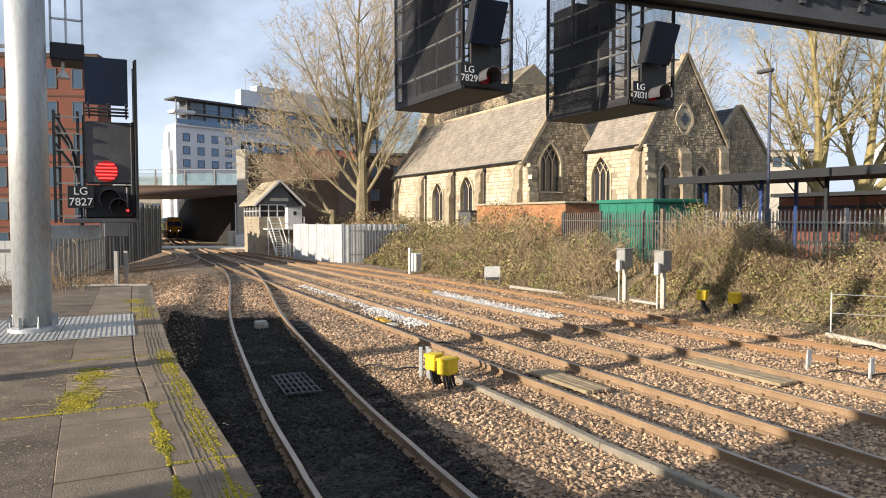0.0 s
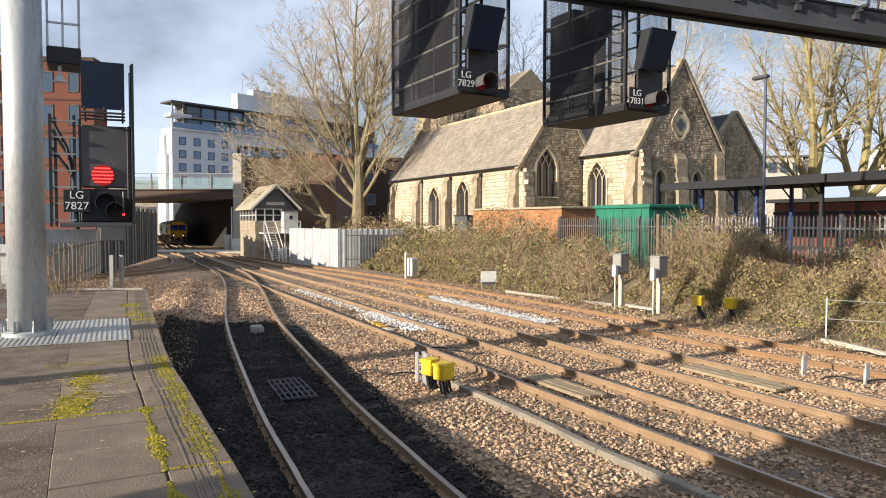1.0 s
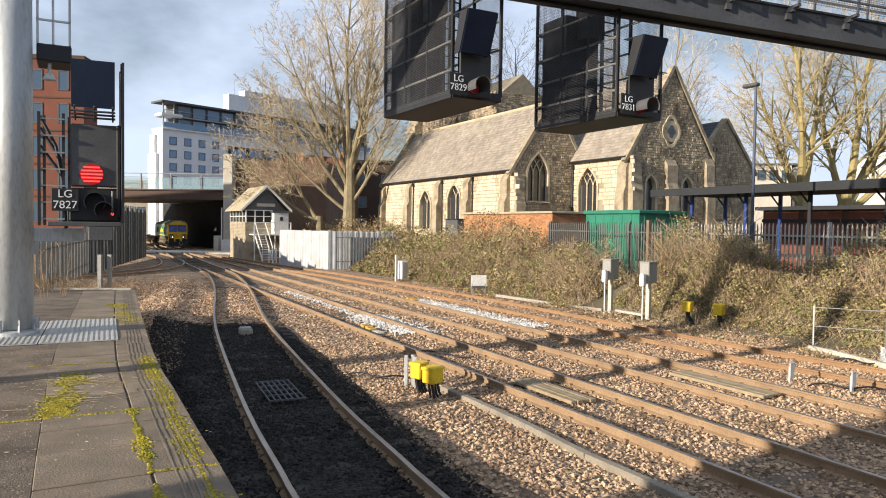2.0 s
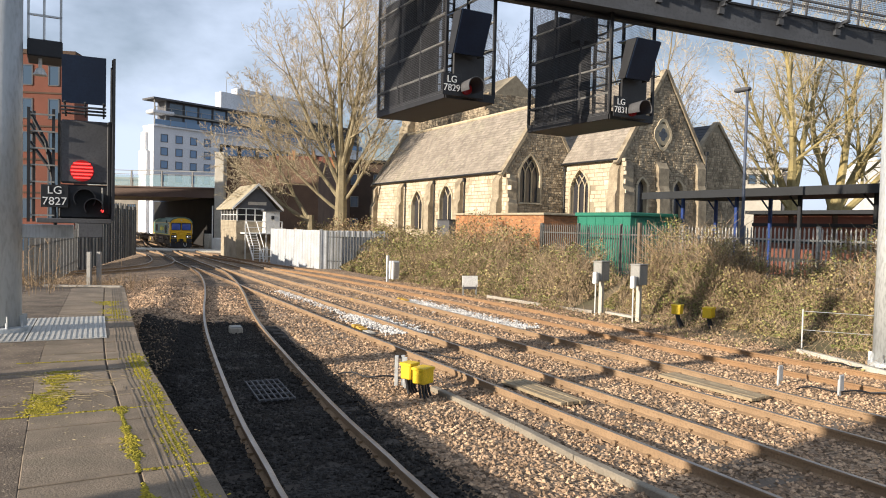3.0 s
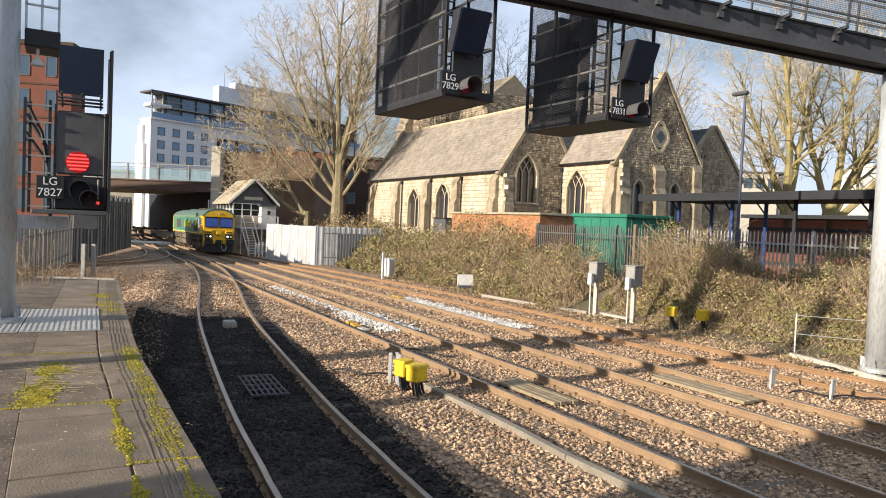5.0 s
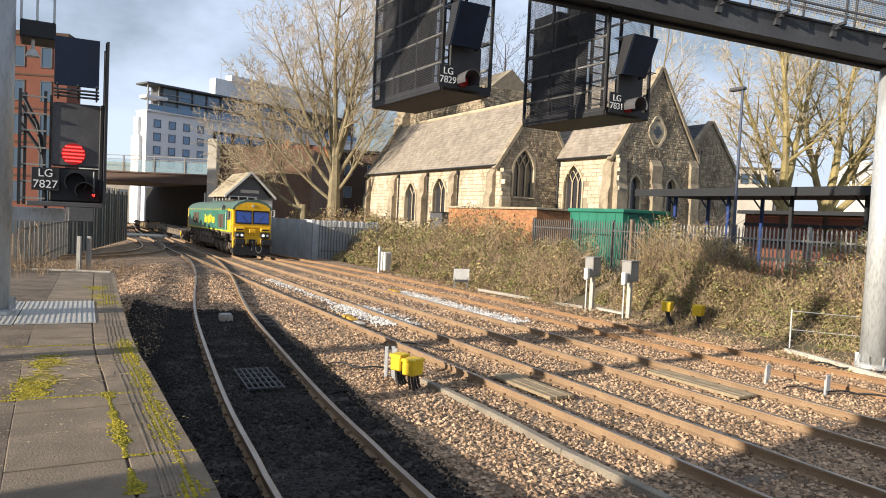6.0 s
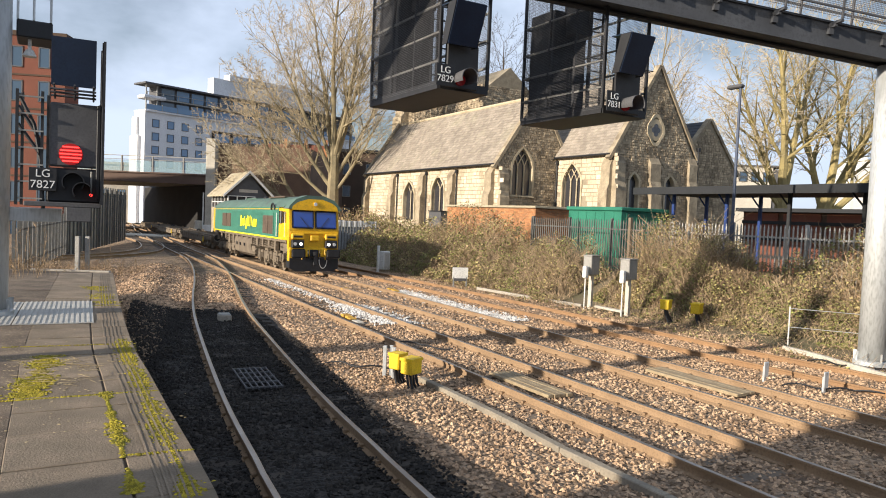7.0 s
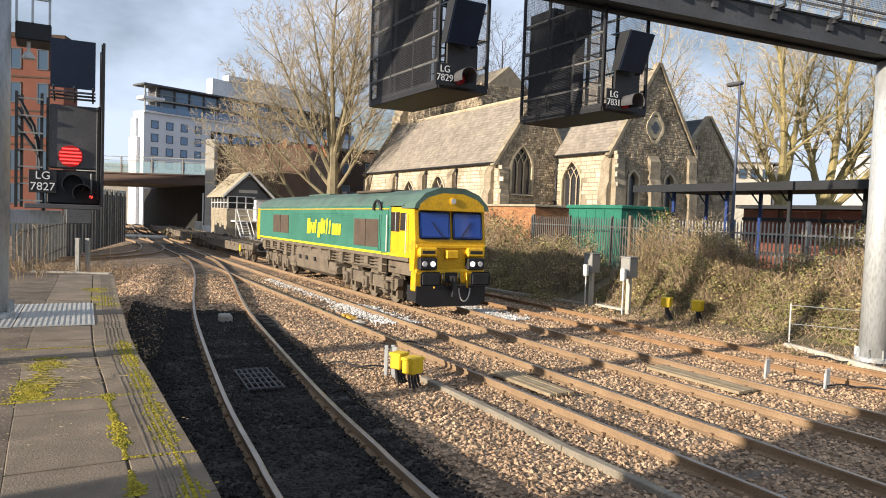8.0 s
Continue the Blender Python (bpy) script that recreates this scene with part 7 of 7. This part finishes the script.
yellow_box(-0.47, 12.65, 0.10, 0.32, 0.29, 0.26, "bright yellow junction box with black cables")
yellow_box(-0.74, 13.05, 0.09, 0.26, 0.30, 0.24, "bright yellow junction box beside its twin")
yellow_box(7.15, 22.3, 0.34, 0.34, 0.30, 0.28, "yellow junction box half hidden in scrub")
yellow_box(8.03, 22.0, 0.28, 0.42, 0.32, 0.28, "yellow junction box at the foot of the scrub")
for x, y in ((-1.02, 13.55), (-0.90, 13.6), (-0.84, 13.4)):
    t = thing("cable_post", pose(x, y, -0.2), "short galvanised cable riser", "post", "cable risers")
    part("pipe", boxes((-0.035, 0.035, -0.03, 0.03, 0, 0.62), bevel=0.008), M_GALV, t)
for x, y, h in ((6.75, 14.45, 0.24), (7.55, 13.65, 0.24)):
    t = thing("marker_post", pose(x, y, -0.2, 0, 0, LINE), "short galvanised marker post in the ballast", "post", "marker posts")
    part("stake", boxes((-0.02, 0.02, -0.03, 0.03, 0, h + 0.12)), M_GALV, t)
    part("plate", boxes((0.02, 0.05, -0.07, 0.07, h - 0.1, h + 0.22), bevel=0.01), M_GALV, t)


def strip(name, pts, width, z0, z1, material, label, category, piece=1.0):
    """A run of concrete pieces along a line."""
    t = thing(name, Matrix(), label, category)
    line = spline(pts, piece)
    for p, q in zip(line[:-1], line[1:]):
        d = (q - p)
        m = Matrix.Translation((p.x, p.y, 0)) @ Matrix.Rotation(math.atan2(d.y, d.x), 4, "Z")
        bm = bmesh.new()
        box(bm, 0.006, d.length - 0.006, -width / 2, width / 2, z0, z1, 0.012, m)
        part("piece", bm, material, t)
    return t


strip("cable_trough", [(6.2, 1.5), (3.4, 6.4), (2.66, 7.85), (1.74, 9.4), (1.08, 10.75), (0.1, 12.5), (-0.3, 13.2)], 0.13, -0.3, -0.075, M_TROUGH, "weathered concrete trough edging in the ballast", "cable trough")
strip("white_conduit", [(9.05, 18.4), (9.35, 17.5), (9.7, 15.6), (10.0, 13.5), (10.4, 11.5)], 0.13, -0.22, -0.03, M_PALECONC, "white concrete conduit beside the outer track", "conduit", 1.4)
strip("cess_edge", [(1.6, 31.2), (3.6, 28.4), (5.3, 26.3)], 0.1, -0.2, -0.08, M_CONC, "pale concrete strip along the cess", "edging", 1.2)
sf = thing("handrail_fence", pose(9.4, 18.9, -0.1), "thin white tubular handrail by the gantry post", "handrail")
for x, y in ((0, 0), (3.6, -1.7)):
    bm = bmesh.new()
    tube(bm, (x, y, 0), (x, y, 1.05), 0.02, 0.02, 8)
    part("post", bm, M_WHITE, sf)
for z in (0.5, 1.0):
    bm = bmesh.new()
    tube(bm, (0, 0, z), (4, -1.9, z), 0.008, 0.008, 6)
    part("rail", bm, M_GALV, sf)


def plank_pad(c, d, length, planks, wide, label, z=-0.07, material=None):
    """Boards laid lengthways between the rails."""
    t = thing("board_walkway", pose(c[0], c[1], z, 0, 0, math.degrees(math.atan2(d[1], d[0]))), label, "boarding", "timber boards between rails")
    for k in range(planks):
        y = (k - (planks - 1) / 2) * wide
        part("plank", boxes((-length / 2 + random.uniform(-0.03, 0.03), length / 2 + random.uniform(-0.03, 0.03), y - wide * 0.46, y + wide * 0.46, -0.06, 0.0 + random.uniform(-0.006, 0.006)), bevel=0.006), material or M_BOARD, t)
    return t


DIR = (0.495, -0.869)
plank_pad((1.72, 13.1), DIR, 1.9, 4, 0.13, "weathered timber boards between the rails")
plank_pad((5.2, 14.0), DIR, 2.3, 4, 0.14, "weathered timber boards between the rails")
grate = thing("track_grating", pose(-3.22, 12.55, -0.10, 0, 0, -65), "galvanised grating laid between the platform rails", "grating")
for k in range(7):
    part("bar", boxes((-0.85, 0.75, -0.3 + k * 0.1 - 0.011, -0.3 + k * 0.1 + 0.011, 0, 0.03)), M_SIGGREY, grate)
for k in range(5):
    part("cross_bar", boxes((-0.8 + k * 0.37, -0.77 + k * 0.37, -0.32, 0.32, 0.005, 0.035)), M_SIGGREY, grate)
tb = thing("track_box", pose(-5.95, 19.4, -0.17, 0, 0, -66), "grey box between the platform rails", "equipment box")
part("case", boxes((-0.2, 0.25, -0.17, 0.17, 0, 0.18), bevel=0.02), M_CONC, tb)
part("lid", boxes((-0.18, 0.23, -0.15, 0.15, 0.18, 0.2), bevel=0.006), M_POSTMETAL, tb)
for x, y, l in ((-2.5, 20.2, 1.3), (-3.6, 27.6, 1.2), (-1.75, 28.1, 1.4)):
    t = thing("point_motor_cover", pose(x, y, -0.17, 0, 0, LINE), "low yellow and grey point equipment by the rail", "point machine", "point equipment")
    for q in range(3):
        x0 = -l / 2 + q * 0.26
        part("yellow_cover", boxes((x0, x0 + 0.2, -0.12 + 0.03 * (q % 2), 0.11, 0, 0.15 - 0.02 * q), bevel=0.02), M_AMBER, t, "faded orange-yellow cover")
    part("grey_cover", boxes((l / 2 - 0.45, l / 2, -0.14, 0.1, 0, 0.09), bevel=0.03), M_PALECONC, t)
    bm = bmesh.new()
    tube(bm, (-l / 2, -0.16, 0.05), (l / 2 + 0.5, -0.16, 0.05), 0.025, 0.025, 6)
    part("stretcher_rod", bm, M_RAIL, t)
for x, y, n in ((-1.55, 17.4, 5), (-2.3, 14.2, 4), (6.9, 14.0, 6), (8.9, 16.9, 4)):
    t = thing("track_cable", pose(x, y, -0.14, 0, 0, random.uniform(-40, 20)), "loose black cable across the ballast", "cable", "loose cables")
    verts, faces = [], []
    for k in range(n * 3 + 1):
        c = Vector((0.15 * k, 0.10 * math.sin(k * 0.9), 0.02 + 0.05 * abs(math.sin(k * 0.7))))
        for h in range(6):
            verts.append((c.x, c.y + 0.018 * math.cos(h * math.tau / 6), c.z + 0.018 * math.sin(h * math.tau / 6)))
            if k:
                faces.append((6 * k - 6 + h, 6 * k - 6 + (h + 1) % 6, 6 * k + (h + 1) % 6, 6 * k + h))
    part("run", soup("run", verts, faces, M_BLACK), M_BLACK, t)
# ribbed plates round the gantry post
plate = thing("ribbed_plate", pose(-7.0, 12.2, PZ + 0.006, 0, 0, -63), "pale ribbed drain plates round the gantry post", "floor plate")
for q in range(3):
    part("sheet", boxes((-1.9, 0.95, -2.7 + q * 1.2, -1.52 + q * 1.2, 0.0, 0.012)), M_MAT, plate)
    for k in range(14):
        part("rib", boxes((-1.88, 0.93, -2.68 + q * 1.2 + k * 0.082, -2.645 + q * 1.2 + k * 0.082, 0.012, 0.022)), M_MAT, plate)

# ---- beyond the platform end ----
lf = thing("palisade_fence", pose(-16.6, 27.5, -0.2, 0, 0, 112), "galvanised palisade fence beside the bay line", "fence", "steel palisades")
for k in range(130):
    part("pale", boxes((k * 0.2 - 0.035, k * 0.2 + 0.035, -0.012, 0.012, 0.05, 2.4)), M_FENCE if k % 6 else M_FENCEGALV, lf)
for z in (0.5, 1.9):
    part("rail", boxes((0, 26, 0.012, 0.06, z, z + 0.06)), M_FENCEGALV, lf)
for k in range(10):
    part("post", boxes((k * 2.75 - 0.06, k * 2.75 + 0.06, 0.06, 0.18, 0, 2.5)), M_FENCE, lf)
cf = thing("board_fence", pose(-21.5, 40.0, -0.2, 0, 0, 106), "tall dark grey sheet fence with posts", "fence")
for k in range(22):
    part("panel", boxes((k * 1.0, k * 1.0 + 0.97, -0.03, 0.03, 0, 4.1 - 0.25 * (k % 2)), bevel=0.01), M_POSTMETAL if k % 3 else M_SIGGREY, cf)
    part("post", boxes((k * 1.0 - 0.05, k * 1.0 + 0.05, -0.12, -0.03, 0, 4.25)), M_FENCE, cf)
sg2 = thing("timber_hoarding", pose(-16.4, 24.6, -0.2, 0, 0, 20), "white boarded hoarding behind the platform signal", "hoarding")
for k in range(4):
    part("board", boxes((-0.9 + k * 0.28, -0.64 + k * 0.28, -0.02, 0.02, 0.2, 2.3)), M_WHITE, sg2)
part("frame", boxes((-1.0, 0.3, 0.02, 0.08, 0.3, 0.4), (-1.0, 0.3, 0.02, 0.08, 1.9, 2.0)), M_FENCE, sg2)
for x, y, h in ((-14.6, 28.2, 1.75), (-14.3, 28.4, 1.75)):
    t = thing("cable_post", pose(x, y, -0.2), "grey cabinet post beyond the platform end", "post", "cable risers")
    part("stake", boxes((-0.08, 0.08, -0.06, 0.06, 0, h), bevel=0.01), M_POSTMETAL, t)
    part("foot", boxes((-0.1, 0.1, -0.1, 0.1, 0, 0.1)), M_WHITE, t)
end_kerb = tagged(part("platform_end_kerb", boxes((-1.9, 0.3, -0.1, 0.1, 0.4, PZ + 0.03), bevel=0.02), M_CONC), "dark concrete kerb at the platform end", "kerb", "", "structure")
end_kerb.matrix_world = pose(-10.0, 20.6, 0, 0, 0, 6)
rng = random.Random(77)
ww = thing("dead_weeds", Matrix(), "tall dead weed stalks at the platform end", "weeds")
segs = []
for _ in range(420):
    x, y = rng.uniform(-17.5, -10.4), rng.uniform(17.5, 23.5)
    z = PZ if y < 20.4 else -0.1
    p, h = Vector((x, y, z)), rng.uniform(0.15, 0.5)
    if rng.random() < 0.25 and abs(x + 11.6) < 0.9:
        h = rng.uniform(0.8, 1.7)
    q = p + Vector((rng.uniform(-0.15, 0.15), rng.uniform(-0.15, 0.15), h))
    segs.append((p, q, 0.007, 0.005))
    for _ in range(4):
        c = p.lerp(q, rng.uniform(0.4, 1))
        segs.append((c, c + Vector((rng.uniform(-0.2, 0.2), rng.uniform(-0.2, 0.2), rng.uniform(0, 0.2))), 0.005, 0.003))
part("stalk_work", tubes_soup("stalk_work", segs, M_DRYLEAF), M_DRYLEAF, ww, kind="stuff")
# station buildings beside and behind the viewer, out of view; they shade the near ground
st = tagged(part("station_wall", boxes((-10.8, -10.3, -34, -0.65, -0.3, 9.0)), M_REDBRICK), "plain brick station wall beside the platform", "wall", "", "structure")
col = thing("canopy_column", pose(-9.6, 6.0, PZ), "plain steel station column", "column")
bm = bmesh.new()
tube(bm, (0, 0, 0), (0, 0, 7.5), 0.22, 0.2, 16)
part("shaft", bm, M_GALV, col)

soil = thing("weed_bed", Matrix(), "dark earth with dead weeds and rubbish behind the platform", "weeds")
segs = []
for _ in range(1000):
    x, y = rng.uniform(-21, -12.8), rng.uniform(20.8, 31)
    p, h = Vector(graded((x, y, -0.15))), rng.uniform(0.2, 0.9)
    q = p + Vector((rng.uniform(-0.3, 0.3), rng.uniform(-0.3, 0.3), h))
    segs.append((p, q, 0.008, 0.005))
    for _ in range(3):
        c = p.lerp(q, rng.uniform(0.3, 1))
        segs.append((c, c + Vector((rng.uniform(-0.25, 0.25), rng.uniform(-0.25, 0.25), rng.uniform(-0.05, 0.2))), 0.006, 0.004))
part("stalk_work", tubes_soup("stalk_work", segs, M_DRYLEAF), M_DRYLEAF, soil, kind="stuff")

# ---- loose ballast ----


def stones(name, count, pick, size, material, label, seed, lift=0.0, dark=False):
    rng = random.Random(seed)
    verts, faces = [], []
    base = [Vector(v).normalized() for v in ((1, 0, -0.2), (0, 1, 0), (-1, 0, 0.1), (0, -1, -0.1), (0.2, 0.1, 1), (-0.1, 0, -1))]
    tri = ((0, 1, 4), (1, 2, 4), (2, 3, 4), (3, 0, 4), (1, 0, 5), (2, 1, 5), (3, 2, 5), (0, 3, 5))
    for _ in range(count):
        a, b = pick(rng)
        s = size * rng.uniform(0.55, 1.35)
        if beside_platform_line(ab(a, b)) != dark:
            continue
        c = Vector(graded(ab(a, b, bed(a, b) + s * rng.uniform(-0.1, 0.45) + lift)))
        t = rng.random() * math.tau
        ct, sn = math.cos(t), math.sin(t)
        sx, sy, sz = s * rng.uniform(0.7, 1.3), s * rng.uniform(0.7, 1.3), s * rng.uniform(0.5, 0.9)
        o = len(verts)
        for v in base:
            x, y, z = v.x * sx * rng.uniform(0.75, 1.2), v.y * sy * rng.uniform(0.75, 1.2), v.z * sz * rng.uniform(0.8, 1.2)
            verts.append((c.x + x * ct - y * sn, c.y + x * sn + y * ct, c.z + z))
        faces += [(o + i, o + j, o + k) for i, j, k in tri]
    return tagged(new(name, soup(name, verts, faces, material)), label, "ballast", "", "stuff")


near = lambda r: (2.0 + 15 * r.random() ** 1.0, 2.6 + 15.0 * r.random())  # noqa: E731
middle = lambda r: (16 + 18 * r.random(), 0.5 + 17.0 * r.random())  # noqa: E731
stones("ballast_stones", 60000, near, 0.032, M_STONE, "brown angular ballast stones", 5)
stones("ballast_stones", 21000, middle, 0.042, M_STONE, "brown angular ballast stones", 6)
stones("ballast_stones", 20000, lambda r: (17.5 + 20 * r.random(), -0.5 + 6.5 * r.random()), 0.05, M_STONE, "heaped brown ballast stones", 7)
stones("fresh_stones", 2200, lambda r: (17.9 + 4.2 * r.random(), 8.9 + 0.5 * r.gauss(0, 1) * 0.6), 0.045, M_WHITESTONE, "pale fresh ballast stones", 8, 0.02)
stones("fresh_stones", 900, lambda r: (22 + 9 * r.random(), 8.9 + 0.3 * r.gauss(0, 1) * 0.6), 0.045, M_WHITESTONE, "pale fresh ballast stones in a thin line", 28, 0.02)
stones("fresh_stones", 2600, lambda r: (17.5 + 8.5 * r.random(), 12.6 + 0.4 * r.gauss(0, 1) * 0.7), 0.045, M_WHITESTONE, "pale fresh ballast stones", 9, 0.02)
stones("oily_gravel", 34000, lambda r: (3.0 + 19 * r.random(), 0.2 + 5.2 * r.random()), 0.03, M_DARKSTONE, "oily ballast stones, coloured darker for the platform's shade", 10, 0.072, True)

# ---- what moves ----
SPEED = 12.5  # metres of depth a second


def level_depth(y):
    """The level plan's depth of a true depth y."""
    return y if y < 24 else (-(1 - 0.1104) + math.sqrt((1 - 0.1104) ** 2 + 4 * 0.0046 * y)) / (2 * 0.0046)


def on_line(y):
    """The pose of a vehicle whose front stands at depth y on the running line."""
    near_y, far_y = level_depth(y), level_depth(y + 17)
    p, q = Vector(graded((main_x(near_y), near_y, 0))), Vector(graded((main_x(far_y), far_y, 0)))
    d = p - q
    return pose(p.x, p.y, p.z, 0, -math.degrees(math.asin(d.z / d.length)), math.degrees(math.atan2(d.y, d.x)))


def front_depth(t):
    return 22.15 + SPEED * (8 - t)


def motions():
    walk(loco, [(t / 2, on_line(front_depth(t / 2))) for t in range(17)])
    for k, w in enumerate(wagons):
        back = 0.885 * (21.9 + 20.4 * k)
        walk(w, [(t / 2, on_line(front_depth(t / 2) + back)) for t in range(17)])
    for wheel, x, r in spinning:
        walk(wheel, [(f / 30, pose(x, 0, r, 0, math.degrees(SPEED / 0.885 * f / 30 / r), 0)) for f in range(241)])


motions()
